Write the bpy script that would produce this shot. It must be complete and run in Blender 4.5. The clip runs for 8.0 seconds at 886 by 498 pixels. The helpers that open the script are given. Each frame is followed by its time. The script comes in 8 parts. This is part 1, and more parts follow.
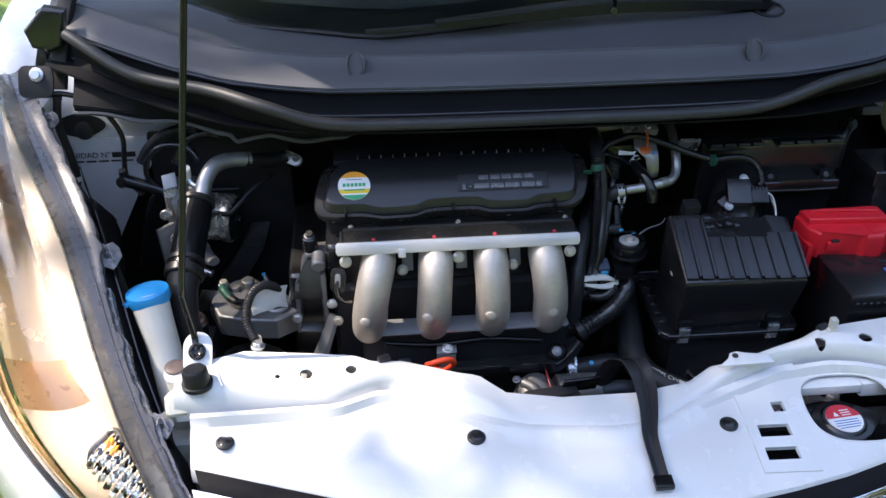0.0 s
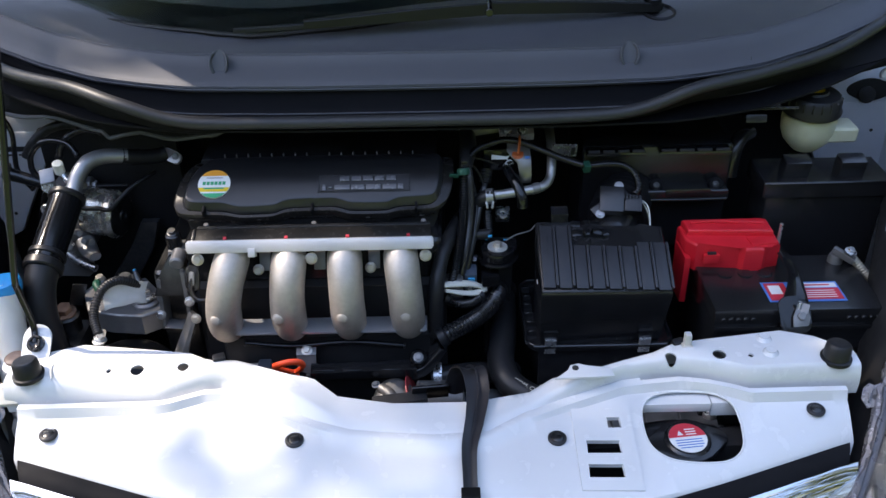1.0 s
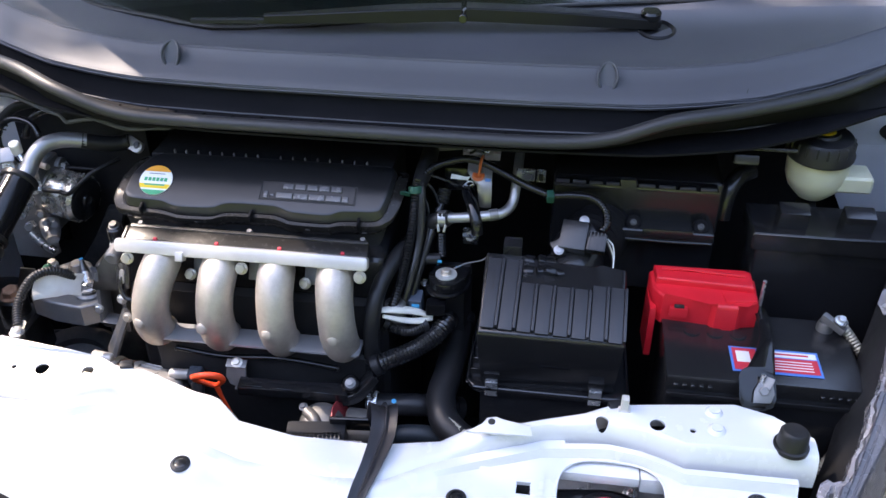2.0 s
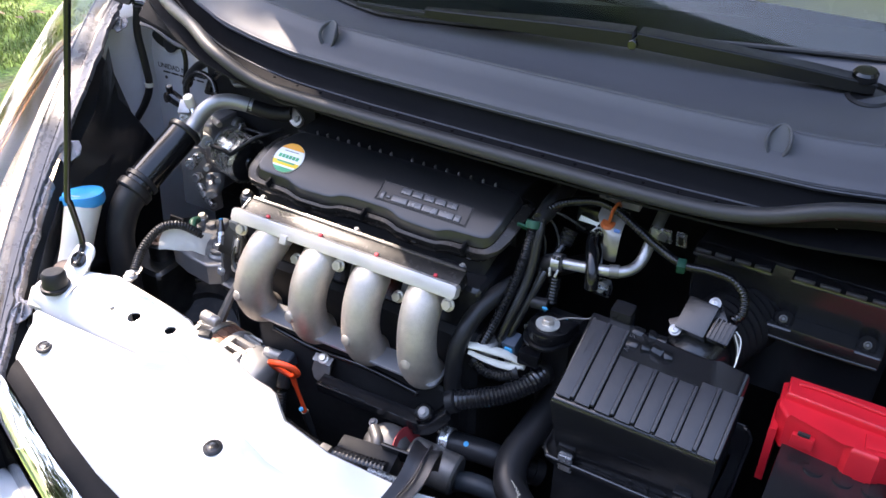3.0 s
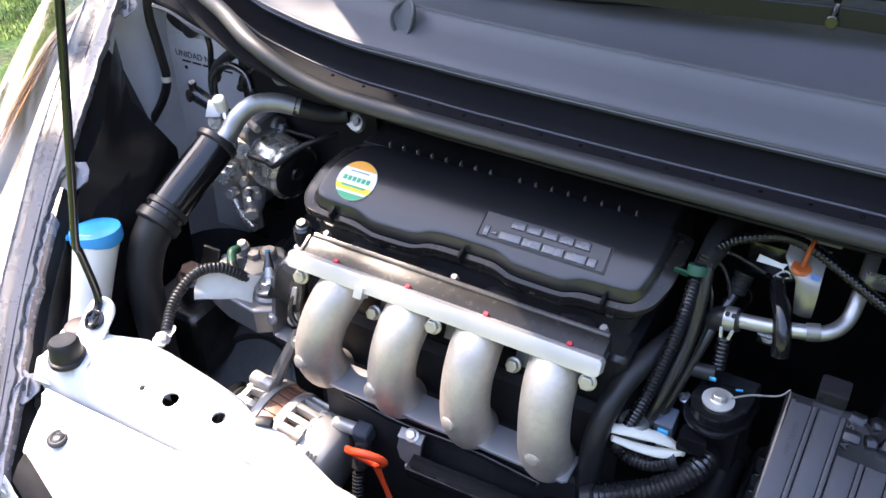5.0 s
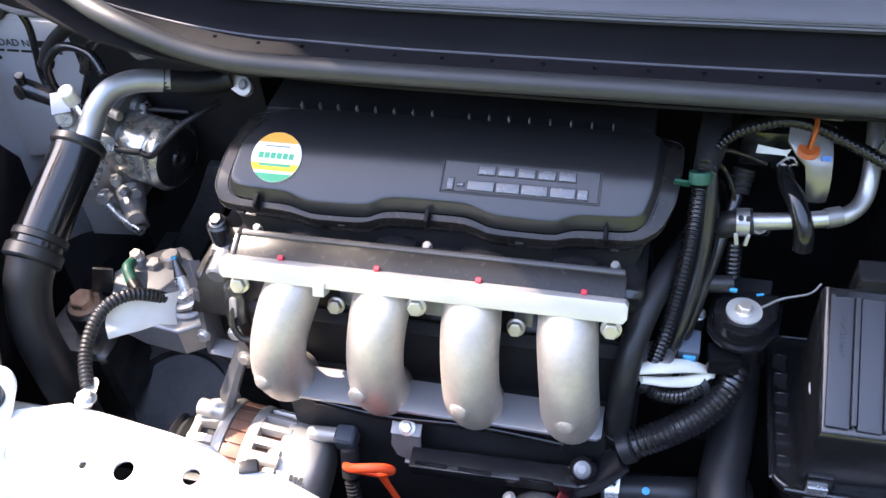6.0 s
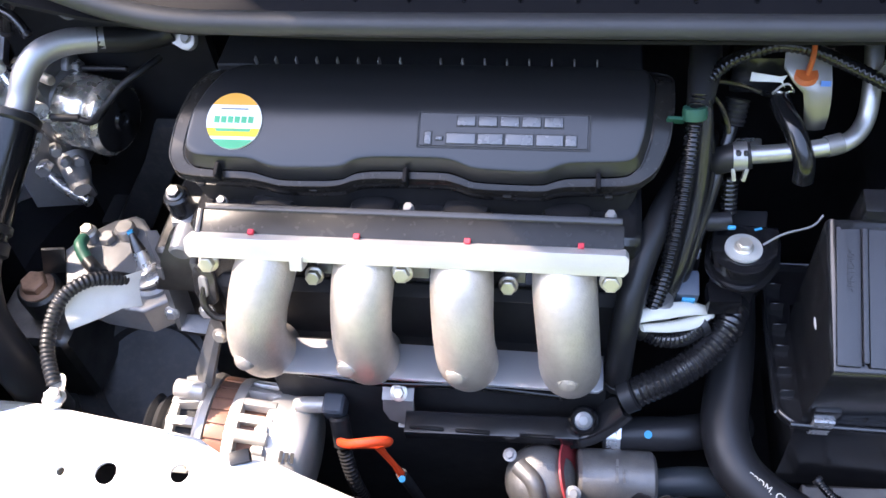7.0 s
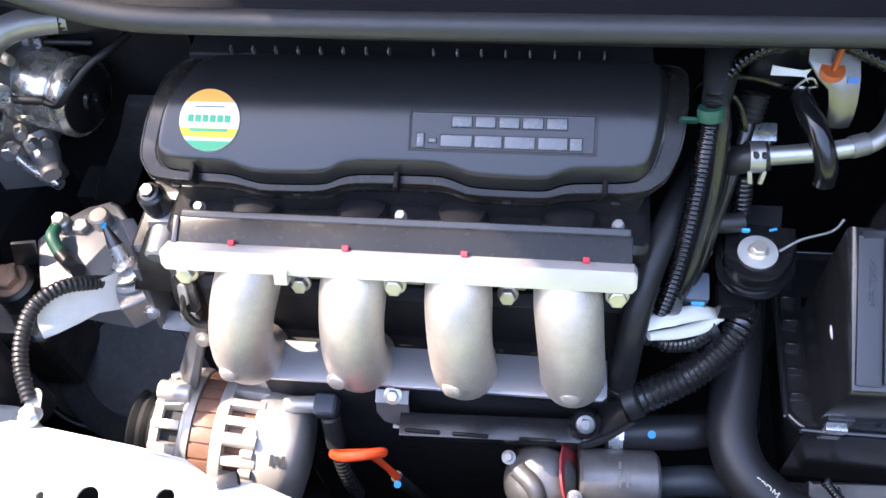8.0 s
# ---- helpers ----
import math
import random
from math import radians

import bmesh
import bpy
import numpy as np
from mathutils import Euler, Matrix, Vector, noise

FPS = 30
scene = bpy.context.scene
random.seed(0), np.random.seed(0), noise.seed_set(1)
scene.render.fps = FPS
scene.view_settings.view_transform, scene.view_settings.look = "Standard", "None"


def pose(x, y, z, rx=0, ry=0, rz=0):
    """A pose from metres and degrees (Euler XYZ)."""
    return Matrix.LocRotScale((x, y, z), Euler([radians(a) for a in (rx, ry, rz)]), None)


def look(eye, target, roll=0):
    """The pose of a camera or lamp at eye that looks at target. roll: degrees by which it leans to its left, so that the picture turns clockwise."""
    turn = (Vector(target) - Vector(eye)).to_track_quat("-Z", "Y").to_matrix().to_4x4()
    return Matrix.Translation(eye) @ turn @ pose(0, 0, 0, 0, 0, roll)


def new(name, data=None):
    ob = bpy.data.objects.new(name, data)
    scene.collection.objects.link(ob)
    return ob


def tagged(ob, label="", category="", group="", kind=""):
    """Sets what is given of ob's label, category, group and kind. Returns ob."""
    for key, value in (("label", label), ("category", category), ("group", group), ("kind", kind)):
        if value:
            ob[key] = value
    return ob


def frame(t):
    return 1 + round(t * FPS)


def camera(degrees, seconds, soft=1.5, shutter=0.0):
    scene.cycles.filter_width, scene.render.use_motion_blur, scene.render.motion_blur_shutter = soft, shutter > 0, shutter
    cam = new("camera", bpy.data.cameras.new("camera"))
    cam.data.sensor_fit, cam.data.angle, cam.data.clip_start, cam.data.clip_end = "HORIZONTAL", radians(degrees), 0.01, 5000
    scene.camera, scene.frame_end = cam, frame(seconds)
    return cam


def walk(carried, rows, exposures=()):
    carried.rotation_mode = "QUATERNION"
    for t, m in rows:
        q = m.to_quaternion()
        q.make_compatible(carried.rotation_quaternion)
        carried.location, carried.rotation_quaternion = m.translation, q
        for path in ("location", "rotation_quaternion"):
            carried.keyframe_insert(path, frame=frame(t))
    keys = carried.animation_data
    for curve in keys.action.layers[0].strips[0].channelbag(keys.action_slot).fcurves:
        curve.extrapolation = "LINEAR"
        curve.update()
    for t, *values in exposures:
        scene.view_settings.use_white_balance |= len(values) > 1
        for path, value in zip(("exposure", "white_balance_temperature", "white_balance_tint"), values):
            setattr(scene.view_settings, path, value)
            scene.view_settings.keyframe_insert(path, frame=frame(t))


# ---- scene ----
cam = camera(52.7, 8.0)
PATH = [
    (0, (-0.278, -0.807, 1.525), (-0.124, 0.87, 0.446), -0.0),
    (0.5, (-0.142, -0.817, 1.522), (-0.066, 0.871, 0.453), -0.4),
    (1, (0.013, -0.811, 1.509), (0.018, 0.882, 0.444), -1.1),
    (1.2, (0.056, -0.798, 1.505), (0.038, 0.894, 0.439), -1.3),
    (2.3, (0.277, -0.64, 1.506), (-0.109, 0.978, 0.396), 0.6),
    (2.5, (0.303, -0.611, 1.496), (-0.204, 0.977, 0.391), 1.0),
    (3, (0.396, -0.507, 1.484), (-0.431, 0.937, 0.373), 1.0),
    (3.5, (0.438, -0.424, 1.48), (-0.607, 0.868, 0.369), 0.8),
    (4, (0.418, -0.372, 1.46), (-0.703, 0.854, 0.346), 0.0),
    (4.5, (0.315, -0.342, 1.437), (-0.725, 0.923, 0.29), -1.2),
    (4.7, (0.251, -0.337, 1.43), (-0.704, 0.975, 0.261), -1.1),
    (5.8, (0.027, -0.261, 1.392), (-0.457, 1.139, 0.049), -5.3),
    (6, (0.009, -0.25, 1.383), (-0.424, 1.134, 0.005), -6.1),
    (6.5, (-0.015, -0.217, 1.373), (-0.369, 1.106, -0.084), -7.6),
    (7, (-0.031, -0.195, 1.379), (-0.334, 1.062, -0.147), -7.9),
    (7.5, (-0.035, -0.162, 1.387), (-0.315, 1.014, -0.207), -8.3),
    (8, (-0.044, -0.111, 1.388), (-0.317, 0.987, -0.261), -8.8),
]
walk(cam, [(t, look(eye, target, roll)) for t, eye, target, roll in PATH],
     exposures=[(0.0, 2.35, 7000, 14), (1.2, 2.35, 7000, 14), (2.3, 3.27, 7300, 20), (4.0, 3.05, 7250, 19), (5.8, 3.75, 7250, 20), (8.0, 3.8, 7250, 20)])

# ---------------------------------------------------------------- world and sun
SUN = Vector((-1.0, 0.20, 1.37)).normalized()
world = bpy.data.worlds.new("world")
scene.world = world
world.use_nodes = True
wn = world.node_tree.nodes
sky = wn.new("ShaderNodeTexSky")
sky.sky_type = "NISHITA"
sky.sun_disc = False
sky.sun_elevation = math.asin(SUN.z)
sky.sun_rotation = math.atan2(SUN.x, SUN.y)
wn["Background"].inputs[1].default_value = 0.145
world.node_tree.links.new(sky.outputs[0], wn["Background"].inputs[0])
lamp = bpy.data.lights.new("sun", "SUN")
lamp.energy, lamp.angle, lamp.color = 2.4, radians(0.6), (1.0, 0.93, 0.84)
sun = new("sun", lamp)
sun.matrix_world = look(SUN * 30, (0, 0, 0))


# ---------------------------------------------------------------- materials
def mat(name, base, rough=0.5, metal=0.0, grain=0.0, grain_scale=900.0, vary=0.15, vary_scale=14.0, coat=0.0, dust=0.0, spec=0.5,
        alpha_rough=0.045, sub=0.0, tint=None, trans=0.0):
    """A surface with broad stains, fine grain, uneven gloss and, if wanted, a veil of dust."""
    m = bpy.data.materials.new(name)
    m.use_nodes = True
    nt = m.node_tree
    n, l = nt.nodes, nt.links
    p = n["Principled BSDF"]
    p.inputs["Metallic"].default_value = metal
    p.inputs["Specular IOR Level"].default_value = spec
    p.inputs["Coat Weight"].default_value = coat
    p.inputs["Transmission Weight"].default_value = trans
    p.inputs["Coat Roughness"].default_value = 0.06
    if sub:
        p.inputs["Subsurface Weight"].default_value = sub
        p.inputs["Subsurface Radius"].default_value = (0.02, 0.015, 0.01)
    co = n.new("ShaderNodeTexCoord")
    big = n.new("ShaderNodeTexNoise")
    big.inputs["Scale"].default_value, big.inputs["Detail"].default_value = vary_scale, 6.0
    fine = n.new("ShaderNodeTexNoise")
    fine.inputs["Scale"].default_value, fine.inputs["Detail"].default_value = grain_scale, 2.0
    mid = n.new("ShaderNodeTexNoise")
    mid.inputs["Scale"].default_value, mid.inputs["Detail"].default_value = vary_scale * 7, 4.0
    for t in (big, fine, mid):
        l.new(co.outputs["Object"], t.inputs["Vector"])
    ramp = n.new("ShaderNodeMapRange")
    ramp.inputs["From Min"].default_value, ramp.inputs["From Max"].default_value = 0.3, 0.7
    l.new(big.outputs["Fac"], ramp.inputs["Value"])
    mix = n.new("ShaderNodeMix")
    mix.data_type = "RGBA"
    c = Vector(base)
    other = Vector(tint) if tint else c * (1 - vary)
    mix.inputs["A"].default_value = (*other, 1)
    mix.inputs["B"].default_value = (*[min(1.0, v * (1 + vary * 0.6)) for v in c], 1)
    l.new(ramp.outputs[0], mix.inputs["Factor"])
    out = mix.outputs["Result"]
    if dust:
        dr = n.new("ShaderNodeMapRange")
        dr.inputs["From Min"].default_value, dr.inputs["From Max"].default_value = 0.45, 0.75
        dr.inputs["To Max"].default_value = dust
        l.new(mid.outputs["Fac"], dr.inputs["Value"])
        dm = n.new("ShaderNodeMix")
        dm.data_type = "RGBA"
        dm.inputs["B"].default_value = (0.30, 0.26, 0.21, 1)
        l.new(dr.outputs[0], dm.inputs["Factor"])
        l.new(out, dm.inputs["A"])
        out = dm.outputs["Result"]
    l.new(out, p.inputs["Base Color"])
    rr = n.new("ShaderNodeMapRange")
    rr.inputs["From Min"].default_value, rr.inputs["From Max"].default_value = 0.3, 0.7
    rr.inputs["To Min"].default_value, rr.inputs["To Max"].default_value = max(0.02, rough - alpha_rough), min(1, rough + alpha_rough)
    l.new(mid.outputs["Fac"], rr.inputs["Value"])
    l.new(rr.outputs[0], p.inputs["Roughness"])
    if grain:
        b = n.new("ShaderNodeBump")
        b.inputs["Strength"].default_value, b.inputs["Distance"].default_value = grain, 0.001
        l.new(fine.outputs["Fac"], b.inputs["Height"])
        l.new(b.outputs[0], p.inputs["Normal"])
    return m


WHITE = mat("white_paint", (0.72, 0.725, 0.725), 0.22, coat=0.6, vary=0.04, vary_scale=6, alpha_rough=0.08, dust=0.03)
# the white body paint again, with the blue of open shade mixed in
TOWER = mat("white_paint_sky_shade", (0.72, 0.75, 0.80), 0.32, vary=0.06, dust=0.04)
BLACK = mat("black_moulded_plastic", (0.0145, 0.0145, 0.0158), 0.22, grain=0.06, vary=0.2, alpha_rough=0.025, spec=0.6)
SATIN = mat("satin_black_plastic", (0.0145, 0.0145, 0.0155), 0.23, grain=0.05, grain_scale=1800, vary=0.15, alpha_rough=0.02, spec=0.65)
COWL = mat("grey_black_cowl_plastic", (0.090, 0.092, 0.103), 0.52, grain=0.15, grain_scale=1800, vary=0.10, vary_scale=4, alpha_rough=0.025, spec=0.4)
COVER = mat("satin_cover_plastic", (0.0155, 0.0155, 0.0168), 0.28, grain=0.02, grain_scale=1800, vary=0.06, alpha_rough=0.006, spec=0.55)
EMBLEM = mat("raised_emblem_plastic", (0.105, 0.105, 0.112), 0.26, vary=0.05, spec=0.7)
DUSTY = mat("dusty_black_plastic", (0.017, 0.0155, 0.014), 0.25, grain=0.06, vary=0.35, vary_scale=20, alpha_rough=0.04, spec=0.3)
# lid plastic lifted above BLACK: the top's sky sheen is in the colour
AIRLID = mat("grained_black_with_sky_sheen", (0.024, 0.024, 0.028), 0.33, grain=0.25, grain_scale=1500, vary=0.10, alpha_rough=0.03, spec=0.6)
ALT = mat("pale_diecast", (0.52, 0.50, 0.47), 0.46, 0.55, grain=0.15, grain_scale=900, vary=0.15, vary_scale=26)
RUBBER = mat("black_rubber", (0.017, 0.017, 0.0185), 0.38, grain=0.06, vary=0.2, alpha_rough=0.03, spec=0.35)
SEAL = mat("grey_black_seal_rubber", (0.026, 0.026, 0.0285), 0.50, grain=0.04, vary=0.12, alpha_rough=0.03)
CORRUGATED = mat("glossy_corrugated_sleeve", (0.014, 0.014, 0.0155), 0.19, vary=0.2, alpha_rough=0.03, spec=0.8)
WALLB = mat("matte_black_and_wall_shade", (0.010, 0.010, 0.0115), 0.70, grain=0.08, grain_scale=1500, vary=0.15, spec=0.10)
# pale colour that paints glints on black plastic edges
GLINT = mat("painted_edge_glint", (0.20, 0.20, 0.205), 0.30, vary=0.2, spec=0.8)
PIPE = mat("satin_steel_pipe", (0.46, 0.455, 0.45), 0.42, 0.9, grain=0.04, vary=0.10, vary_scale=30, alpha_rough=0.05)
WORN = mat("worn_dark_steel", (0.055, 0.055, 0.058), 0.42, 0.3, grain=0.1, vary=0.35, vary_scale=22, dust=0.10)
DARK_BACKING = mat("dark_reflection_backing", (0.05, 0.05, 0.053), 0.85, vary=0.25, spec=0.2)
GLOSSY = mat("glossy_black_plastic", (0.009, 0.009, 0.010), 0.13, vary=0.3, alpha_rough=0.04)
DEEP = mat("dark_grimy_metal_and_shade", (0.020, 0.020, 0.0215), 0.6, vary=0.4, spec=0.3)
CAST = mat("cast_aluminium", (0.565, 0.515, 0.46), 0.52, 0.72, dust=0.10, grain=0.34, grain_scale=600, vary=0.18, vary_scale=24, tint=(0.48, 0.43, 0.375), alpha_rough=0.08)
CASTG = mat("grey_cast_metal", (0.26, 0.255, 0.25), 0.46, 0.7, grain=0.22, grain_scale=900, vary=0.25, vary_scale=30, dust=0.12)
CASTL = mat("light_cast_aluminium", (0.31, 0.31, 0.315), 0.44, 0.7, grain=0.18, grain_scale=900, vary=0.18, vary_scale=26, dust=0.06)
MACHINED = mat("machined_aluminium", (0.66, 0.625, 0.60), 0.40, 0.55, grain=0.15, vary=0.08, alpha_rough=0.04)
PLATE = mat("thin_silver_sheet", (0.46, 0.46, 0.475), 0.32, 0.6, vary=0.05, vary_scale=8, alpha_rough=0.04)
STEEL = mat("bright_steel", (0.66, 0.66, 0.66), 0.28, 0.8, vary=0.15)
DISC = mat("zinc_plated_disc", (0.60, 0.60, 0.57), 0.40, 0.5, vary=0.1)
ZINC = mat("yellow_zinc", (0.60, 0.55, 0.47), 0.34, 0.7, vary=0.15)
ALLOY = mat("dull_alloy", (0.36, 0.365, 0.375), 0.42, 0.75, grain=0.1, vary=0.15)
WIPERM = mat("satin_black_enamel", (0.013, 0.013, 0.015), 0.36, vary=0.12, alpha_rough=0.04, spec=0.25)
BRASSY = mat("brushed_beige_metal", (0.30, 0.285, 0.26), 0.40, 0.9, grain=0.1, vary=0.1)
CHROME = mat("chrome", (0.85, 0.85, 0.86), 0.05, 1.0, vary=0.02, alpha_rough=0.02)
RED = mat("red_plastic", (0.72, 0.018, 0.030), 0.36, grain=0.2, vary=0.12)
BLUE = mat("blue_plastic_cap", (0.01, 0.31, 0.70), 0.40, vary=0.08)
MILK = mat("milky_translucent_plastic", (0.66, 0.64, 0.58), 0.38, vary=0.12, sub=0.3)
MILKY = mat("yellowed_translucent_plastic", (0.54, 0.54, 0.40), 0.35, vary=0.12, sub=0.3)
ORANGE = mat("orange_plastic", (0.85, 0.075, 0.02), 0.38, vary=0.1)
RUST = mat("rust_orange_plastic", (0.55, 0.12, 0.03), 0.5, vary=0.15)
GREEN = mat("green_tape", (0.012, 0.085, 0.055), 0.5, vary=0.2)
TAPE = mat("white_cloth_tape", (0.62, 0.615, 0.58), 0.7, grain=0.4, vary=0.1, dust=0.1)
CREAM = mat("cream_clip_plastic", (0.78, 0.76, 0.66), 0.5, vary=0.08)
COPPER = mat("varnished_copper", (0.25, 0.13, 0.09), 0.40, 0.35, vary=0.3, vary_scale=40)
PAINTBLUE = mat("blue_paint_mark", (0.02, 0.35, 0.62), 0.6, vary=0.1)
REDMARK = mat("red_paint_mark", (0.6, 0.03, 0.05), 0.6, vary=0.1)
YELLOW = mat("yellow_print", (0.85, 0.58, 0.02), 0.5, vary=0.05)
PAPER = mat("white_label", (0.80, 0.80, 0.78), 0.45, vary=0.05)
AMBER = mat("amber_print", (0.85, 0.36, 0.03), 0.45, vary=0.08)
LIME = mat("green_print", (0.03, 0.36, 0.16), 0.45, vary=0.08)
INK = mat("black_print", (0.02, 0.02, 0.02), 0.6, vary=0.1)
PALEINK = mat("pale_print", (0.55, 0.53, 0.45), 0.6, vary=0.1)
LBLUE = mat("blue_print", (0.06, 0.20, 0.55), 0.45, vary=0.08)
STRAPM = mat("black_nylon_strap", (0.022, 0.022, 0.026), 0.34, grain=0.15, grain_scale=900, vary=0.25)
LAMPGREY = mat("smoky_grey_plastic", (0.10, 0.098, 0.110), 0.30, vary=0.10, vary_scale=9, spec=0.6, alpha_rough=0.07, trans=0.22)
BEZEL = mat("cream_lamp_bezel", (0.60, 0.53, 0.48), 0.25, vary=0.03, coat=0.3)
SMOKE = mat("pale_smoky_plastic", (0.34, 0.33, 0.36), 0.26, vary=0.2, spec=0.6, trans=0.45)
BRONZE = mat("brown_lamp_skirt", (0.33, 0.20, 0.115), 0.30, 0.3, vary=0.2)
GOLDEN = mat("golden_lamp_reflector", (0.74, 0.60, 0.44), 0.26, 0.8, vary=0.05, vary_scale=4, alpha_rough=0.02)
DARKCAST = mat("dark_cast_metal", (0.13, 0.13, 0.13), 0.42, 1.0, grain=0.3, grain_scale=900, vary=0.4, vary_scale=30, dust=0.12)
SILVERED = mat("silvered_reflector", (0.86, 0.86, 0.86), 0.30, 1.0, vary=0.05)
RUSTY = mat("rusty_bolt", (0.36, 0.22, 0.15), 0.55, 0.6, vary=0.4, vary_scale=60)


def glass(name, tint, rough=0.0):
    m = bpy.data.materials.new(name)
    m.use_nodes = True
    p = m.node_tree.nodes["Principled BSDF"]
    p.inputs["Base Color"].default_value = (*tint, 1)
    p.inputs["Roughness"].default_value = rough
    p.inputs["IOR"].default_value = 1.45
    p.inputs["Transmission Weight"].default_value = 1.0
    return m


GLASS = glass("windscreen_glass", (0.55, 0.62, 0.58))
LENS = glass("clear_lens", (0.97, 0.94, 0.87))


# ---------------------------------------------------------------- building helpers
def finish(name, bm, material, sharp=38):
    bmesh.ops.recalc_face_normals(bm, faces=bm.faces)
    me = bpy.data.meshes.new(name)
    bm.to_mesh(me)
    bm.free()
    me.materials.append(material)
    me.polygons.foreach_set("use_smooth", [True] * len(me.polygons))
    me.set_sharp_from_angle(angle=radians(sharp))
    return new(name, me)


def thing(name, at, label, category, group=""):
    ob = new(name)
    ob.empty_display_size = 0.02
    ob.location = at
    return tagged(ob, label, category, group)


def part(name, bm, material, parent, label="", sharp=38):
    ob = finish(name, bm, material, sharp)
    ob.parent = parent
    if parent.type == "EMPTY":
        ob.matrix_parent_inverse = Matrix.Translation(-Vector(parent.location))
    return tagged(ob, label)


def single(name, bm, material, label, category, group="", kind="", sharp=38):
    return tagged(finish(name, bm, material, sharp), label, category, group, kind)


def axis_matrix(p, normal, spin=0.0):
    q = Vector(normal).normalized().to_track_quat("Z", "Y").to_matrix().to_4x4()
    return Matrix.Translation(p) @ q @ Matrix.Rotation(spin, 4, "Z")


def box(size, m=None, bevel=0.0, seg=2, bm=None):
    bm = bm or bmesh.new()
    m = m or Matrix()
    made = bmesh.ops.create_cube(bm, size=1.0, matrix=m @ Matrix.Diagonal((*size, 1)))
    if bevel:
        edges = list({e for v in made["verts"] for e in v.link_edges})
        bmesh.ops.bevel(bm, geom=edges, offset=bevel, segments=seg, profile=0.7, affect="EDGES")
    return bm


def block(x0, x1, y0, y1, z0, z1, bevel=0.002, seg=2, bm=None):
    return box((x1 - x0, y1 - y0, z1 - z0), Matrix.Translation(((x0 + x1) / 2, (y0 + y1) / 2, (z0 + z1) / 2)), bevel, seg, bm)


def lathe(profile, m, seg=28, bm=None, closed=True):
    """Turns rows of (radius, height) round the local z axis of m."""
    bm = bm or bmesh.new()
    rings = []
    for r, h in profile:
        if r < 1e-6:
            rings.append([bm.verts.new(m @ Vector((0, 0, h)))])
        else:
            rings.append([bm.verts.new(m @ Vector((r * math.cos(a), r * math.sin(a), h))) for a in [2 * math.pi * i / seg for i in range(seg)]])
    for a, b in zip(rings, rings[1:]):
        for i in range(seg):
            j = (i + 1) % seg
            q = [a[i % len(a)], a[j % len(a)], b[j % len(b)], b[i % len(b)]]
            q = list(dict.fromkeys(q))
            if len(q) > 2:
                bm.faces.new(q)
    if closed:
        for ring in (rings[0], rings[-1]):
            if len(ring) > 2:
                bm.faces.new(ring)
    return bm


def rod(p0, p1, r, seg=16, chamfer=0.0, bm=None, r1=None):
    p0, p1 = Vector(p0), Vector(p1)
    h = (p1 - p0).length
    r1 = r if r1 is None else r1
    c = min(chamfer, r * 0.5)
    prof = [(r - c, 0), (r, c), (r1, h - c), (r1 - c, h)] if c else [(r, 0), (r1, h)]
    return lathe(prof, axis_matrix(p0, p1 - p0), seg, bm)


def spline(points, steps=8):
    pts = [Vector(p) for p in points]
    pts = [pts[0] * 2 - pts[1]] + pts + [pts[-1] * 2 - pts[-2]]
    out = []
    for i in range(1, len(pts) - 2):
        a, b, c, d = pts[i - 1:i + 3]
        for k in range(steps):
            t = k / steps
            out.append(0.5 * (2 * b + (c - a) * t + (2 * a - 5 * b + 4 * c - d) * t * t + (3 * b - a - 3 * c + d) * t ** 3))
    out.append(pts[-2])
    return out


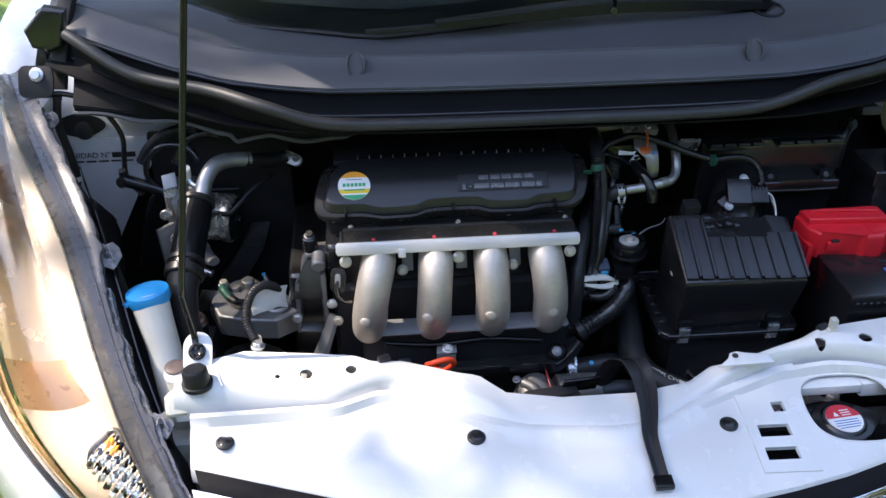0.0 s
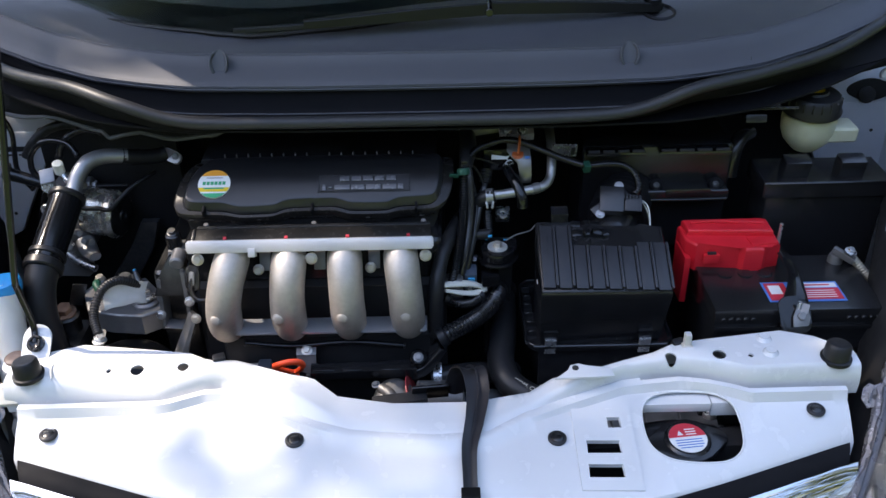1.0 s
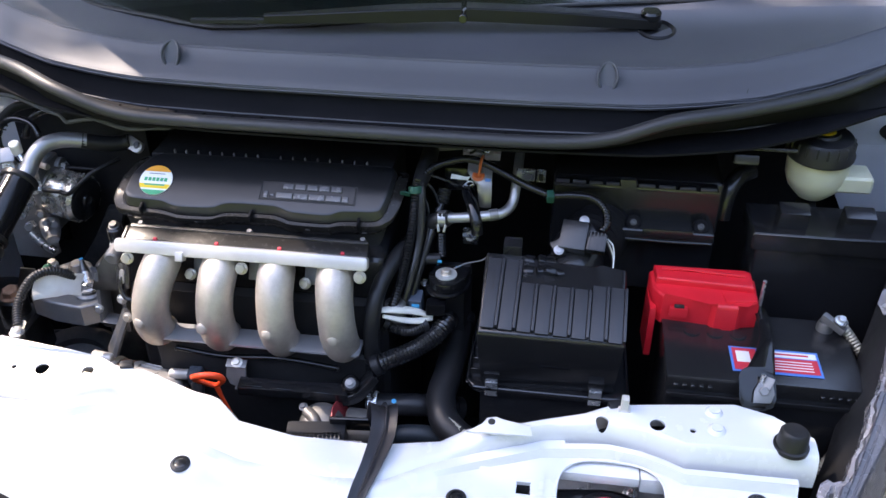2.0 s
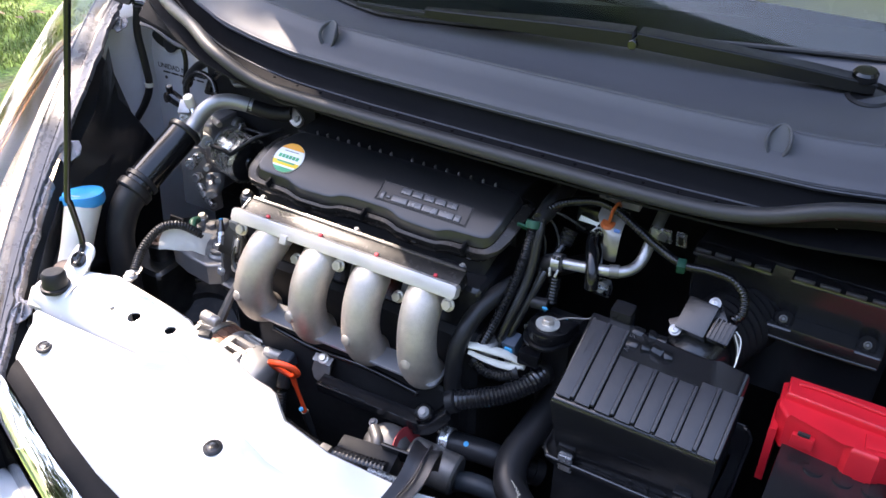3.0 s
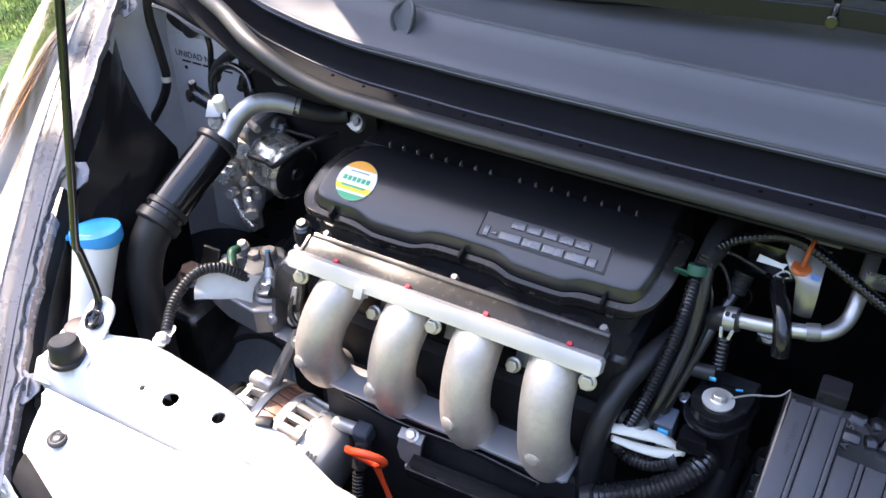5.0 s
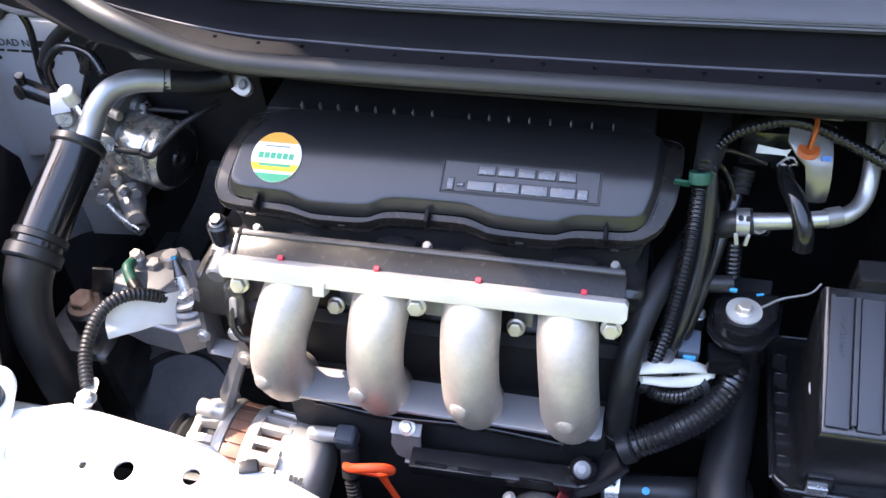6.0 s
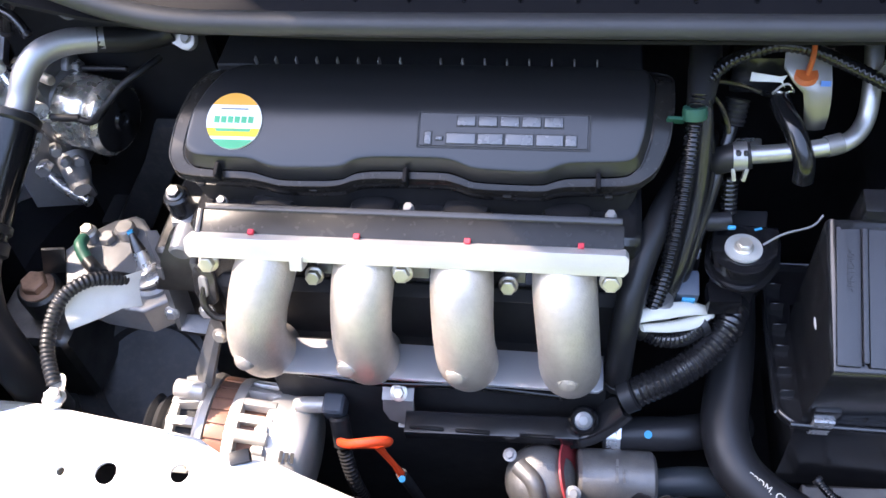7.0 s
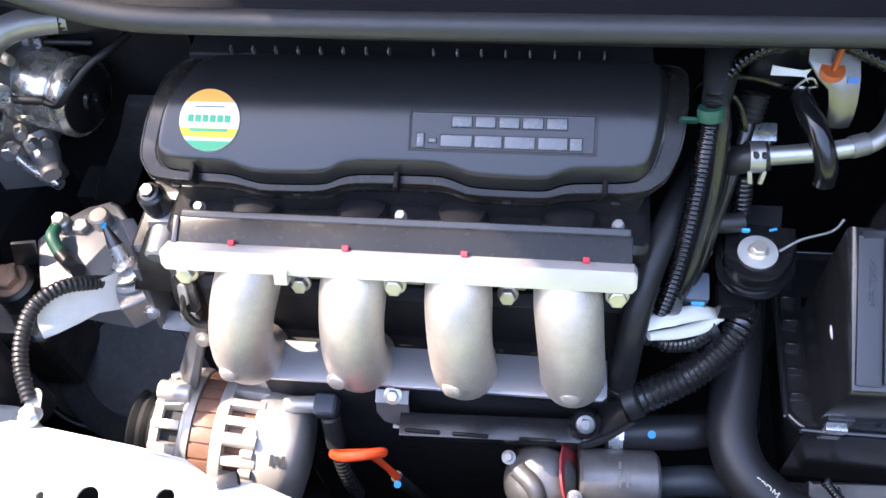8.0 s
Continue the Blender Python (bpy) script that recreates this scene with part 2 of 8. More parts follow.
def tube(points, r, seg=14, steps=8, bm=None, ribs=0.0, depth=0.12, flat=1.0, cap=True, phase=0.0):
    """A pipe along a smooth line. r: a radius or one for each point; ribs: spacing of the rings of a corrugated sleeve."""
    bm = bm or bmesh.new()
    pts = spline(points, steps)
    rs = [r] * len(points) if isinstance(r, (int, float)) else list(r)
    radii = [rs[min(i // steps, len(rs) - 1)] + (rs[min(i // steps + 1, len(rs) - 1)] - rs[min(i // steps, len(rs) - 1)]) * ((i % steps) / steps) for i in range(len(pts))]
    if ribs:
        fine, rad, s = [], [], 0.0
        way = [0.0]
        for i in range(len(pts) - 1):
            way.append(way[-1] + (pts[i + 1] - pts[i]).length)
        for k in range(int(way[-1] / (ribs / 6)) + 1):
            at = k * ribs / 6
            i = min(len(pts) - 2, int(np.searchsorted(way, at, side="right")) - 1)
            f = (at - way[i]) / max(1e-9, way[i + 1] - way[i])
            fine.append(pts[i].lerp(pts[i + 1], f))
            rad.append(radii[i] + (radii[i + 1] - radii[i]) * f)
        dist, out = 0.0, []
        for i, p in enumerate(fine):
            if i:
                dist += (p - fine[i - 1]).length
            out.append(rad[i] * (1 - depth * (0.5 - 0.5 * math.cos(2 * math.pi * dist / ribs))))
        pts, radii = fine, out
    tang = [(pts[min(i + 1, len(pts) - 1)] - pts[max(i - 1, 0)]).normalized() for i in range(len(pts))]
    up = Vector((0, 0, 1)) if abs(tang[0].z) < 0.9 else Vector((1, 0, 0))
    side = tang[0].cross(up).normalized()
    rings = []
    for p, t, rr in zip(pts, tang, radii):
        side = (side - t * side.dot(t)).normalized()
        other = t.cross(side)
        rings.append([bm.verts.new(p + side * (rr * math.cos(a)) + other * (rr * flat * math.sin(a))) for a in [2 * math.pi * i / seg + phase for i in range(seg)]])
    for a, b in zip(rings, rings[1:]):
        for i in range(seg):
            bm.faces.new((a[i], a[(i + 1) % seg], b[(i + 1) % seg], b[i]))
    if cap:
        bm.faces.new(rings[0][::-1]), bm.faces.new(rings[-1])
    return bm


def prism(outline, m, h, bevel=0.0, seg=2, bm=None, taper=0.0):
    """A closed outline of (x, y) in m's plane, raised by h along its z."""
    bm = bm or bmesh.new()
    cx, cy = sum(p[0] for p in outline) / len(outline), sum(p[1] for p in outline) / len(outline)
    low = [bm.verts.new(m @ Vector((x, y, 0))) for x, y in outline]
    top = [bm.verts.new(m @ Vector((cx + (x - cx) * (1 - taper), cy + (y - cy) * (1 - taper), h))) for x, y in outline]
    f0, f1 = bm.faces.new(low[::-1]), bm.faces.new(top)
    n = len(outline)
    for i in range(n):
        bm.faces.new((low[i], low[(i + 1) % n], top[(i + 1) % n], top[i]))
    if bevel:
        bmesh.ops.bevel(bm, geom=list(f1.edges), offset=bevel, segments=seg, profile=0.6, affect="EDGES")
    return bm


def rounded(w, d, r, seg=5):
    out = []
    for cx, cy, a0 in ((w / 2 - r, d / 2 - r, 0), (-w / 2 + r, d / 2 - r, 90), (-w / 2 + r, -d / 2 + r, 180), (w / 2 - r, -d / 2 + r, 270)):
        for i in range(seg + 1):
            a = radians(a0 + 90 * i / seg)
            out.append((cx + r * math.cos(a), cy + r * math.sin(a)))
    return out


def sheet(rows, thick=0.0, bm=None, close=False):
    """A skin over rows of points; thick gives it a back, pushed down by that much."""
    bm = bm or bmesh.new()
    def skin(dz):
        vs = [[bm.verts.new(Vector(p) + Vector((0, 0, dz))) for p in row] for row in rows]
        for a, b in zip(vs, vs[1:]):
            for i in range(len(a) - 1):
                bm.faces.new((a[i], a[i + 1], b[i + 1], b[i]))
        return vs
    a = skin(0)
    if thick:
        b = skin(-thick)
        rim = lambda v: v[0] + [r[-1] for r in v[1:-1]] + v[-1][::-1] + [r[0] for r in v[-2:0:-1]]
        ra, rb = rim(a), rim(b)
        for i in range(len(ra)):
            j = (i + 1) % len(ra)
            bm.faces.new((ra[i], ra[j], rb[j], rb[i]))
    return bm


def beam(path, widths, heights, bm=None, steps=6, bevel=0.0016):
    """A bar of boxy section along a smooth line; the path runs along the middle of its top face."""
    bm = bm or bmesh.new()
    pts = spline(path, steps)
    rings, n = [], len(pts) - 1
    for i, p in enumerate(pts):
        u = i / n * (len(widths) - 1)
        w, h = lerp(u, range(len(widths)), widths) / 2, lerp(u, range(len(heights)), heights)
        t = (pts[min(i + 1, n)] - pts[max(i - 1, 0)]).normalized()
        side = t.cross(Vector((0, 0, 1))).normalized()
        up = side.cross(t)
        b = min(bevel, w * 0.4, h * 0.4)
        sec = ((-w, -h), (-w, -b), (-w + b * 0.4, -b * 0.4), (-w + b, 0), (w - b, 0), (w - b * 0.4, -b * 0.4), (w, -b), (w, -h))
        rings.append([bm.verts.new(p + side * a + up * c) for a, c in sec])
    for a, b in zip(rings, rings[1:]):
        for i in range(8):
            bm.faces.new((a[i], a[(i + 1) % 8], b[(i + 1) % 8], b[i]))
    bm.faces.new(rings[0][::-1]), bm.faces.new(rings[-1])
    return bm


def bolt(p, normal, r, parent, material=ZINC, washer=1.5, head=0.8, name="bolt", label=""):
    """A hexagon head on its round flange."""
    m = axis_matrix(p, normal)
    bm = lathe([(r * washer, -0.001), (r * washer, r * 0.16), (r * 1.05, r * 0.3)], m, 20)
    lathe([(r, r * 0.2), (r, r * (0.2 + head) - r * 0.1), (r * 0.86, r * (0.2 + head))], m, 6, bm)
    lathe([(r * 0.55, r * (0.2 + head)), (r * 0.4, r * (0.12 + head)), (0, r * (0.12 + head))], m, 12, bm, closed=False)
    return part(name, bm, material, parent, label)


def cut(ob, cutters):
    """Takes the closed meshes out of ob for good."""
    for bm in cutters:
        tool = finish("cutter", bm, ob.data.materials[0])
        mod = ob.modifiers.new("cut", "BOOLEAN")
        mod.object, mod.operation, mod.solver = tool, "DIFFERENCE", "EXACT"
        bpy.context.view_layer.update()
        me = bpy.data.meshes.new_from_object(ob.evaluated_get(bpy.context.evaluated_depsgraph_get()))
        ob.modifiers.clear()
        ob.data = me
        bpy.data.objects.remove(tool)
    ob.data.set_sharp_from_angle(angle=radians(38))
    return ob


def words(name, text, size, m, material, parent, depth=0.0002):
    """Lettering as a thin mesh that lies in m's plane, centred."""
    cu = bpy.data.curves.new(name, "FONT")
    cu.body, cu.size, cu.extrude, cu.align_x, cu.align_y = text, size, depth, "CENTER", "CENTER"
    tmp = new(name, cu)
    bpy.context.view_layer.update()
    me = bpy.data.meshes.new_from_object(tmp.evaluated_get(bpy.context.evaluated_depsgraph_get()))
    bpy.data.objects.remove(tmp)
    me.transform(m)
    me.materials.clear()
    me.materials.append(material)
    ob = new(name, me)
    ob.parent = parent
    if parent.type == "EMPTY":
        ob.matrix_parent_inverse = Matrix.Translation(-Vector(parent.location))
    return ob


def lerp(x, xs, ys):
    return float(np.interp(x, xs, ys))

# ---------------------------------------------------------------- ground
def ground():
    m = bpy.data.materials.new("grassy_soil")
    m.use_nodes = True
    n, l = m.node_tree.nodes, m.node_tree.links
    p = n["Principled BSDF"]
    p.inputs["Roughness"].default_value = 0.9
    co = n.new("ShaderNodeTexCoord")
    a, b = n.new("ShaderNodeTexNoise"), n.new("ShaderNodeTexNoise")
    a.inputs["Scale"].default_value, a.inputs["Detail"].default_value = 1.3, 8
    b.inputs["Scale"].default_value, b.inputs["Detail"].default_value = 45, 6
    l.new(co.outputs["Object"], a.inputs["Vector"]), l.new(co.outputs["Object"], b.inputs["Vector"])
    r1, r2 = n.new("ShaderNodeValToRGB"), n.new("ShaderNodeValToRGB")
    r1.color_ramp.elements[0].position, r1.color_ramp.elements[0].color = 0.36, (0.13, 0.09, 0.05, 1)
    r1.color_ramp.elements[1].position, r1.color_ramp.elements[1].color = 0.46, (0.11, 0.19, 0.03, 1)
    r2.color_ramp.elements[0].position, r2.color_ramp.elements[0].color = 0.35, (0.45, 0.45, 0.45, 1)
    r2.color_ramp.elements[1].position, r2.color_ramp.elements[1].color = 0.65, (1.3, 1.3, 1.2, 1)
    l.new(a.outputs["Fac"], r1.inputs["Fac"]), l.new(b.outputs["Fac"], r2.inputs["Fac"])
    mx = n.new("ShaderNodeMix")
    mx.data_type, mx.blend_type = "RGBA", "MULTIPLY"
    mx.inputs["Factor"].default_value = 1.0
    l.new(r1.outputs[0], mx.inputs["A"]), l.new(r2.outputs[0], mx.inputs["B"])
    l.new(mx.outputs["Result"], p.inputs["Base Color"])
    bp = n.new("ShaderNodeBump")
    bp.inputs["Strength"].default_value, bp.inputs["Distance"].default_value = 0.6, 0.02
    l.new(b.outputs["Fac"], bp.inputs["Height"]), l.new(bp.outputs[0], p.inputs["Normal"])
    rows = []
    marks = [-900, -60, -12] + [-5 + 0.25 * i for i in range(41)] + [12, 60, 900]
    for y in marks:
        rows.append([(x, y, 0.025 * noise.noise((x * 0.9, y * 0.9, 0)) if abs(x) < 11 and abs(y) < 11 else 0) for x in marks])
    return single("ground", sheet(rows), m, "patchy green lawn with bare brown soil patches", "ground", kind="structure")


def grass():
    m = bpy.data.materials.new("grass_blades")
    m.use_nodes = True
    n, l = m.node_tree.nodes, m.node_tree.links
    p = n["Principled BSDF"]
    p.inputs["Roughness"].default_value = 0.55
    gi, r = n.new("ShaderNodeNewGeometry"), n.new("ShaderNodeValToRGB")
    r.color_ramp.elements[0].color, r.color_ramp.elements[1].color = (0.075, 0.120, 0.022, 1), (0.26, 0.31, 0.070, 1)
    l.new(gi.outputs["Random Per Island"], r.inputs["Fac"]), l.new(r.outputs[0], p.inputs["Base Color"])
    rng = np.random.default_rng(3)
    verts, faces = [], []
    for i in range(90000):
        x, y = -0.95 - 3.2 * rng.random() ** 1.2, -0.6 + 4.0 * rng.random()
        if noise.noise((x * 1.3, y * 1.3, 4)) < -0.26:
            continue
        h, a = 0.010 + 0.022 * rng.random() + 0.02 * max(0, noise.noise((x * 2.1, y * 2.1, 9))), 6.28 * rng.random()
        w, lean = 0.0022, 1.6 * h * rng.random()
        dx, dy = math.cos(a), math.sin(a)
        b = len(verts)
        verts += [(x - dy * w, y + dx * w, -0.01), (x + dy * w, y - dx * w, -0.01),
                  (x + dx * lean * 0.4 + dy * w * 0.7, y + dy * lean * 0.4 - dx * w * 0.7, h * 0.6),
                  (x + dx * lean * 0.4 - dy * w * 0.7, y + dy * lean * 0.4 + dx * w * 0.7, h * 0.6), (x + dx * lean, y + dy * lean, h)]
        faces += [(b, b + 1, b + 2, b + 3), (b + 3, b + 2, b + 4)]
    me = bpy.data.meshes.new("grass")
    me.from_pydata(verts, [], faces)
    me.materials.append(m)
    return tagged(new("grass", me), "sunlit uneven green lawn grass", "grass", kind="stuff")


def fallen_leaves():
    rng = np.random.default_rng(5)
    verts, faces = [], []
    for i in range(420):
        x, y, a, w = -0.95 - 3.0 * rng.random(), -0.5 + 3.8 * rng.random(), 6.28 * rng.random(), 0.014 + 0.016 * rng.random()
        z, dx, dy, b = 0.022 + 0.016 * rng.random(), math.cos(a), math.sin(a), len(verts)
        verts += [(x - dx * w * 1.5, y - dy * w * 1.5, z), (x - dy * w * 0.6, y + dx * w * 0.6, z + 0.006), (x + dx * w * 1.5, y + dy * w * 1.5, z - 0.002), (x + dy * w * 0.6, y - dx * w * 0.6, z + 0.004)]
        faces.append((b, b + 1, b + 2, b + 3))
    me = bpy.data.meshes.new("fallen_leaves")
    me.from_pydata(verts, [], faces)
    me.materials.append(mat("dry_leaf", (0.24, 0.14, 0.07), 0.7, vary=0.5, vary_scale=3))
    return tagged(new("fallen_leaves", me), "dry brown leaves lying in the grass", "leaves", kind="stuff")


ground()
grass()
fallen_leaves()


def leaf_material():
    m = bpy.data.materials.new("tree_leaves")
    m.use_nodes = True
    n, l = m.node_tree.nodes, m.node_tree.links
    p = n["Principled BSDF"]
    p.inputs["Roughness"].default_value = 0.5
    gi, r = n.new("ShaderNodeNewGeometry"), n.new("ShaderNodeValToRGB")
    r.color_ramp.elements[0].color, r.color_ramp.elements[1].color = (0.034, 0.046, 0.018, 1), (0.088, 0.102, 0.040, 1)
    l.new(gi.outputs["Random Per Island"], r.inputs["Fac"]), l.new(r.outputs[0], p.inputs["Base Color"])
    return m


LEAF = leaf_material()
BARK = mat("rough_bark", (0.11, 0.08, 0.055), 0.85, grain=0.8, grain_scale=40, vary=0.4, vary_scale=5)


def tree(x, y, tall, seed, clumps=80):
    """A broad tree: tapered trunk, limbs and a loose crown of leaf clumps."""
    rng = np.random.default_rng(seed)
    t = thing("tree", (x, y, 0), "broad leafy green tree standing round the lawn", "tree", "trees round the lawn")
    part("trunk", tube([(x, y, -0.05), (x + 0.1, y, 1.2), (x, y + 0.1, tall * 0.7)], [0.20, 0.15, 0.06], 10, 6), BARK, t)
    verts, faces = [], []
    for k in range(clumps):
        a, h = 6.28 * rng.random(), 0.10 + 0.90 * rng.random()
        r = (0.35 + 0.65 * rng.random()) * 0.30 * tall * math.sin(math.pi * min(0.96, 0.12 + 0.8 * h)) ** 0.6
        c = np.array((x + r * math.cos(a), y + r * math.sin(a), 0.35 + h * (tall - 0.5)))
        if k < 6:
            part("limb", tube([(x, y, min(c[2] * 0.6, tall * 0.6)), tuple(c)], [0.05, 0.015], 7, 3), BARK, t)
        for i in range(60):
            p = c + rng.normal(0, 1, 3) * (0.42, 0.42, 0.34)
            u, v = rng.normal(0, 1, 3), rng.normal(0, 1, 3)
            u, v = 0.15 * u / np.linalg.norm(u), 0.09 * v / np.linalg.norm(v)
            b = len(verts)
            verts += [tuple(p - u), tuple(p + v), tuple(p + u), tuple(p - v)]
            faces.append((b, b + 1, b + 2, b + 3))
    me = bpy.data.meshes.new("crown")
    me.from_pydata(verts, [], faces)
    me.materials.append(LEAF)
    crown = new("crown", me)
    crown.parent = t
    crown.matrix_parent_inverse = Matrix.Translation(-Vector(t.location))


for k, (x, y, tall) in enumerate(((-5.0, -6.6, 5.2), (-2.2, -6.8, 5.6), (0.6, -7.0, 5.8), (3.4, -6.6, 5.4), (5.8, -5.2, 6.0), (6.6, -2.2, 6.0), (7.2, 0.8, 6.6), (6.4, 3.8, 6.2), (4.6, 6.8, 6.6), (1.6, 8.6, 7.0), (-1.8, 8.8, 6.6), (-6.2, -3.8, 5.2), (-7.6, -0.8, 4.6), (-7.4, 3.1, 5.4))):
    tree(x, y, tall, 40 + k, 12 if x < -7 and y > 0 else 55 if y < -3 else 75)


def overhanging_tree(foot, crown, spread, seed, clumps):
    """A tall tree whose crown leans over the car and breaks the sun into patches."""
    rng = np.random.default_rng(seed)
    f, c = Vector(foot), Vector(crown)
    t = thing("tree", f, "tall leafy tree with a crown leaning over the car", "tree", "trees round the lawn")
    part("trunk", tube([f - Vector((0, 0, 0.05)), f.lerp(c, 0.25) + Vector((-0.25, 0, 0.5)), f.lerp(c, 0.6) + Vector((-0.2, 0, 0.5)), c], [0.22, 0.17, 0.11, 0.04], 10, 6), BARK, t)
    verts, faces = [], []
    for k in range(clumps):
        d = rng.normal(0, 1, 3)
        d = d / np.linalg.norm(d) * rng.random() ** 0.45
        at = np.array(c) + d * np.array(spread)
        if k < 9:
            part("limb", tube([f.lerp(c, 0.62 + 0.03 * k) + Vector((-0.2, 0, 0.45)), Vector(at)], [0.05, 0.012], 7, 3), BARK, t)
        for i in range(46):
            p = at + rng.normal(0, 1, 3) * (0.20, 0.20, 0.13)
            u, v = rng.normal(0, 1, 3), rng.normal(0, 1, 3)
            u, v = 0.075 * u / np.linalg.norm(u), 0.045 * v / np.linalg.norm(v)
            b = len(verts)
            verts += [tuple(p - u), tuple(p + v), tuple(p + u), tuple(p - v)]
            faces.append((b, b + 1, b + 2, b + 3))
    me = bpy.data.meshes.new("crown")
    me.from_pydata(verts, [], faces)
    me.materials.append(LEAF)
    ob = new("crown", me)
    ob.parent = t
    ob.matrix_parent_inverse = Matrix.Translation(-Vector(t.location))


overhanging_tree((-3.4, 5.2, 0), (-3.10, 0.80, 6.2), (2.3, 1.8, 0.9), 44, 150)
overhanging_tree((-7.6, 6.4, 0), (-6.4, 2.8, 6.3), (2.3, 2.2, 0.9), 12, 120)

# ---------------------------------------------------------------- car body
car = thing("car_body", (0, 0.1, 0), "white car body with its bonnet open over the engine bay", "car")
AX = [0, 0.05, 0.12, 0.15, 0.18, 0.24, 0.28, 0.31, 0.35, 0.45, 0.49, 0.53]
YB = [0.03, 0.03, 0.042, 0.056, 0.052, 0.068, 0.080, 0.096, 0.102, 0.113, 0.100, 0.072]
ZT = [0.757, 0.757, 0.760, 0.770, 0.780, 0.787, 0.789, 0.790, 0.791, 0.794, 0.794, 0.792]
CX = [0, 0.065, 0.11, 0.16, 0.236, 0.282, 0.327, 0.39, 0.505, 0.53]
CREASE_X = [-0.53, -0.50, -0.34, -0.325, -0.285, -0.262, -0.20, -0.143, -0.10, 0.0, 0.065, 0.11, 0.16, 0.236, 0.31, 0.345, 0.372, 0.39, 0.505, 0.53]
CREASE_Y = [0.029, 0.029, 0.031, 0.034, 0.050, 0.052, 0.020, -0.005, -0.018, -0.028, -0.024, 0.004, 0.023, 0.049, 0.056, 0.050, 0.040, 0.031, 0.032, 0.032]
ZC = [0.751, 0.751, 0.753, 0.757, 0.763, 0.765, 0.765, 0.765, 0.765, 0.765]
FX = [0, 0.1, 0.2, 0.27, 0.33, 0.40, 0.49, 0.53]
YF = [-0.140, -0.135, -0.118, -0.102, -0.083, -0.058, -0.025, -0.012]


def panel_z(x, y):
    a = abs(x)
    yc, zc, yf = lerp(x, CREASE_X, CREASE_Y) - 0.004, lerp(a, CX, ZC), lerp(a, FX, YF)
    z1 = zc + 0.0035 - lerp(a, [0.1, 0.2, 0.4], [0.004, 0.009, 0.012])
    k = min(1, max(0, (yc - 0.012 - y) / (yc - 0.012 - yf)))
    return z1 + (0.728 - z1) * k ** 1.15


def crossmember():
    rows = []
    for i in range(107):
        x = -0.53 + 0.01 * i
        a = abs(x)
        yb, zt, yc, zc = lerp(a, AX, YB) + (lerp(a, [0.12, 0.16, 0.25, 0.29], [0, 0.010, 0.012, 0]) if x < 0 else 0), lerp(a, AX, ZT), lerp(x, CREASE_X, CREASE_Y), lerp(a, CX, ZC)
        d = yb - yc
        w = min(0.38 * d, 0.012) if x > 0.2 else 0.38 * d
        rows.append([(x, yb + 0.001, zt - 0.035), (x, yb + 0.001, zt - 0.004), (x, yb - 0.003, zt), (x, yb - 0.5 * (d - w), zt + 0.0012), (x, yc + w, zt),
                     (x, yc + 0.68 * w, zt - 0.12 * (zt - zc)), (x, yc + 0.37 * w, zt - 0.5 * (zt - zc)), (x, yc + 0.08 * w + 0.002, zc + 0.002), (x, yc + 0.004, zc - 0.012) if abs(x) > 0.262 else (x, yc - 0.010, zc - 0.010)])
    ob = part("crossmember", sheet(rows, 0.0025), WHITE, car, "white painted steel upper crossmember with round holes")
    drills = []
    for x, y, r in ((-0.370, 0.061, 0.0085), (-0.314, 0.066, 0.0072), (-0.405, 0.059, 0.0034), (0.361, 0.067, 0.0085), (0.300, 0.067, 0.0072), (0.399, 0.062, 0.0034), (0.165, 0.048, 0.0035)):
        drills.append(rod((x, y, 0.74), (x, y, 0.82), r, 20))
    return cut(ob, drills)


def cover_panel():
    rows = []
    for i in range(205):
        x = -0.51 + 0.005 * i
        a = abs(x)
        yc, zc, yf = lerp(x, CREASE_X, CREASE_Y) - 0.004, lerp(a, CX, ZC), lerp(a, FX, YF)
        drop = lerp(a, [0.1, 0.2, 0.4], [0.004, 0.009, 0.012])
        z1, z2 = zc + 0.0035 - drop, 0.728
        rows.append([(x, yc + (0.001 if abs(x) > 0.262 else 0.006), zc - (0.004 if abs(x) > 0.262 else -0.0035)), (x, yc, zc + 0.0045), (x, yc - 0.007, zc + 0.0035), (x, yc - 0.012, z1)]
                    + [(x, yc - 0.012 + (yf - yc + 0.012) * k / 6, z1 + (z2 - z1) * (k / 6) ** 1.15) for k in range(1, 7)]
                    + [(x, yf - 0.004, z2 - 0.005), (x, yf - 0.005, z2 - 0.022)])
    ob = part("radiator_cover_panel", sheet(rows, 0.003), WHITE, car, "glossy white front panel with vents and a filler opening")
    ease = lambda v: math.copysign(abs(v) ** 0.72, v)
    mouth = [(0.313 + 0.060 * ease(math.cos(a)), -0.012 + 0.050 * ease(math.sin(a))) for a in [2 * math.pi * k / 40 for k in range(40)]]
    tools = [prism(mouth, pose(0, 0, 0.69), 0.12)]
    for x0, x1, y0, y1 in ((0.210, 0.226, -0.017, -0.002), (0.181, 0.221, -0.052, -0.035), (0.179, 0.220, -0.084, -0.067)):
        tools.append(prism([(x0 + 0.0, y0), (x1, y0 + 0.001), (x1 - 0.001, y1), (x0 + 0.001, y1)], pose(0, 0, 0.69), 0.12))
    cut(ob, tools)
    bm = tube([(x, y, panel_z(x, y) - 0.001) for x, y in mouth[::2] + mouth[:1]], 0.0017, 8, 3, cap=False)
    part("rim", bm, WHITE, ob)
    return ob


crossmember()
# added dark sheet: paints the shade inside the left-hand holes
part("hole_shade", block(-0.425, -0.285, 0.046, 0.084, 0.748, 0.751, 0), DEEP, car, "dark sheet that stands in for the shade below the holes")
PANEL = cover_panel()


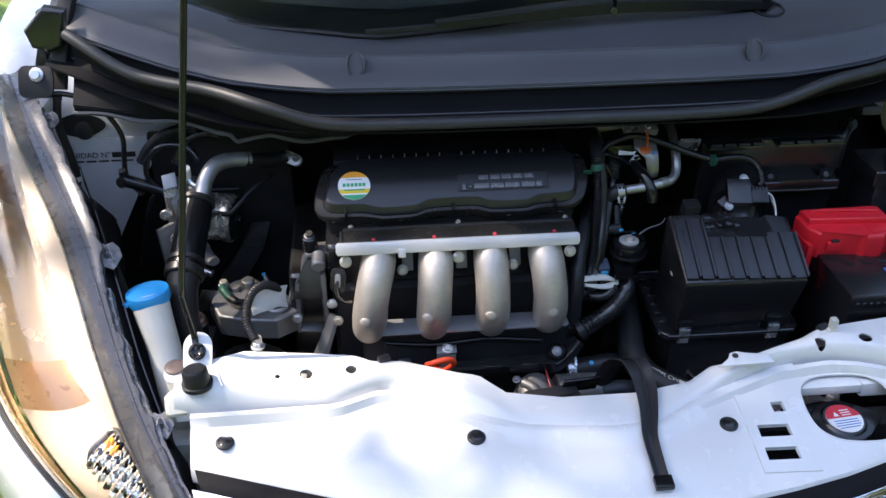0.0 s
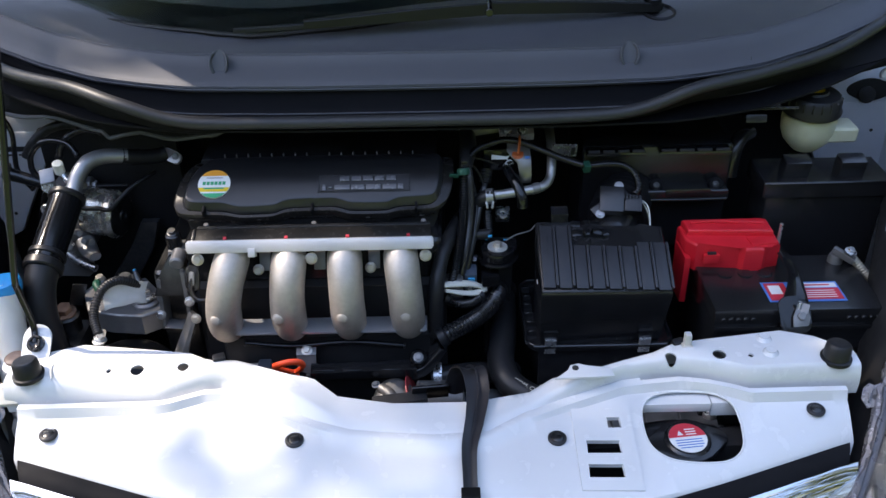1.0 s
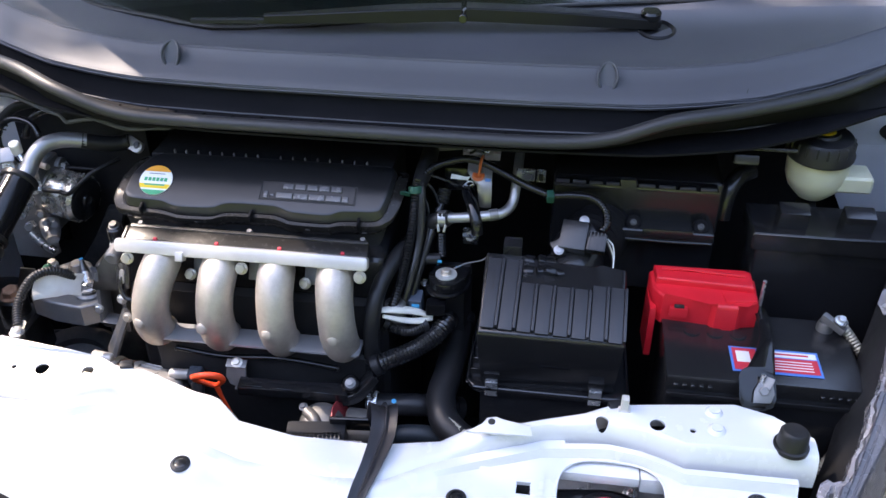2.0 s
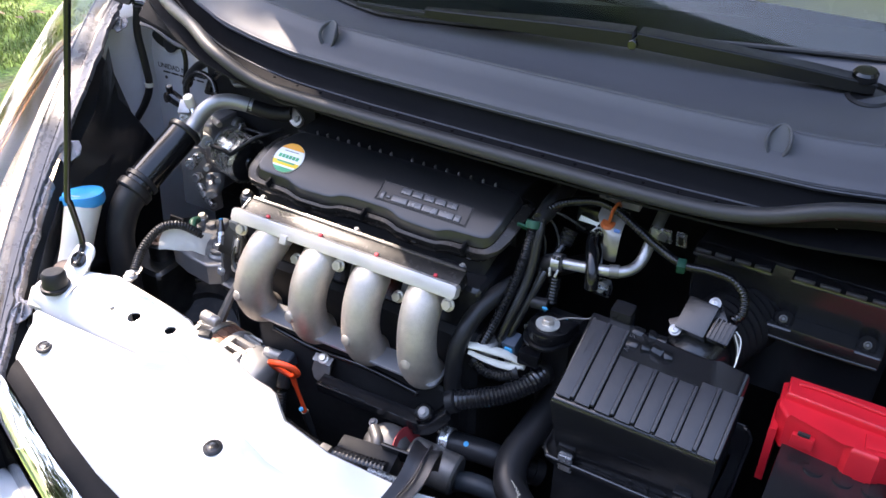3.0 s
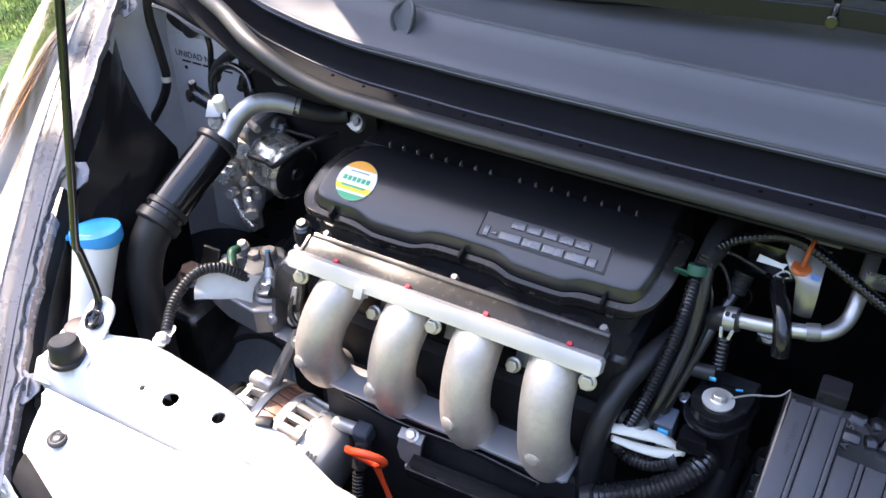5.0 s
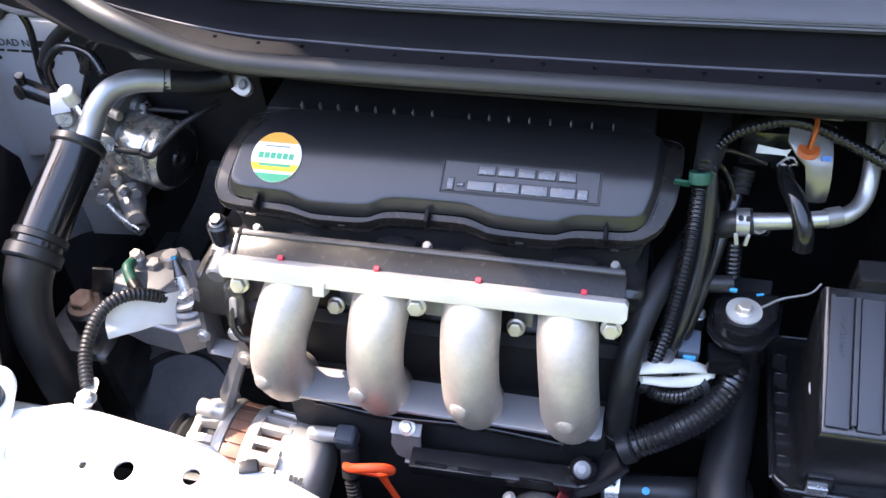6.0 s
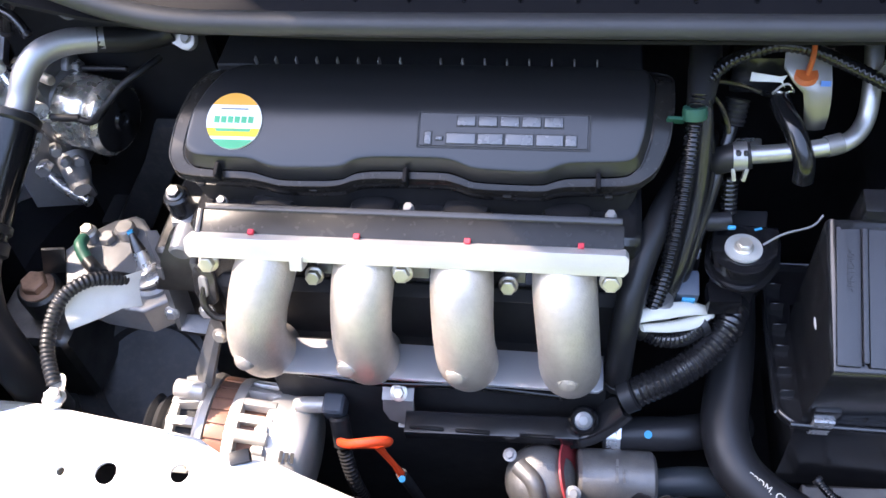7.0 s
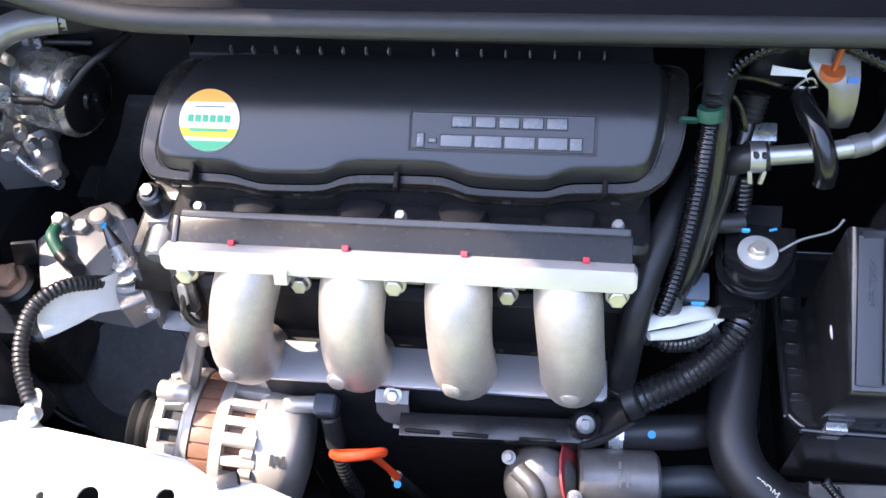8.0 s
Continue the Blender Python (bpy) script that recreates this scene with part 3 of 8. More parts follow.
# raised vent island on the panel
bm = sheet([[(0.168 + 0.072 * u, -0.100 + 0.112 * v, panel_z(0.168 + 0.072 * u, -0.100 + 0.112 * v) + 0.0022) for u in (0, 0.5, 1)] for v in (0, 0.25, 0.5, 0.75, 1)], 0.003)
isl = part("vent_island", bm, WHITE, PANEL)
cut(isl, [prism([(x0, y0), (x1, y0), (x1, y1), (x0, y1)], pose(0, 0, 0.69), 0.12) for x0, x1, y0, y1 in ((0.210, 0.226, -0.017, -0.002), (0.181, 0.221, -0.052, -0.035), (0.179, 0.220, -0.084, -0.067))])

for x, y in ((-0.468, -0.005), (-0.166, -0.028), (0.147, -0.031), (0.468, 0.005)):
    z = panel_z(x, y)
    c = thing("push_clip", (x, y, z), "round black plastic push clip in the white panel", "clip", "push clips of the front panel")
    part("rim", lathe([(0.0112, 0), (0.0112, 0.0022), (0.0098, 0.0034), (0.0074, 0.0036), (0.0074, 0.0022)], pose(x, y, z, 5), 24), RUBBER, c)
    part("button", lathe([(0.0071, 0.001), (0.0071, 0.003), (0.006, 0.0037), (0, 0.0037)], pose(x, y, z, 5), 20), SATIN, c)

for s in (-1, 1):
    c = thing("bonnet_bump_stop", (s * 0.502, 0.053, 0.794), "round black rubber bump stop on the crossmember", "bump stop", "bonnet bump stops")
    part("cushion", lathe([(0.017, -0.002), (0.0165, 0.004), (0.0155, 0.019), (0.013, 0.022), (0.006, 0.0225), (0, 0.021)], pose(s * 0.502, 0.053, 0.793, -6, s * 4), 28), RUBBER, c)
    part("base_ring", lathe([(0.019, -0.002), (0.019, 0.003), (0.0165, 0.004)], pose(s * 0.502, 0.053, 0.793), 28), RUBBER, c)

# black rubber strip and bright trim along the front edge
def along_front(name, dy0, dy1, z0, z1, material, label, lim=0.505, steps=60, thick=0.006):
    rows = []
    for i in range(steps + 1):
        x = -lim + 2 * lim * i / steps
        yf = lerp(abs(x), FX, YF)
        k = [0, 0.15, 0.5, 0.85, 1]
        rows.append([(x * (1 - 0.02 * u), yf + dy0 + (dy1 - dy0) * u, z0 + (z1 - z0) * u + 0.004 * math.sin(math.pi * u)) for u in k])
    return part(name, sheet(rows, thick), material, car, label)


along_front("edge_strip", -0.003, -0.030, 0.724, 0.716, WALLB, "black rubber strip")
along_front("grille_trim", -0.030, -0.062, 0.719, 0.690, CHROME, "chrome grille trim")
along_front("grille_panel", -0.062, -0.075, 0.690, 0.50, GLOSSY, "gloss black grille")
rows = []
for i in range(61):
    x = -0.80 + 1.6 * i / 60
    a = abs(x)
    yf = lerp(a, [0, 0.3, 0.5, 0.62, 0.72, 0.80], [-0.235, -0.19, -0.13, -0.06, 0.06, 0.26])
    rows.append([(x, yf + 0.03, 0.60), (x, yf, 0.585), (x, yf - 0.015, 0.52), (x, yf - 0.01, 0.40), (x, yf + 0.02, 0.25), (x, yf + 0.06, 0.2)])
part("bumper", sheet(rows, 0.004), WHITE, car, "white painted front bumper")

# the open bonnet, held up over the bay
rows = []
for i in range(25):
    x = -0.69 + 1.38 * i / 24
    r = []
    for k in range(11):
        u = 0.09 * k
        w = 1 - 0.05 * u - 0.10 * max(0, u - 0.8) ** 2 / 0.04 * 0.6
        r.append((x * w, 0.57 - 0.37 * u + 0.02 * math.sin(math.pi * u) + 0.04 * (x / 0.69) ** 4 * u, 1.18 + 0.74 * u + 0.02 * math.sin(math.pi * u) - 0.02 * (x / 0.69) ** 2 * u))
    rows.append(r)
bonnet = part("bonnet", sheet(rows, 0.03), WHITE, car, "white bonnet propped open")
# unseen dark sheet under the bonnet, added to darken what cover and glass reflect
rows = []
for i in range(13):
    x = -0.58 + 1.16 * i / 12
    rows.append([(x, 0.57 - 0.37 * u + 0.02 * math.sin(math.pi * u) - 0.036, 1.18 + 0.74 * u + 0.02 * math.sin(math.pi * u) - 0.036) for u in [0.10 + 0.68 * k / 6 for k in range(7)]])
part("bonnet_dark_backing", sheet(rows, 0.006), DARK_BACKING, bonnet, "unseen dark backing added so that reflections of the bonnet stay dark")


# bay walls, all dark
bay = thing("bay_lining", (0, 0.2, 0.2), "black lining of the engine bay", "lining")
part("firewall", block(-0.78, 0.78, 0.60, 0.62, 0.25, 1.09, 0.004), DEEP, bay, "black sound-deadened firewall")
part("undertray", block(-0.75, 0.75, -0.10, 0.60, 0.24, 0.26, 0.004), DEEP, bay)
for s in (-1, 1):
    rows = []
    for k in range(13):
        y = (0.372 if s < 0 else 0.385) - 0.352 * k / 12
        top = lerp(y, [0.02, 0.1, 0.22, 0.37, 0.40], [0.735, 0.80, 0.885, 0.95, 0.965])
        x = lerp(y, [0.02, 0.1, 0.22, 0.37, 0.40], [0.54, 0.58, 0.628, 0.688, 0.70])
        back = max(0.0, 1 - k / 3)
        x += 0.058 if s > 0 else 0.006
        rows.append([(s * (x - 0.006 - 0.003 * back), y - 0.016 * back, top + 0.032 * back), (s * (x - 0.008 - 0.004 * back), y - 0.018 * back, top), (s * (x - 0.010 - 0.002 * back), y - 0.020 * back, top - 0.025), (s * (x - 0.014 - 0.002 * back), y - 0.022 * back, top - 0.05), (s * (x - 0.018 - 0.008 * back), y - 0.014 * back, top - 0.07), (s * (x - 0.020 - 0.019 * back), y - 0.006 * back, top - 0.095), (s * (x - 0.025 - 0.012 * back), y + 0.014 * back, top - 0.13), (s * (x - 0.026), y + 0.020 * back, top - 0.18), (s * x, y, 0.26)])
    part("inner_wing", sheet(rows, 0.004), BLACK, bay, "black inner wing liner with a rounded rear edge")
    part("pale_wing", sheet([[(s * (0.772 - 0.01 * v), 0.36 + 0.26 * u, 0.45 + 0.53 * v) for u in (0, 0.5, 1)] for v in (0, 0.5, 1)], 0.004), TOWER, car, "white painted inner wing, tinted blue for sky shade")
part("radiator", block(-0.36, 0.40, -0.015, 0.018, 0.30, 0.715, 0.004), DEEP, bay, "black radiator core behind the panel")



part("pressed_step", tube([(-0.478, 0.075, 0.7945), (-0.4765, 0.060, 0.7952), (-0.470, 0.042, 0.7948)], [0.0008, 0.0016, 0.0008], 8, 6), WHITE, car)
# tab, bosses and seams of the crossmember
tabm = pose(0.180, 0.044, 0.787, 8)
part("rear_tab", prism([(-0.030, -0.012), (-0.012, 0.000), (-0.009, 0.009), (0.002, 0.012), (0.012, 0.007), (0.040, 0.004), (0.044, -0.010)], tabm, 0.003, 0.001), WHITE, car, "white tab with a hole")
part("tab_hole", lathe([(0.0042, 0), (0.0042, 0.0006), (0, 0.0006)], tabm @ pose(-0.003, 0.004, 0.003), 16), INK, car)
for x, y in ((0.425, 0.066), (0.425, 0.094)):
    part("pressed_boss", lathe([(0.0105, -0.001), (0.009, 0.001), (0.006, 0.0025), (0.0065, 0.004), (0.003, 0.0045), (0, 0.0035)], pose(x, y, 0.7945), 22), WHITE, car)

for s in (-1, 1):
    part("bumper_shoulder", prism([(s * x, y) for x, y in ((0.36, -0.215), (0.48, -0.185), (0.545, -0.135), (0.50, -0.095), (0.44, -0.10), (0.36, -0.135))], pose(0, 0, 0.56), 0.056, 0.012, 3), WHITE, car, "white bumper shoulder below the lamp")

# strut towers and pale body panels: white paint with blue sky shade in its colour
for s in (-1, 1):
    back = 0.0 if s < 0 else 0.05
    wall = [(s * x, z) for x, z in ((0.88, 0.70), (0.712, 0.728), (0.698, 0.735), (0.655, 0.815), (0.610, 0.900), (0.560, 0.918), (0.88, 0.918))]
    t = part("strut_tower", prism(wall, pose(0, 0.522 + back, 0, 90), 0.017, 0.003, 2), TOWER, car, "white painted strut wall, tinted blue for sky shade")
    part("tower_shoulder", sheet([[(s * x, 0.5065 + back + 0.05 * v * v, 0.917 + 0.085 * v) for v in (0, 0.25, 0.5, 0.75, 1)] for x in (0.56, 0.62, 0.68, 0.74, 0.80, 0.88)], 0.004), TOWER, t)
    opening = [(0.034 * math.cos(a) * (1.0 + 0.15 * math.cos(2 * a)), 0.0185 * math.sin(a)) for a in [2 * math.pi * k / 28 for k in range(28)]]
    part("opening", prism(opening, pose(s * 0.722, 0.5115 + back, 0.938, 78), 0.003, 0.001), INK, t, "dark oval opening in the wall")
    part("opening_plug", lathe([(0.014, 0), (0.014, 0.004), (0.010, 0.006), (0, 0.006)], pose(s * 0.716, 0.5065 + back, 0.931, 78), 20), SEAL, t)
    for x, z in ((0.738, 0.868), (0.700, 0.770), (0.780, 0.800)):
        part("stud_hole", lathe([(0.0028, 0), (0.0028, 0.0008), (0, 0.0008)], pose(s * x, 0.5048 + back, z, 90), 12), INK, t)
    m = pose(s * 0.752, 0.462, 1.030, 62, 0, s * 6)
    hinge = part("bonnet_hinge", prism(rounded(0.050, 0.046, 0.010), m, 0.004, 0.001), DEEP, car, "black bonnet hinge bracket")
    part("hinge_bolt", lathe([(0.0105, 0), (0.0105, 0.002), (0.0065, 0.003), (0.0065, 0.007), (0, 0.007)], m @ pose(0.002, 0.010, 0.004), 12), STEEL, hinge)
    part("hinge_arm", beam([(s * 0.728, 0.47, 1.015), (s * 0.722, 0.50, 1.07), (s * 0.712, 0.53, 1.12), (s * 0.69, 0.57, 1.17)], [0.022, 0.026, 0.026, 0.02], [0.008, 0.010, 0.010, 0.008]), DEEP, hinge)
    part("hinge_cover", prism([(s * x, y) for x, y in ((0.700, 0.056), (0.730, 0.062), (0.762, 0.030), (0.756, 0.004), (0.735, -0.004), (0.712, 0.004))], pose(0, 0.505, 1.068, 90), 0.02, 0.006, 3), BLACK, hinge, "black hinge cover")
    part("body_stud", rod((s * 0.700, 0.482, 0.995), (s * 0.698, 0.470, 0.999), 0.010, 18, 0.002), TOWER, hinge, "pale body stud")
lab = thing("unit_plate", (-0.70, 0.504, 0.880), "small stencilled unit marking on the strut wall", "marking")
words("lettering", "UNIDAD N°", 0.0128, pose(-0.7185, 0.5040, 0.8885, 90, 0, 0), INK, lab)
part("number_bar", block(-0.682, -0.646, 0.5034, 0.5046, 0.8845, 0.8930, 0), INK, lab)
for k in range(5):
    part("line_bar", block(-0.742 + 0.019 * k, -0.727 + 0.019 * k, 0.5034, 0.5046, 0.8772, 0.8796, 0), INK, lab)


# ---------------------------------------------------------------- head lamps
IN = [(-0.805, 0.52, 1.015), (-0.765, 0.44, 0.996), (-0.73, 0.37, 0.97), (-0.65, 0.22, 0.905), (-0.603, 0.108, 0.825), (-0.56, 0.02, 0.757), (-0.505, -0.07, 0.70), (-0.468, -0.128, 0.660)]
OUT = [(-0.86, 0.51, 0.965), (-0.852, 0.43, 0.948), (-0.848, 0.36, 0.922), (-0.808, 0.2, 0.838), (-0.748, 0.07, 0.755), (-0.640, -0.045, 0.695), (-0.535, -0.118, 0.648), (-0.482, -0.150, 0.628)]


def headlamp(s):
    a, b = spline(IN, 6), spline(OUT, 6)
    n = len(a) - 1
    mirror = lambda p: Vector((p.x * -s, p.y, p.z))
    h = thing("headlamp", mirror(Vector((-0.66, 0.12, 0.62))), "long swept clear headlamp with golden reflector and grey flange", "headlamp", "headlamps")
    lift = Vector((-0.25, -0.25, 1)).normalized()
    bulge = lambda p, q, u, d: p.lerp(q, u) + lift * d * math.sin(math.pi * u)
    grid = lambda u0, u1, d, k=8, drop=0.0: [[mirror(bulge(p, q, u0 + (u1 - u0) * i / k, d) - Vector((0, 0, drop))) for i in range(k + 1)] for p, q in zip(a, b)]
    lens = part("lens", sheet(grid(0.0, 1.0, 0.058, 14), 0.002), LENS, h, "clear polycarbonate lens")
    lens.visible_shadow = False
    va, vb = int(n * 0.56), int(n * 0.50)
    main = grid(0.30, 0.90, -0.075, 12, 0.010)
    part("reflector", sheet(main[:va], 0.002), GOLDEN, h, "golden mirror reflector bowl")
    part("lower_reflector", sheet([[q + Vector((0, 0, 0.012)) for q in row] for row in main[va - 1:]], 0.002), BEZEL, h, "pale lower reflector")
    part("reflector_divider", sheet([[q + Vector((0, 0, 0.020 - 0.006 * abs(k - 1.5))) for q in row] for k, row in enumerate(main[va - 2:va + 2])], 0.003), BRONZE, h, "brown band between the reflectors")
    part("side_skirt", sheet(grid(0.885, 0.985, 0.006, 4, 0.008), 0.002), BRONZE, h, "brown outer skirt inside the lens")
    taper = lambda k: lerp(k / n, [0, 0.55, 0.67, 1], [1, 1, 0.5, 0.45])
    part("bezel", sheet([[mirror(bulge(p, q, u * taper(k), 0.040) - Vector((0, 0, z))) for u, z in ((0.03, 0.006), (0.08, 0.006), (0.15, 0.007), (0.22, 0.009), (0.29, 0.014), (0.33, 0.030), (0.35, 0.060))] for k, (p, q) in enumerate(zip(a, b))], 0.002), BEZEL, h, "cream inner bezel")
    part("outer_rim", tube([mirror(bulge(p, q, 0.955, 0.04) - Vector((0, 0, 0.004))) for p, q in zip(a[::3], b[::3])], 0.004, 8, 4), GOLDEN, h, "golden edge of the lens")
    # grey flange along the inner edge, wide above the middle ear, narrow and ragged below it
    rng = random.Random(5)
    line = spline(IN, 18)
    last = len(line) - 1
    flange = []
    for i, p in enumerate(line):
        t = (line[min(i + 1, last)] - line[max(i - 1, 0)]).normalized()
        side = t.cross(lift).normalized()
        if side.x < 0:
            side = -side
        v = i / last
        w = lerp(v, [0, 0.20, 0.36, 0.45, 0.49, 0.56, 1], [0.016, 0.017, 0.0185, 0.014, 0.006, 0.004, 0.004])
        tear = w + rng.choice((0.0, 0.0006, 0.0014, -0.0012)) + (0.0028 if i % 17 in (4, 5, 6) else 0.0) - (0.0026 if i % 23 in (9, 10) else 0.0)
        flange.append([mirror(p + side * d + lift * h0) for d, h0 in ((-0.030, 0.014), (-0.027, 0.0175), (-0.024, 0.0155), (-0.010, 0.013), (-0.004, 0.0085), (0.35 * w, 0.0075), (0.75 * w, 0.009), (tear, 0.008), (tear + 0.001, 0.003))])
    fl = part("flange", sheet(flange, 0.0022), LAMPGREY, h, "violet-grey moulded lamp flange")
    part("flange_bead", tube([row[4] + Vector((0, 0, 0.0004)) for row in flange[::9]], 0.0011, 6, 4), LAMPGREY, fl)
    part("outer_bead", tube([row[1] + Vector((0, 0, 0.0004)) for row in flange[::9]], 0.0012, 6, 4), LAMPGREY, fl)
    part("under_edge", sheet([[row[7] + Vector((0, 0, -0.003)), row[7] + mirror(Vector((0.006, 0.001, -0.006))), row[7] + mirror(Vector((0.009, 0.002, -0.018)))] for row in flange[int(0.5 * last)::2]], 0.002), SMOKE, fl, "smoky lower step of the flange")
    e0, e1 = a[-1], b[-1]
    part("end_wall", sheet([[mirror(bulge(e0, e1, k / 6, 0.022) - Vector((0, 0, d))) for k in range(7)] for d in (0.0, 0.02, 0.05)], 0.003), LAMPGREY, h)
    # rows of small silver facets round the amber lamp
    for r in range(8):
        for c in range(8):
            v, u = 0.690 + 0.0125 * r, 0.32 + 0.042 * c
            w = v * n
            i = int(w)
            p = bulge(a[i].lerp(a[i + 1], w - i), b[i].lerp(b[i + 1], w - i), u, 0.018) - Vector((0, 0, 0.012))
            part("facet", box((0.0104, 0.0096, 0.005), Matrix.Translation(mirror(p)) @ Euler((0.5 + 0.22 * math.sin(3.1 * r + c), 0.5 * s + 0.22 * math.sin(2.3 * c + r), 0.6 * s)).to_matrix().to_4x4(), 0.001, 1), AMBER if r < 2 and c in (1, 2) else (CHROME, SILVERED, GLOSSY)[(r * 2 + c * 5) % 3], h)
    at = lambda v, u, d: mirror(bulge(a[int(v * n)].lerp(a[int(v * n) + 1], v * n % 1), b[int(v * n)].lerp(b[int(v * n) + 1], v * n % 1), u, 0.008) - Vector((0, 0, d)))
    part("cell_rim", tube([at(0.84, 0.27, 0.008), at(0.78, 0.275, 0.006), at(0.72, 0.28, 0.006), at(0.68, 0.30, 0.006), at(0.676, 0.42, 0.008), at(0.676, 0.56, 0.009), at(0.69, 0.66, 0.010)], 0.004, 8, 5), LAMPGREY, h, "grey rim of the indicator cell")
    i = int(0.30 * n)
    part("bulb_shield", lathe([(0.030, 0.010), (0.026, 0.0), (0.014, -0.012), (0.0, -0.016)], axis_matrix(mirror(bulge(a[i], b[i], 0.50, -0.035)), (0, -0.8, 0.4)), 32, closed=False), BRONZE, h)
    # fixing ears on the inner side, thin and ragged
    jag = [(-0.016, -0.004), (-0.013, 0.010), (-0.006, 0.0165), (0.000, 0.0125), (0.007, 0.017), (0.014, 0.010), (0.0165, -0.001), (0.012, -0.010), (0.006, -0.019), (-0.002, -0.014), (-0.010, -0.016)]
    for f, out, size in ((0.200, 0.020, 0.85), (0.462, 0.016, 1.15), (0.735, 0.012, 1.0)):
        i = int(f * n)
        p = mirror(a[i] + Vector((out, 0.004, -0.002)))
        em = axis_matrix(p, mirror(Vector((0.35, -0.45, 0.8))), s * 0.4)
        ear = part("fixing_ear", prism([(size * x, size * y) for x, y in jag], em, 0.0022, 0.0006), SMOKE, h, "clear smoky fixing ear with a ragged edge")
        for q in (-1, 1):
            part("ear_rib", box((0.002, 0.020 * size, 0.007), em @ pose(0.005 * q, 0, 0.004, 0, 0, 18 * q), 0.0006, 1), SMOKE, ear)
        part("ear_slot", lathe([(0.0036, 0), (0.0036, 0.0006), (0, 0.0006)], em @ pose(0, -0.002, 0.0022), 12), INK, ear)
    # black tube drawn as the shade in the gap between lamp and wing
    part("lamp_gap_shade", tube([mirror(q + Vector((-0.001, -0.001, 0.002))) for q in b[::3]], 0.0032, 8, 4), INK, h, "black line that stands in for the dark gap along the lamp")
    # wing and bumper corner outside of the lamp
    rows = []
    for i in range(-1, n + 1):
        p = Vector((-0.852, 1.04, 1.06)) if i < 0 else b[i]
        t = (b[min(i + 1, n)] - b[max(i - 1, 0)]).normalized()
        o = Vector((t.y, -t.x, 0)).normalized()
        o = -o if o.x > 0 else o
        rows.append([mirror(p + o * d + Vector((0, 0, z))) for d, z in ((0.003, -0.022), (0.003, -0.004), (0.007, 0.001), (0.016, -0.006), (0.030, -0.045), (0.036, -0.12), (0.030, -0.22), (0.020, -0.36))])
    part("front_wing", sheet(rows), WHITE, car, "white front wing")
    return h


headlamp(-1), headlamp(1)
for s in (-1, 1):
    rows = [[(s * 0.785, y, z + 0.010), (s * 0.825, y, z + 0.012), (s * 0.862, y, z + 0.002), (s * 0.882, y, z - 0.028), (s * 0.886, y, z - 0.09)] for y, z in ((0.535, 0.990), (0.60, 1.035), (0.72, 1.062), (1.04, 1.10))]
    part("wing_top", sheet(rows, 0.003), WHITE, car, "white top of the wing")
    rim = lathe([(0.20, -0.09), (0.27, -0.085), (0.30, -0.06), (0.30, 0.06), (0.27, 0.085), (0.20, 0.09)], pose(s * 0.74, 0.38, 0.30, 0, 90, 0), 48)
    tyre = part("tyre", rim, RUBBER, car, "black front tyre")
    part("wheel_disc", lathe([(0.205, -0.05), (0.205, 0.05), (0.06, 0.06), (0, 0.06)], pose(s * 0.74, 0.38, 0.30, 0, 90 * s, 0), 36), ALLOY, tyre)

# ---------------------------------------------------------------- cowl, seal, windscreen, wipers
YO = lambda a: lerp(a, [0, 0.2, 0.35, 0.40, 0.47, 0.55, 0.63, 0.75], [0, 0.002, 0.010, 0.016, 0.030, 0.060, 0.105, 0.180])
ZO = lambda a: lerp(a, [0, 0.33, 0.46, 0.60, 0.75], [0, 0, 0.009, 0.028, 0.05])
cowl = thing("windscreen_cowl", (0, 0.42, 1.0), "wide grey-black plastic cowl below the windscreen", "cowl")


def cowl_strip(prof, n=76, lim=0.74):
    return [[(x, y + YO(abs(x)), z + ZO(abs(x))) for y, z in prof] for x in [-lim + 2 * lim * i / (n - 1) for i in range(n)]]


part("top_panel", sheet(cowl_strip([(0.356, 1.041), (0.350, 1.0415), (0.3480, 1.0450), (0.3500, 1.0478), (0.361, 1.0530), (0.380, 1.0625), (0.392, 1.0690), (0.3945, 1.0727), (0.397, 1.0748), (0.400, 1.0752), (0.4025, 1.0745), (0.43, 1.0795), (0.48, 1.089), (0.54, 1.097), (0.60, 1.104)]), 0.003), COWL, cowl)
# wall is blacker than the top: the overhanging lip's shade is in its colour
part("front_wall", sheet(cowl_strip([(0.302, 1.002), (0.318, 1.0035), (0.338, 1.0050), (0.3465, 1.0060), (0.3485, 1.0085), (0.3520, 1.014), (0.3560, 1.044)]), 0.003), WALLB, cowl, "riveted front wall of the cowl, blackened for the shade under its lip")
part("ridge", tube([p[0] for p in cowl_strip([(0.399, 1.0752)], 40)], 0.0017, 8, 2), COWL, cowl)
part("wall_foot", tube([p[0] for p in cowl_strip([(0.3472, 1.0068)], 40)], 0.0011, 8, 2), COWL, cowl)
part("front_bead", tube([p[0] for p in cowl_strip([(0.3492, 1.0468)], 40)], 0.0013, 8, 2), COWL, cowl)
for i in range(19):
    x = -0.36 + 0.04 * i
    part("rivet", lathe([(0.0021, 0), (0.0018, 0.0010), (0, 0.0013)], pose(x, 0.3405 + YO(abs(x)), 1.0052 + ZO(abs(x))), 10), GLOSSY, cowl)
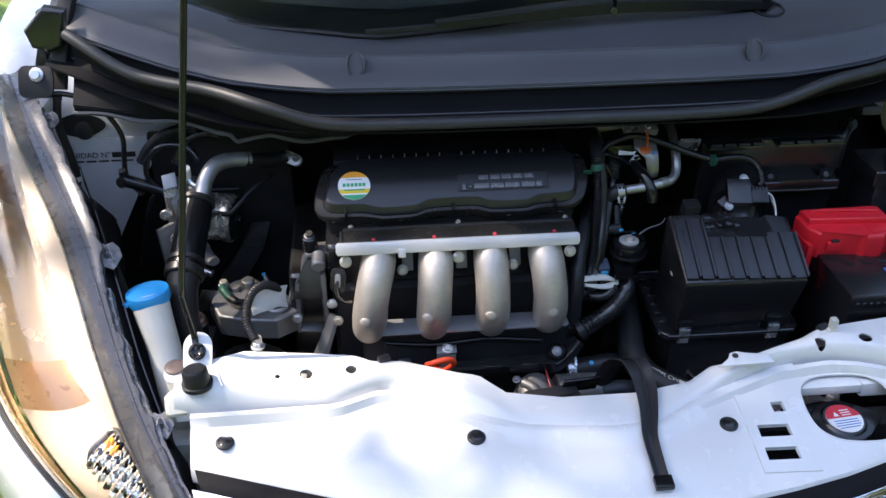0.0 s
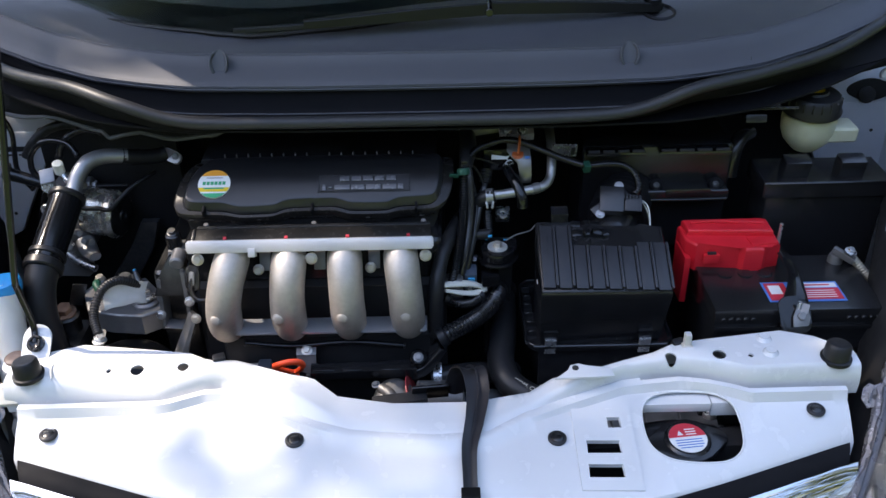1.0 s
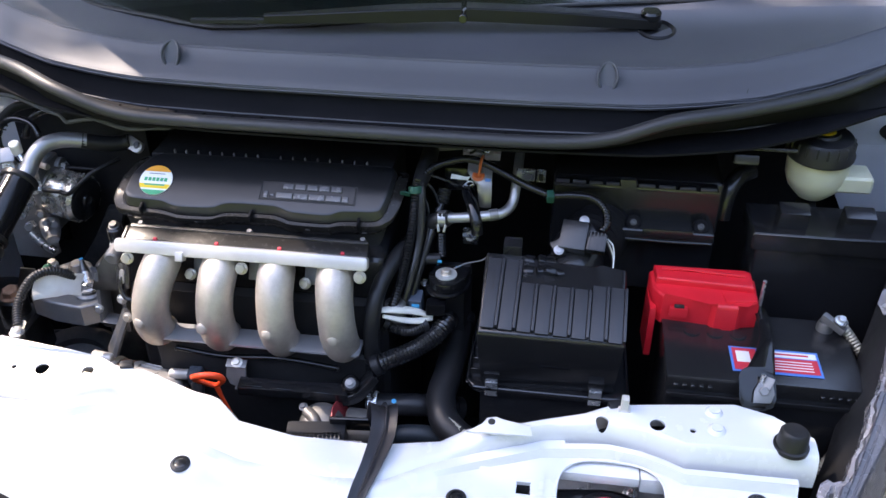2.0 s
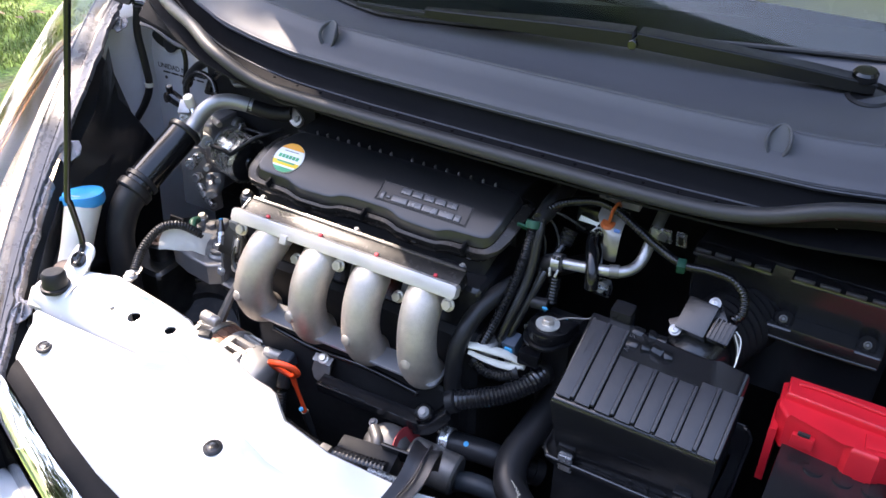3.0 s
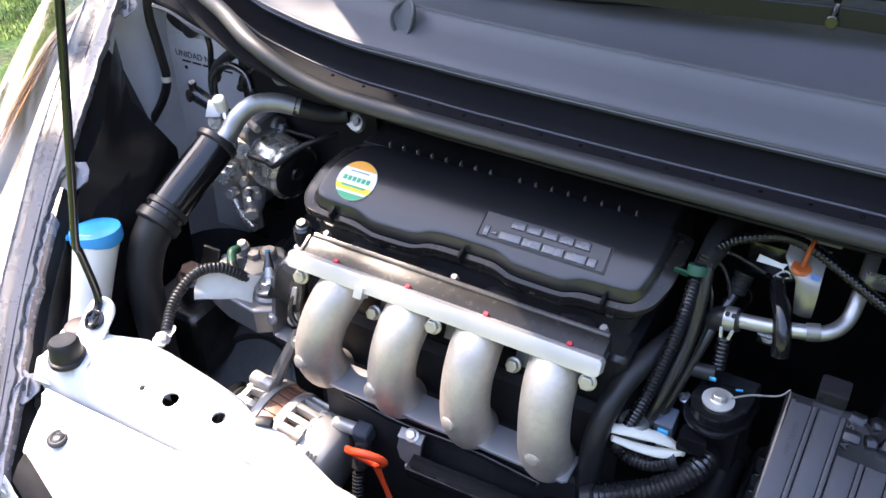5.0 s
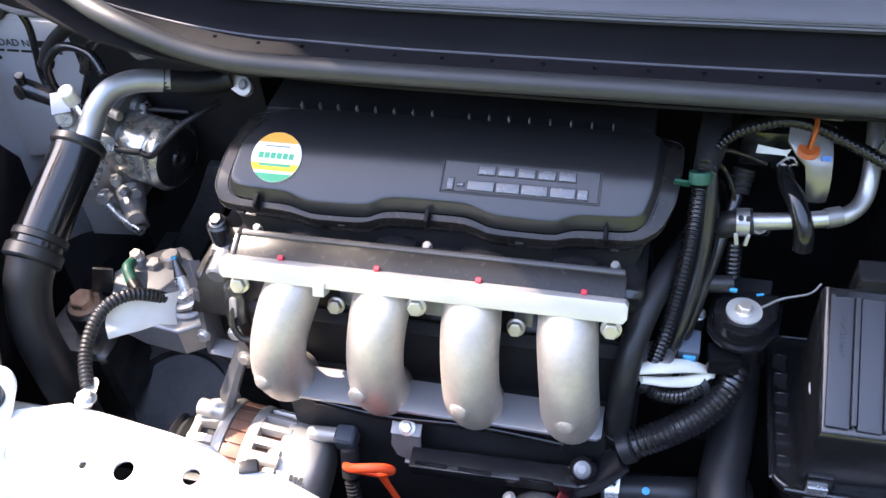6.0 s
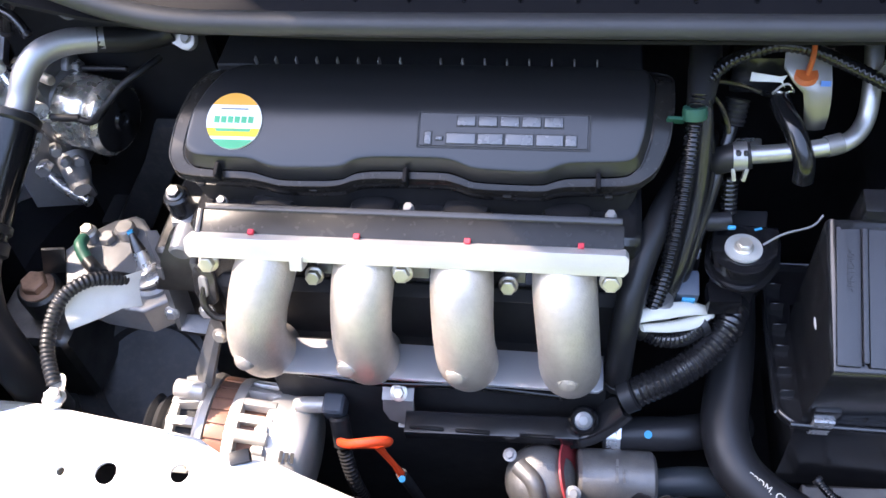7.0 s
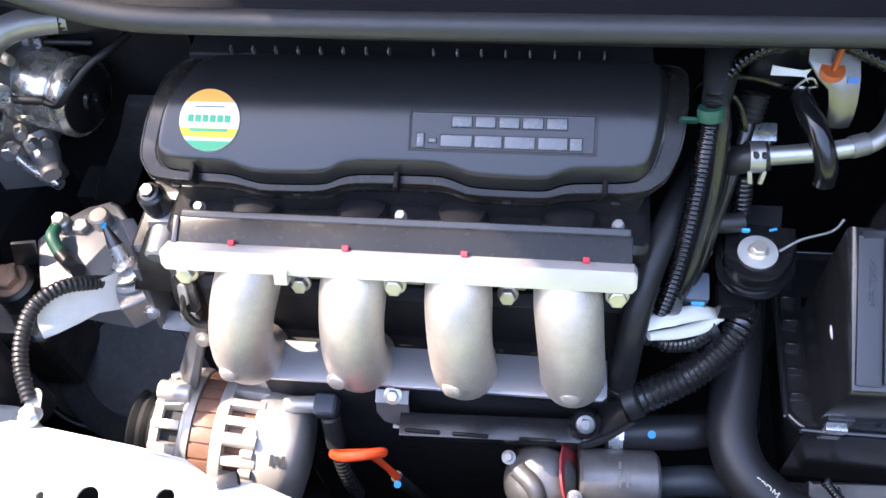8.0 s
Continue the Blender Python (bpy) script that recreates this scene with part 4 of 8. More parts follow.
for x in (-0.2905, 0.282):
    lm0 = pose(x, 0.3855, 1.0700, 62, 0, 0)
    loc = part("locator", tube([lm0 @ Vector((0.0118 * math.cos(a), 0.0170 * math.sin(a), 0.004 * math.cos(2 * a))) for a in [math.pi * 2 * k / 16 for k in range(17)]], 0.0019, 8, 2, flat=1.6, cap=False), COWL, cowl, "raised oval locator")
    part("locator_web", prism([(0.0112 * math.cos(a), 0.0165 * math.sin(a)) for a in [math.pi * 2 * k / 24 for k in range(24)]], lm0 @ pose(0, 0, -0.004), 0.003), COWL, loc)
part("seam", box((0.0018, 0.060, 0.0024), pose(0.459, 0.382 + YO(0.459), 1.0705, 24, 0, -14), 0), INK, cowl)
seal_pts = [(-0.70, 0.475, 1.095), (-0.6, 0.40, 1.062), (-0.485, 0.338, 1.058), (-0.415, 0.303, 1.048), (-0.34, 0.297, 1.024), (-0.25, 0.2995, 1.0165), (0, 0.2995, 1.0155),
            (0.2, 0.2995, 1.0165), (0.285, 0.300, 1.026), (0.36, 0.303, 1.053), (0.45, 0.328, 1.062), (0.57, 0.385, 1.072), (0.70, 0.475, 1.10)]
seal = thing("bonnet_seal", (0, 0.29, 1.008), "long curved grey-black rubber bulb seal along the cowl", "seal")
part("bulb", tube(seal_pts, 0.0088, 14, 10, flat=0.95), SEAL, seal)
part("lip", tube([(x, y + 0.008, z - 0.008) for x, y, z in seal_pts], 0.005, 8, 10, flat=0.5), RUBBER, seal)
bulk = thing("bulkhead_panel", (0, 0.36, 0.94), "black bulkhead panel below the bonnet seal with a folded lower edge", "panel")
edge = lambda x: lerp(x, [-0.7, -0.56, -0.534, -0.475, -0.467, -0.43, -0.4175, -0.37, -0.312, -0.27, 0.28, 0.34, 0.7], [0.992, 0.986, 0.982, 0.972, 0.960, 0.966, 0.969, 0.963, 0.962, 0.984, 0.984, 0.985, 1.035])
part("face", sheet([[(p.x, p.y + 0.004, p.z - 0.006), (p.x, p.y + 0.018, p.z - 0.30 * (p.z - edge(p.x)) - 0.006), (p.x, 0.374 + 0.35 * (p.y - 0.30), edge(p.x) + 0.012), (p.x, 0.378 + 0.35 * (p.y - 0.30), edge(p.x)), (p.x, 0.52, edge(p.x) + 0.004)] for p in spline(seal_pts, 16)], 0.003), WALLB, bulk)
part("folded_edge", tube([(p.x, 0.377 + 0.35 * (p.y - 0.30), edge(p.x) + 0.003 * math.sin(p.x * 55)) for p in spline(seal_pts, 16) if p.x < -0.28], 0.0036, 8, 2), COWL, bulk, "grey folded edge")

screen = thing("windscreen", (0, 0.46, 1.09), "curved raked windscreen reflecting dark trees", "windscreen")
foot = lambda x: lerp(x, [-0.7, -0.42, -0.25, -0.1, 0.1, 0.3, 0.45, 0.7], [0.60, 0.485, 0.448, 0.470, 0.530, 0.575, 0.600, 0.68])
ws = lambda x, u: (x * (1 - 0.10 * u), foot(x) + (1.12 - foot(x)) * u, lerp(foot(x), [0.43, 0.48, 0.54, 0.60, 0.70], [1.083, 1.0925, 1.1005, 1.1075, 1.12]) + (0.42 - 0.35 * (foot(x) - 0.45)) * u - 0.02 * u * u)
part("pane", sheet([[ws(-0.68 + 1.36 * i / 24, k / 12) for k in range(13)] for i in range(25)], 0.0035), GLASS, screen)
part("moulding", tube([ws(-0.68 + 1.36 * i / 16, 0) for i in range(17)], 0.0045, 8, 2, flat=0.7), INK, screen, "black rubber moulding")
part("border_band", sheet([[(p[0], p[1], p[2] - 0.0065) for p in (ws(-0.68 + 1.36 * i / 24, 0.0), ws(-0.68 + 1.36 * i / 24, 0.07))] for i in range(25)], 0.001), INK, screen, "black border band")
cabin = thing("cabin", (0, 1.0, 0.6), "dark car interior behind the windscreen", "car interior")
part("dashboard", sheet([[(-0.66 + 1.32 * i / 12, 0.68 + 0.42 * k / 6, 1.08 + 0.03 * math.sin(math.pi * k / 6)) for k in range(7)] for i in range(13)], 0.05), BLACK, cabin, "black dashboard top")
part("cabin_shell", block(-0.74, 0.74, 1.12, 2.6, 0.3, 1.1, 0.02), BLACK, cabin)
part("seat_back", block(-0.6, 0.6, 1.5, 1.6, 1.0, 1.4, 0.05, 3), BLACK, cabin)
roof = [[(-0.66 + 1.32 * i / 12, 1.10 + 1.6 * k / 6, 1.50 + 0.06 * math.sin(math.pi * k / 6) - 0.15 * (abs(i - 6) / 6) ** 4) for k in range(7)] for i in range(13)]
part("roof", sheet(roof, 0.03), WHITE, car, "white roof")
SIDE_Z = [(0.28, 0.80), (0.50, 0.845), (0.80, 0.855), (0.98, 0.84)]
for s in (-1, 1):
    part("body_side", sheet([[(s * x * (1 - 0.06 * max(0, (y - 2.4)) ** 2), y, z + 0.03 * (y > 1.2)) for z, x in SIDE_Z] + [(s * 0.80, y, 1.06)] for y in (1.0, 1.25, 1.6, 2.0, 2.4, 2.8, 3.1)], 0.004), WHITE, car, "white body side with doors")
    part("side_window", sheet([[(s * (0.79 - 0.10 * v), 1.0 + (0.15 + 0.0 * v) + 1.75 * u + 0.10 * v, 1.08 + 0.36 * v) for u in (0, 0.25, 0.5, 0.75, 1)] for v in (0, 0.5, 1)], 0.004), GLOSSY, car, "dark side window")
    part("sill", block(min(s * 0.70, s * 0.83), max(s * 0.70, s * 0.83), 0.75, 2.2, 0.20, 0.30, 0.02), WHITE, car)
    tyre = part("tyre", lathe([(0.20, -0.09), (0.27, -0.085), (0.30, -0.06), (0.30, 0.06), (0.27, 0.085), (0.20, 0.09)], pose(s * 0.74, 2.82, 0.30, 0, 90, 0), 48), RUBBER, car, "black rear tyre")
    part("wheel_disc", lathe([(0.205, -0.05), (0.205, 0.05), (0.06, 0.06), (0, 0.06)], pose(s * 0.74, 2.82, 0.30, 0, 90 * s, 0), 36), ALLOY, tyre)
part("tailgate", sheet([[(x, 3.10 + 0.06 * (1 - (x / 0.8) ** 2) - 0.35 * max(0, z - 1.0), z) for z in (0.30, 0.6, 0.9, 1.1, 1.3, 1.5)] for x in (-0.78, -0.5, -0.2, 0.2, 0.5, 0.78)], 0.004), WHITE, car, "white tailgate")
for s in (-1, 1):
    part("screen_pillar", tube([(s * 0.72, 0.60, 1.10), (s * 0.68, 0.85, 1.30), (s * 0.63, 1.12, 1.50)], 0.03, 12, 6), WHITE, car, "white windscreen pillar")


def wiper(pivot, joint, tip, label):
    p, j, t = Vector(pivot), Vector(joint), Vector(tip)
    w = thing("windscreen_wiper", p, label, "wiper", "windscreen wipers")
    up = lambda v, z, y=0.0: v + Vector((0, y, z))
    beyond = p + (p - j).normalized() * 0.014
    part("arm", beam([up(beyond, 0.008), up(p, 0.009), up(p.lerp(j, 0.28), 0.012, -0.002), up(p.lerp(j, 0.62), 0.014, -0.004), up(j, 0.012)], [0.019, 0.024, 0.025, 0.026, 0.027], [0.010, 0.013, 0.016, 0.018, 0.018]), WIPERM, w, sharp=25)
    part("pivot_cap", lathe([(0.0135, 0.0), (0.0135, 0.008), (0.011, 0.011), (0, 0.012)], axis_matrix(up(p, 0.008), (0, -0.15, 1)), 24), GLOSSY, w)
    part("pivot_ring", lathe([(0.025, -0.008), (0.025, -0.002), (0.022, 0.0), (0.019, -0.004), (0, -0.004)], axis_matrix(p + Vector((0.010, -0.006, -0.003)), (0, -0.2, 1)), 28), RUBBER, w, "rubber ring round the spindle")
    q = j + (t - j).normalized() * 0.007
    part("joint", rod(j + Vector((-0.003, -0.018, -0.002)), j + Vector((-0.003, 0.014, -0.002)), 0.006, 14, 0.001), GLOSSY, w)
    part("blade_cover", beam([up(q, 0.0115), up(q.lerp(t, 0.35), 0.011), up(q.lerp(t, 0.75), 0.007), up(t, 0.005)], [0.026, 0.025, 0.017, 0.010], [0.018, 0.018, 0.013, 0.008]), WIPERM, w, sharp=25)
    end = t + (t - j).normalized() * 0.10
    part("rubber_blade", beam([up(j.lerp(t, 0.1), -0.004, 0.003), up(t, -0.001, 0.003), up(end, 0.0, 0.004)], [0.006, 0.006, 0.005], [0.007, 0.007, 0.006]), RUBBER, w)
    return w


wiper((0.336, 0.507, 1.099), (0.093, 0.473, 1.113), (-0.175, 0.437, 1.107), "satin black wiper arm resting along the windscreen foot")
wiper((0.62, 0.60, 1.125), (0.44, 0.622, 1.135), (0.10, 0.665, 1.165), "satin black wiper arm on the glass")

# dark fillers between the inner wings and the lamps
for s in (-1, 1):
    rows = []
    for p in spline(IN[2:], 4):
        xi = lerp(p.y, [-0.13, 0.02, 0.1, 0.22, 0.37, 0.62], [0.46, 0.52, 0.56, 0.61, 0.68, 0.74])
        rows.append([(s * (abs(p.x) - 0.004), p.y, p.z - 0.012), (s * (0.5 * abs(p.x) + 0.5 * xi), p.y, p.z - 0.035), (s * xi, p.y, p.z - 0.10)])
    part("lamp_filler", sheet(rows, 0.003), DEEP, bay, "black filler panel beside the lamp")

# ---------------------------------------------------------------- engine
engine = thing("engine", (-0.16, 0.32, 0.30), "four-cylinder engine with a silver intake manifold and black top cover", "engine")
part("block", block(-0.34, 0.02, 0.235, 0.50, 0.32, 0.80, 0.02, 3), DEEP, engine, "dark engine block")
part("head", block(-0.345, 0.015, 0.245, 0.48, 0.78, 0.862, 0.012, 3), BLACK, engine)

# top cover: a crowned plate with a wavy front edge, its own bevel and a wider stepped lip
def crown(y):
    return lerp(y, [0.24, 0.262, 0.270, 0.2835, 0.295, 0.306, 0.320, 0.334, 0.345, 0.36], [0.885, 0.900, 0.907, 0.917, 0.9245, 0.931, 0.9365, 0.9405, 0.942, 0.942])


PLATE_EDGE = [(-0.3395, 0.2815), (-0.3335, 0.2762), (-0.318, 0.2750), (-0.287, 0.2746), (-0.274, 0.2706), (-0.262, 0.2688), (-0.215, 0.2700), (-0.203, 0.2757), (-0.189, 0.2776), (-0.134, 0.2780),
              (-0.124, 0.2757), (-0.111, 0.2716), (-0.061, 0.2706), (-0.0505, 0.2748), (-0.0425, 0.2772), (-0.002, 0.2786), (0.0062, 0.2815), (0.0110, 0.2970), (0.0134, 0.3200), (0.0138, 0.3440),
              (0.006, 0.3490), (-0.16, 0.3500), (-0.300, 0.3480), (-0.3160, 0.3400), (-0.3265, 0.3220), (-0.3350, 0.3050)]
LIP_EDGE = [(-0.3580, 0.2800), (-0.3500, 0.2690), (-0.330, 0.2672), (-0.290, 0.2668), (-0.276, 0.2650), (-0.264, 0.2630), (-0.220, 0.2636), (-0.204, 0.2680), (-0.190, 0.2690), (-0.136, 0.2696),
            (-0.126, 0.2680), (-0.112, 0.2646), (-0.060, 0.2646), (-0.0505, 0.2668), (-0.0405, 0.2678), (0.006, 0.2690), (0.0225, 0.2790), (0.0310, 0.2970), (0.0340, 0.3240), (0.0340, 0.3520),
            (0.018, 0.3580), (-0.16, 0.3580), (-0.316, 0.3580), (-0.3345, 0.3520), (-0.3450, 0.3380), (-0.3545, 0.3040)]


def soften(pts, times=2, keep=0.18):
    for _ in range(times):
        pts = [q for (x0, y0), (x1, y1) in zip(pts, pts[1:] + pts[:1]) for q in ((x0 + (x1 - x0) * keep, y0 + (y1 - y0) * keep), (x1 + (x0 - x1) * keep, y1 + (y0 - y1) * keep))]
    return pts


EDGE, LIP = soften(PLATE_EDGE), soften(LIP_EDGE)


def cover_ring(bm, k, m):
    """k: 0 at the plate's edge, 1 at the lip's; m: 0 at the plate's height, 1 at the lip's."""
    out = []
    for (x0, y0), (x1, y1) in zip(EDGE, LIP):
        z0, z1 = crown(y0), crown(y1) - 0.011
        out.append(bm.verts.new((x0 + (x1 - x0) * k, y0 + (y1 - y0) * k, z0 + (z1 - z0) * m)))
    return out


def crown_ring(bm, s):
    out = []
    for x, y in EDGE:
        cx, cy = min(-0.014, max(-0.310, x)), 0.318
        px, py = x + (cx - x) * s, y + (cy - y) * s
        out.append(bm.verts.new((px, py, crown(py))))
    return out


def stack(rings, bm, cap=True):
    n = len(rings[0])
    for a, b in zip(rings, rings[1:]):
        for i in range(n):
            bm.faces.new((a[i], a[(i + 1) % n], b[(i + 1) % n], b[i]))
    if cap:
        bm.faces.new(rings[-1])
    return bm


top = thing("engine_cover", (-0.16, 0.31, 0.88), "satin black plastic engine cover with wavy front edge and round sticker", "engine cover")
bm = bmesh.new()
rings = [cover_ring(bm, 0.26, 0.75), cover_ring(bm, 0.20, 0.50), cover_ring(bm, 0.17, 0.44), cover_ring(bm, 0.08, 0.12), cover_ring(bm, 0.05, 0.055), cover_ring(bm, 0.0, 0.012)]
stack(rings + [crown_ring(bm, v) for v in (0.05, 0.16, 0.3, 0.45, 0.6, 0.75, 0.9, 0.985)], bm)
part("top", bm, COVER, top, sharp=30)
bm = bmesh.new()
stack([cover_ring(bm, 0.55, 1.75), cover_ring(bm, 0.90, 1.45), cover_ring(bm, 1.00, 1.32), cover_ring(bm, 1.00, 0.97), cover_ring(bm, 0.985, 0.93), cover_ring(bm, 0.93, 0.925), cover_ring(bm, 0.91, 0.97), cover_ring(bm, 0.35, 0.80), cover_ring(bm, 0.30, 0.86), cover_ring(bm, 0.22, 0.86)], bm, False)
lip = part("lip", bm, DUSTY, top, "black stepped lip round the cover", sharp=30)
bm = bmesh.new()
stack([cover_ring(bm, 0.15, 3.4), cover_ring(bm, 0.35, 1.9), cover_ring(bm, 0.56, 1.7)], bm, False)
part("skirt", bm, DEEP, top)
for x in (-0.314, -0.164, -0.020):
    part("lip_clip", box((0.0035, 0.012, 0.012), pose(x, 0.2695, 0.8985, 20), 0.0008, 1), WALLB, lip)
for x in (-0.331, -0.238, -0.087, -0.012):
    part("lip_nib", box((0.007, 0.003, 0.003), pose(x, 0.2640 if -0.3 < x < -0.05 else 0.2672, 0.8865, 10), 0.0006, 1), DUSTY, lip)


def face(x, y, h=0.0):
    """A place on the crowned plate, turned to its slope."""
    slope = math.degrees(math.atan2(crown(y + 0.006) - crown(y - 0.006), 0.012))
    return pose(x, y, crown(y), slope) @ pose(0, 0, h)


# framed emblem: plain blocks in two lines inside a sunk outline
emblem = part("emblem_frame", box((0.1285, 0.0012, 0.0006), face(-0.0915, 0.2838, 0.0003), 0), INK, top, "sunk emblem outline")
for x, y, w, d in ((-0.0915, 0.3068, 0.1285, 0.0012), (-0.1555, 0.2953, 0.0012, 0.0275), (-0.0275, 0.2953, 0.0012, 0.0275)):
    part("frame_bar", box((w, d, 0.0006), face(x, y, 0.0003), 0), INK, emblem)
part("emblem_field", box((0.1255, 0.0255, 0.0010), face(-0.0915, 0.2953, -0.0001), 0.0004, 1), COVER, emblem)
# each block lies on a larger black box that paints its shadow outline
for i in range(5):
    part("emblem_block", box((0.0135, 0.0074, 0.0024), face(-0.1190 + 0.0162 * i, 0.3010, 0.0008), 0.0007, 2), EMBLEM, emblem)
    part("block_shadow", box((0.0152, 0.0090, 0.0008), face(-0.1190 + 0.0162 * i, 0.3010, 0.0004), 0), INK, emblem)
for x, w, d in ((-0.1475, 0.0050, 0.0095), (-0.1390, 0.0050, 0.0026), (-0.1225, 0.0215, 0.0078), (-0.1005, 0.0185, 0.0078), (-0.0790, 0.0205, 0.0080), (-0.0565, 0.0195, 0.0080), (-0.0410, 0.0080, 0.0080)):
    part("emblem_block", box((w, d, 0.0024), face(x, 0.2895, 0.0008), 0.0007, 2), EMBLEM, emblem)
    part("block_shadow", box((w + 0.0017, d + 0.0017, 0.0008), face(x, 0.2895, 0.0004), 0), INK, emblem)


# round sticker: bands of colour on a white disc
def disc_band(y0, y1, r, m, h):
    bm, n = bmesh.new(), 24
    lo, hi = max(-r, y0), min(r, y1)
    left, right = [], []
    for i in range(n + 1):
        y = lo + (hi - lo) * i / n
        x = math.sqrt(max(0, r * r - y * y))
        left.append(bm.verts.new(m @ Vector((-x, y, h))))
        right.append(bm.verts.new(m @ Vector((x, y, h))))
    for i in range(n):
        bm.faces.new((left[i], right[i], right[i + 1], left[i + 1]))
    bmesh.ops.remove_doubles(bm, verts=bm.verts, dist=1e-6)
    return bm


sm = face(-0.3010, 0.2975, 0.0006)
stick = part("sticker", lathe([(0.0225, -0.002), (0.0225, 0.0006), (0, 0.0006)], sm, 48), PAPER, top, "round white, amber and green oil sticker")
part("amber_band", disc_band(0.0128, 0.03, 0.0224, sm, 0.0009), AMBER, stick)
part("gold_band", disc_band(-0.0125, -0.0058, 0.0224, sm, 0.0009), YELLOW, stick)
part("leaf_band", disc_band(-0.0085, -0.0062, 0.0160, sm, 0.0011), LIME, stick)
part("green_band", disc_band(-0.03, -0.0150, 0.0224, sm, 0.0009), LIME, stick)
for k in range(6):
    part("word_bar", box((0.0042, 0.0052, 0.0004), sm @ pose(-0.0138 + 0.0055 * k, 0.0010, 0.0009, 0, 0, -4), 0), LIME, stick)
part("word_bar", box((0.022, 0.0007, 0.0004), sm @ pose(0, 0.0096, 0.0009), 0), INK, stick)

# ribbed wall and slotted ledge behind the cover, under the cowl
back = part("back_cover", block(-0.330, 0.010, 0.353, 0.45, 0.85, 0.937, 0.003, 3), DEEP, top)
# ribs and ledge edges are coloured pale for the glints they catch
for i in range(16):
    x = -0.0243 - 0.01716 * i if i < 8 else -0.1765 - 0.0169 * (i - 8)
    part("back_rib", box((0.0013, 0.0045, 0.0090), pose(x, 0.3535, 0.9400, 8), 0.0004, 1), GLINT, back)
part("back_ledge", block(-0.318, -0.004, 0.380, 0.392, 0.919, 0.934, 0.001, 1), BLACK, back)
for i in range(15):
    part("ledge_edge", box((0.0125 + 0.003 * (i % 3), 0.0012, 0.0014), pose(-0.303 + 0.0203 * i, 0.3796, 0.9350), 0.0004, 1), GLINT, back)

tc = part("timing_case", prism([(-0.376, 0.834), (-0.345, 0.836), (-0.347, 0.790), (-0.362, 0.750), (-0.372, 0.722), (-0.414, 0.722), (-0.404, 0.760), (-0.386, 0.800)], pose(0, 0.300, 0, 90), 0.030, 0.005, 2), CASTL, engine, "grey cast timing case")
for x, z in ((-0.362, 0.820), (-0.372, 0.776), (-0.396, 0.738)):
    part("case_boss", rod((x, 0.272, z), (x, 0.264, z), 0.0085, 18, 0.0015), CASTG, tc)

# intake flange with its black carrier
part("intake_flange", prism([(-0.3290, 0.000), (-0.3260, -0.004), (0.0005, -0.004), (0.0035, 0.000), (0.0035, 0.010), (0.001, 0.013), (-0.3265, 0.013), (-0.3290, 0.010)], pose(0, 0.2165, 0.8690, 62), 0.012, 0.0015), MACHINED, engine, "bright machined intake flange")
part("flange_tab", box((0.010, 0.012, 0.014), pose(-0.2405, 0.2075, 0.8690, 62), 0.0015), MACHINED, engine)
carrier = part("injector_carrier", box((0.320, 0.022, 0.018), pose(-0.1600, 0.2325, 0.8755, 24), 0.0015, 2), DUSTY, engine, "black plastic intake carrier")
part("carrier_rib", box((0.318, 0.006, 0.008), pose(-0.1600, 0.2425, 0.8865, 24), 0.0025, 3), SATIN, carrier)
for x in (-0.305, -0.243, -0.172, -0.105, -0.03):
    part("moulding_disc", lathe([(0.0052, -0.001), (0.0052, 0.0001), (0.0045, 0.0002), (0, 0.0002)], pose(x, 0.2310, 0.8840, 24), 18), SATIN, carrier)
part("end_plate", box((0.004, 0.022, 0.020), pose(-0.3215, 0.2325, 0.8760, 24), 0.001), SATIN, carrier)
for x in (-0.284, -0.2015, -0.1185, -0.0365):
    part("paint_dot", box((0.0046, 0.004, 0.003), pose(x + 0.006, 0.2215, 0.8835, 24), 0.0004, 1), REDMARK, carrier)
for x in (-0.308, -0.160, -0.010):
    bolt((x, 0.2490, 0.886), (0, -0.3, 1), 0.0036, carrier, CASTG, 1.2, 1.2, "stud")
for x in (-0.276, -0.194, -0.120, -0.042):
    part("port_hump", lathe([(0.020, -0.02), (0.020, 0.0), (0.017, 0.007), (0.008, 0.010), (0, 0.010)], pose(x, 0.268, 0.862, -10), 24), COVER, engine, "dark intake port hump")

# four runners
TOPX, LOWX = (-0.2705, -0.1935, -0.1185, -0.0425), (-0.288, -0.199, -0.1165, -0.035)
NUBX = (-0.2935, -0.209, -0.122, -0.036)
for xt, xl, xn in zip(TOPX, LOWX, NUBX):
    f = lambda k: xt + (xl - xt) * k
    path = [(f(-0.1), 0.234, 0.8570), (f(0.05), 0.222, 0.8535), (f(0.25), 0.2085, 0.8440), (f(0.55), 0.1955, 0.8260), (f(0.85), 0.1885, 0.8010), (f(1.0), 0.1895, 0.7775), (f(1.1), 0.1995, 0.7540), (f(1.1), 0.217, 0.738)]
    r = part("runner", tube(path, [0.0200, 0.0236, 0.0243, 0.0238, 0.0238, 0.0245, 0.0235, 0.021], 28, 8), CAST, engine, "cast aluminium intake runner, sand-cast skin")
    part("nub", lathe([(0.0088, -0.006), (0.0082, 0.0002), (0.0068, 0.0010), (0.0064, 0.0024), (0.0052, 0.0030), (0, 0.0030)], axis_matrix((xn, 0.1650, 0.7875), (-0.12 if xn < -0.1 else 0, -0.95, 0.22)), 24), CAST, r)
# webs and lower plate
for x in (-0.232, -0.156, -0.080):
    part("web", box((0.016, 0.004, 0.030), pose(x, 0.240, 0.836, -28), 0.0015), CASTG, engine)
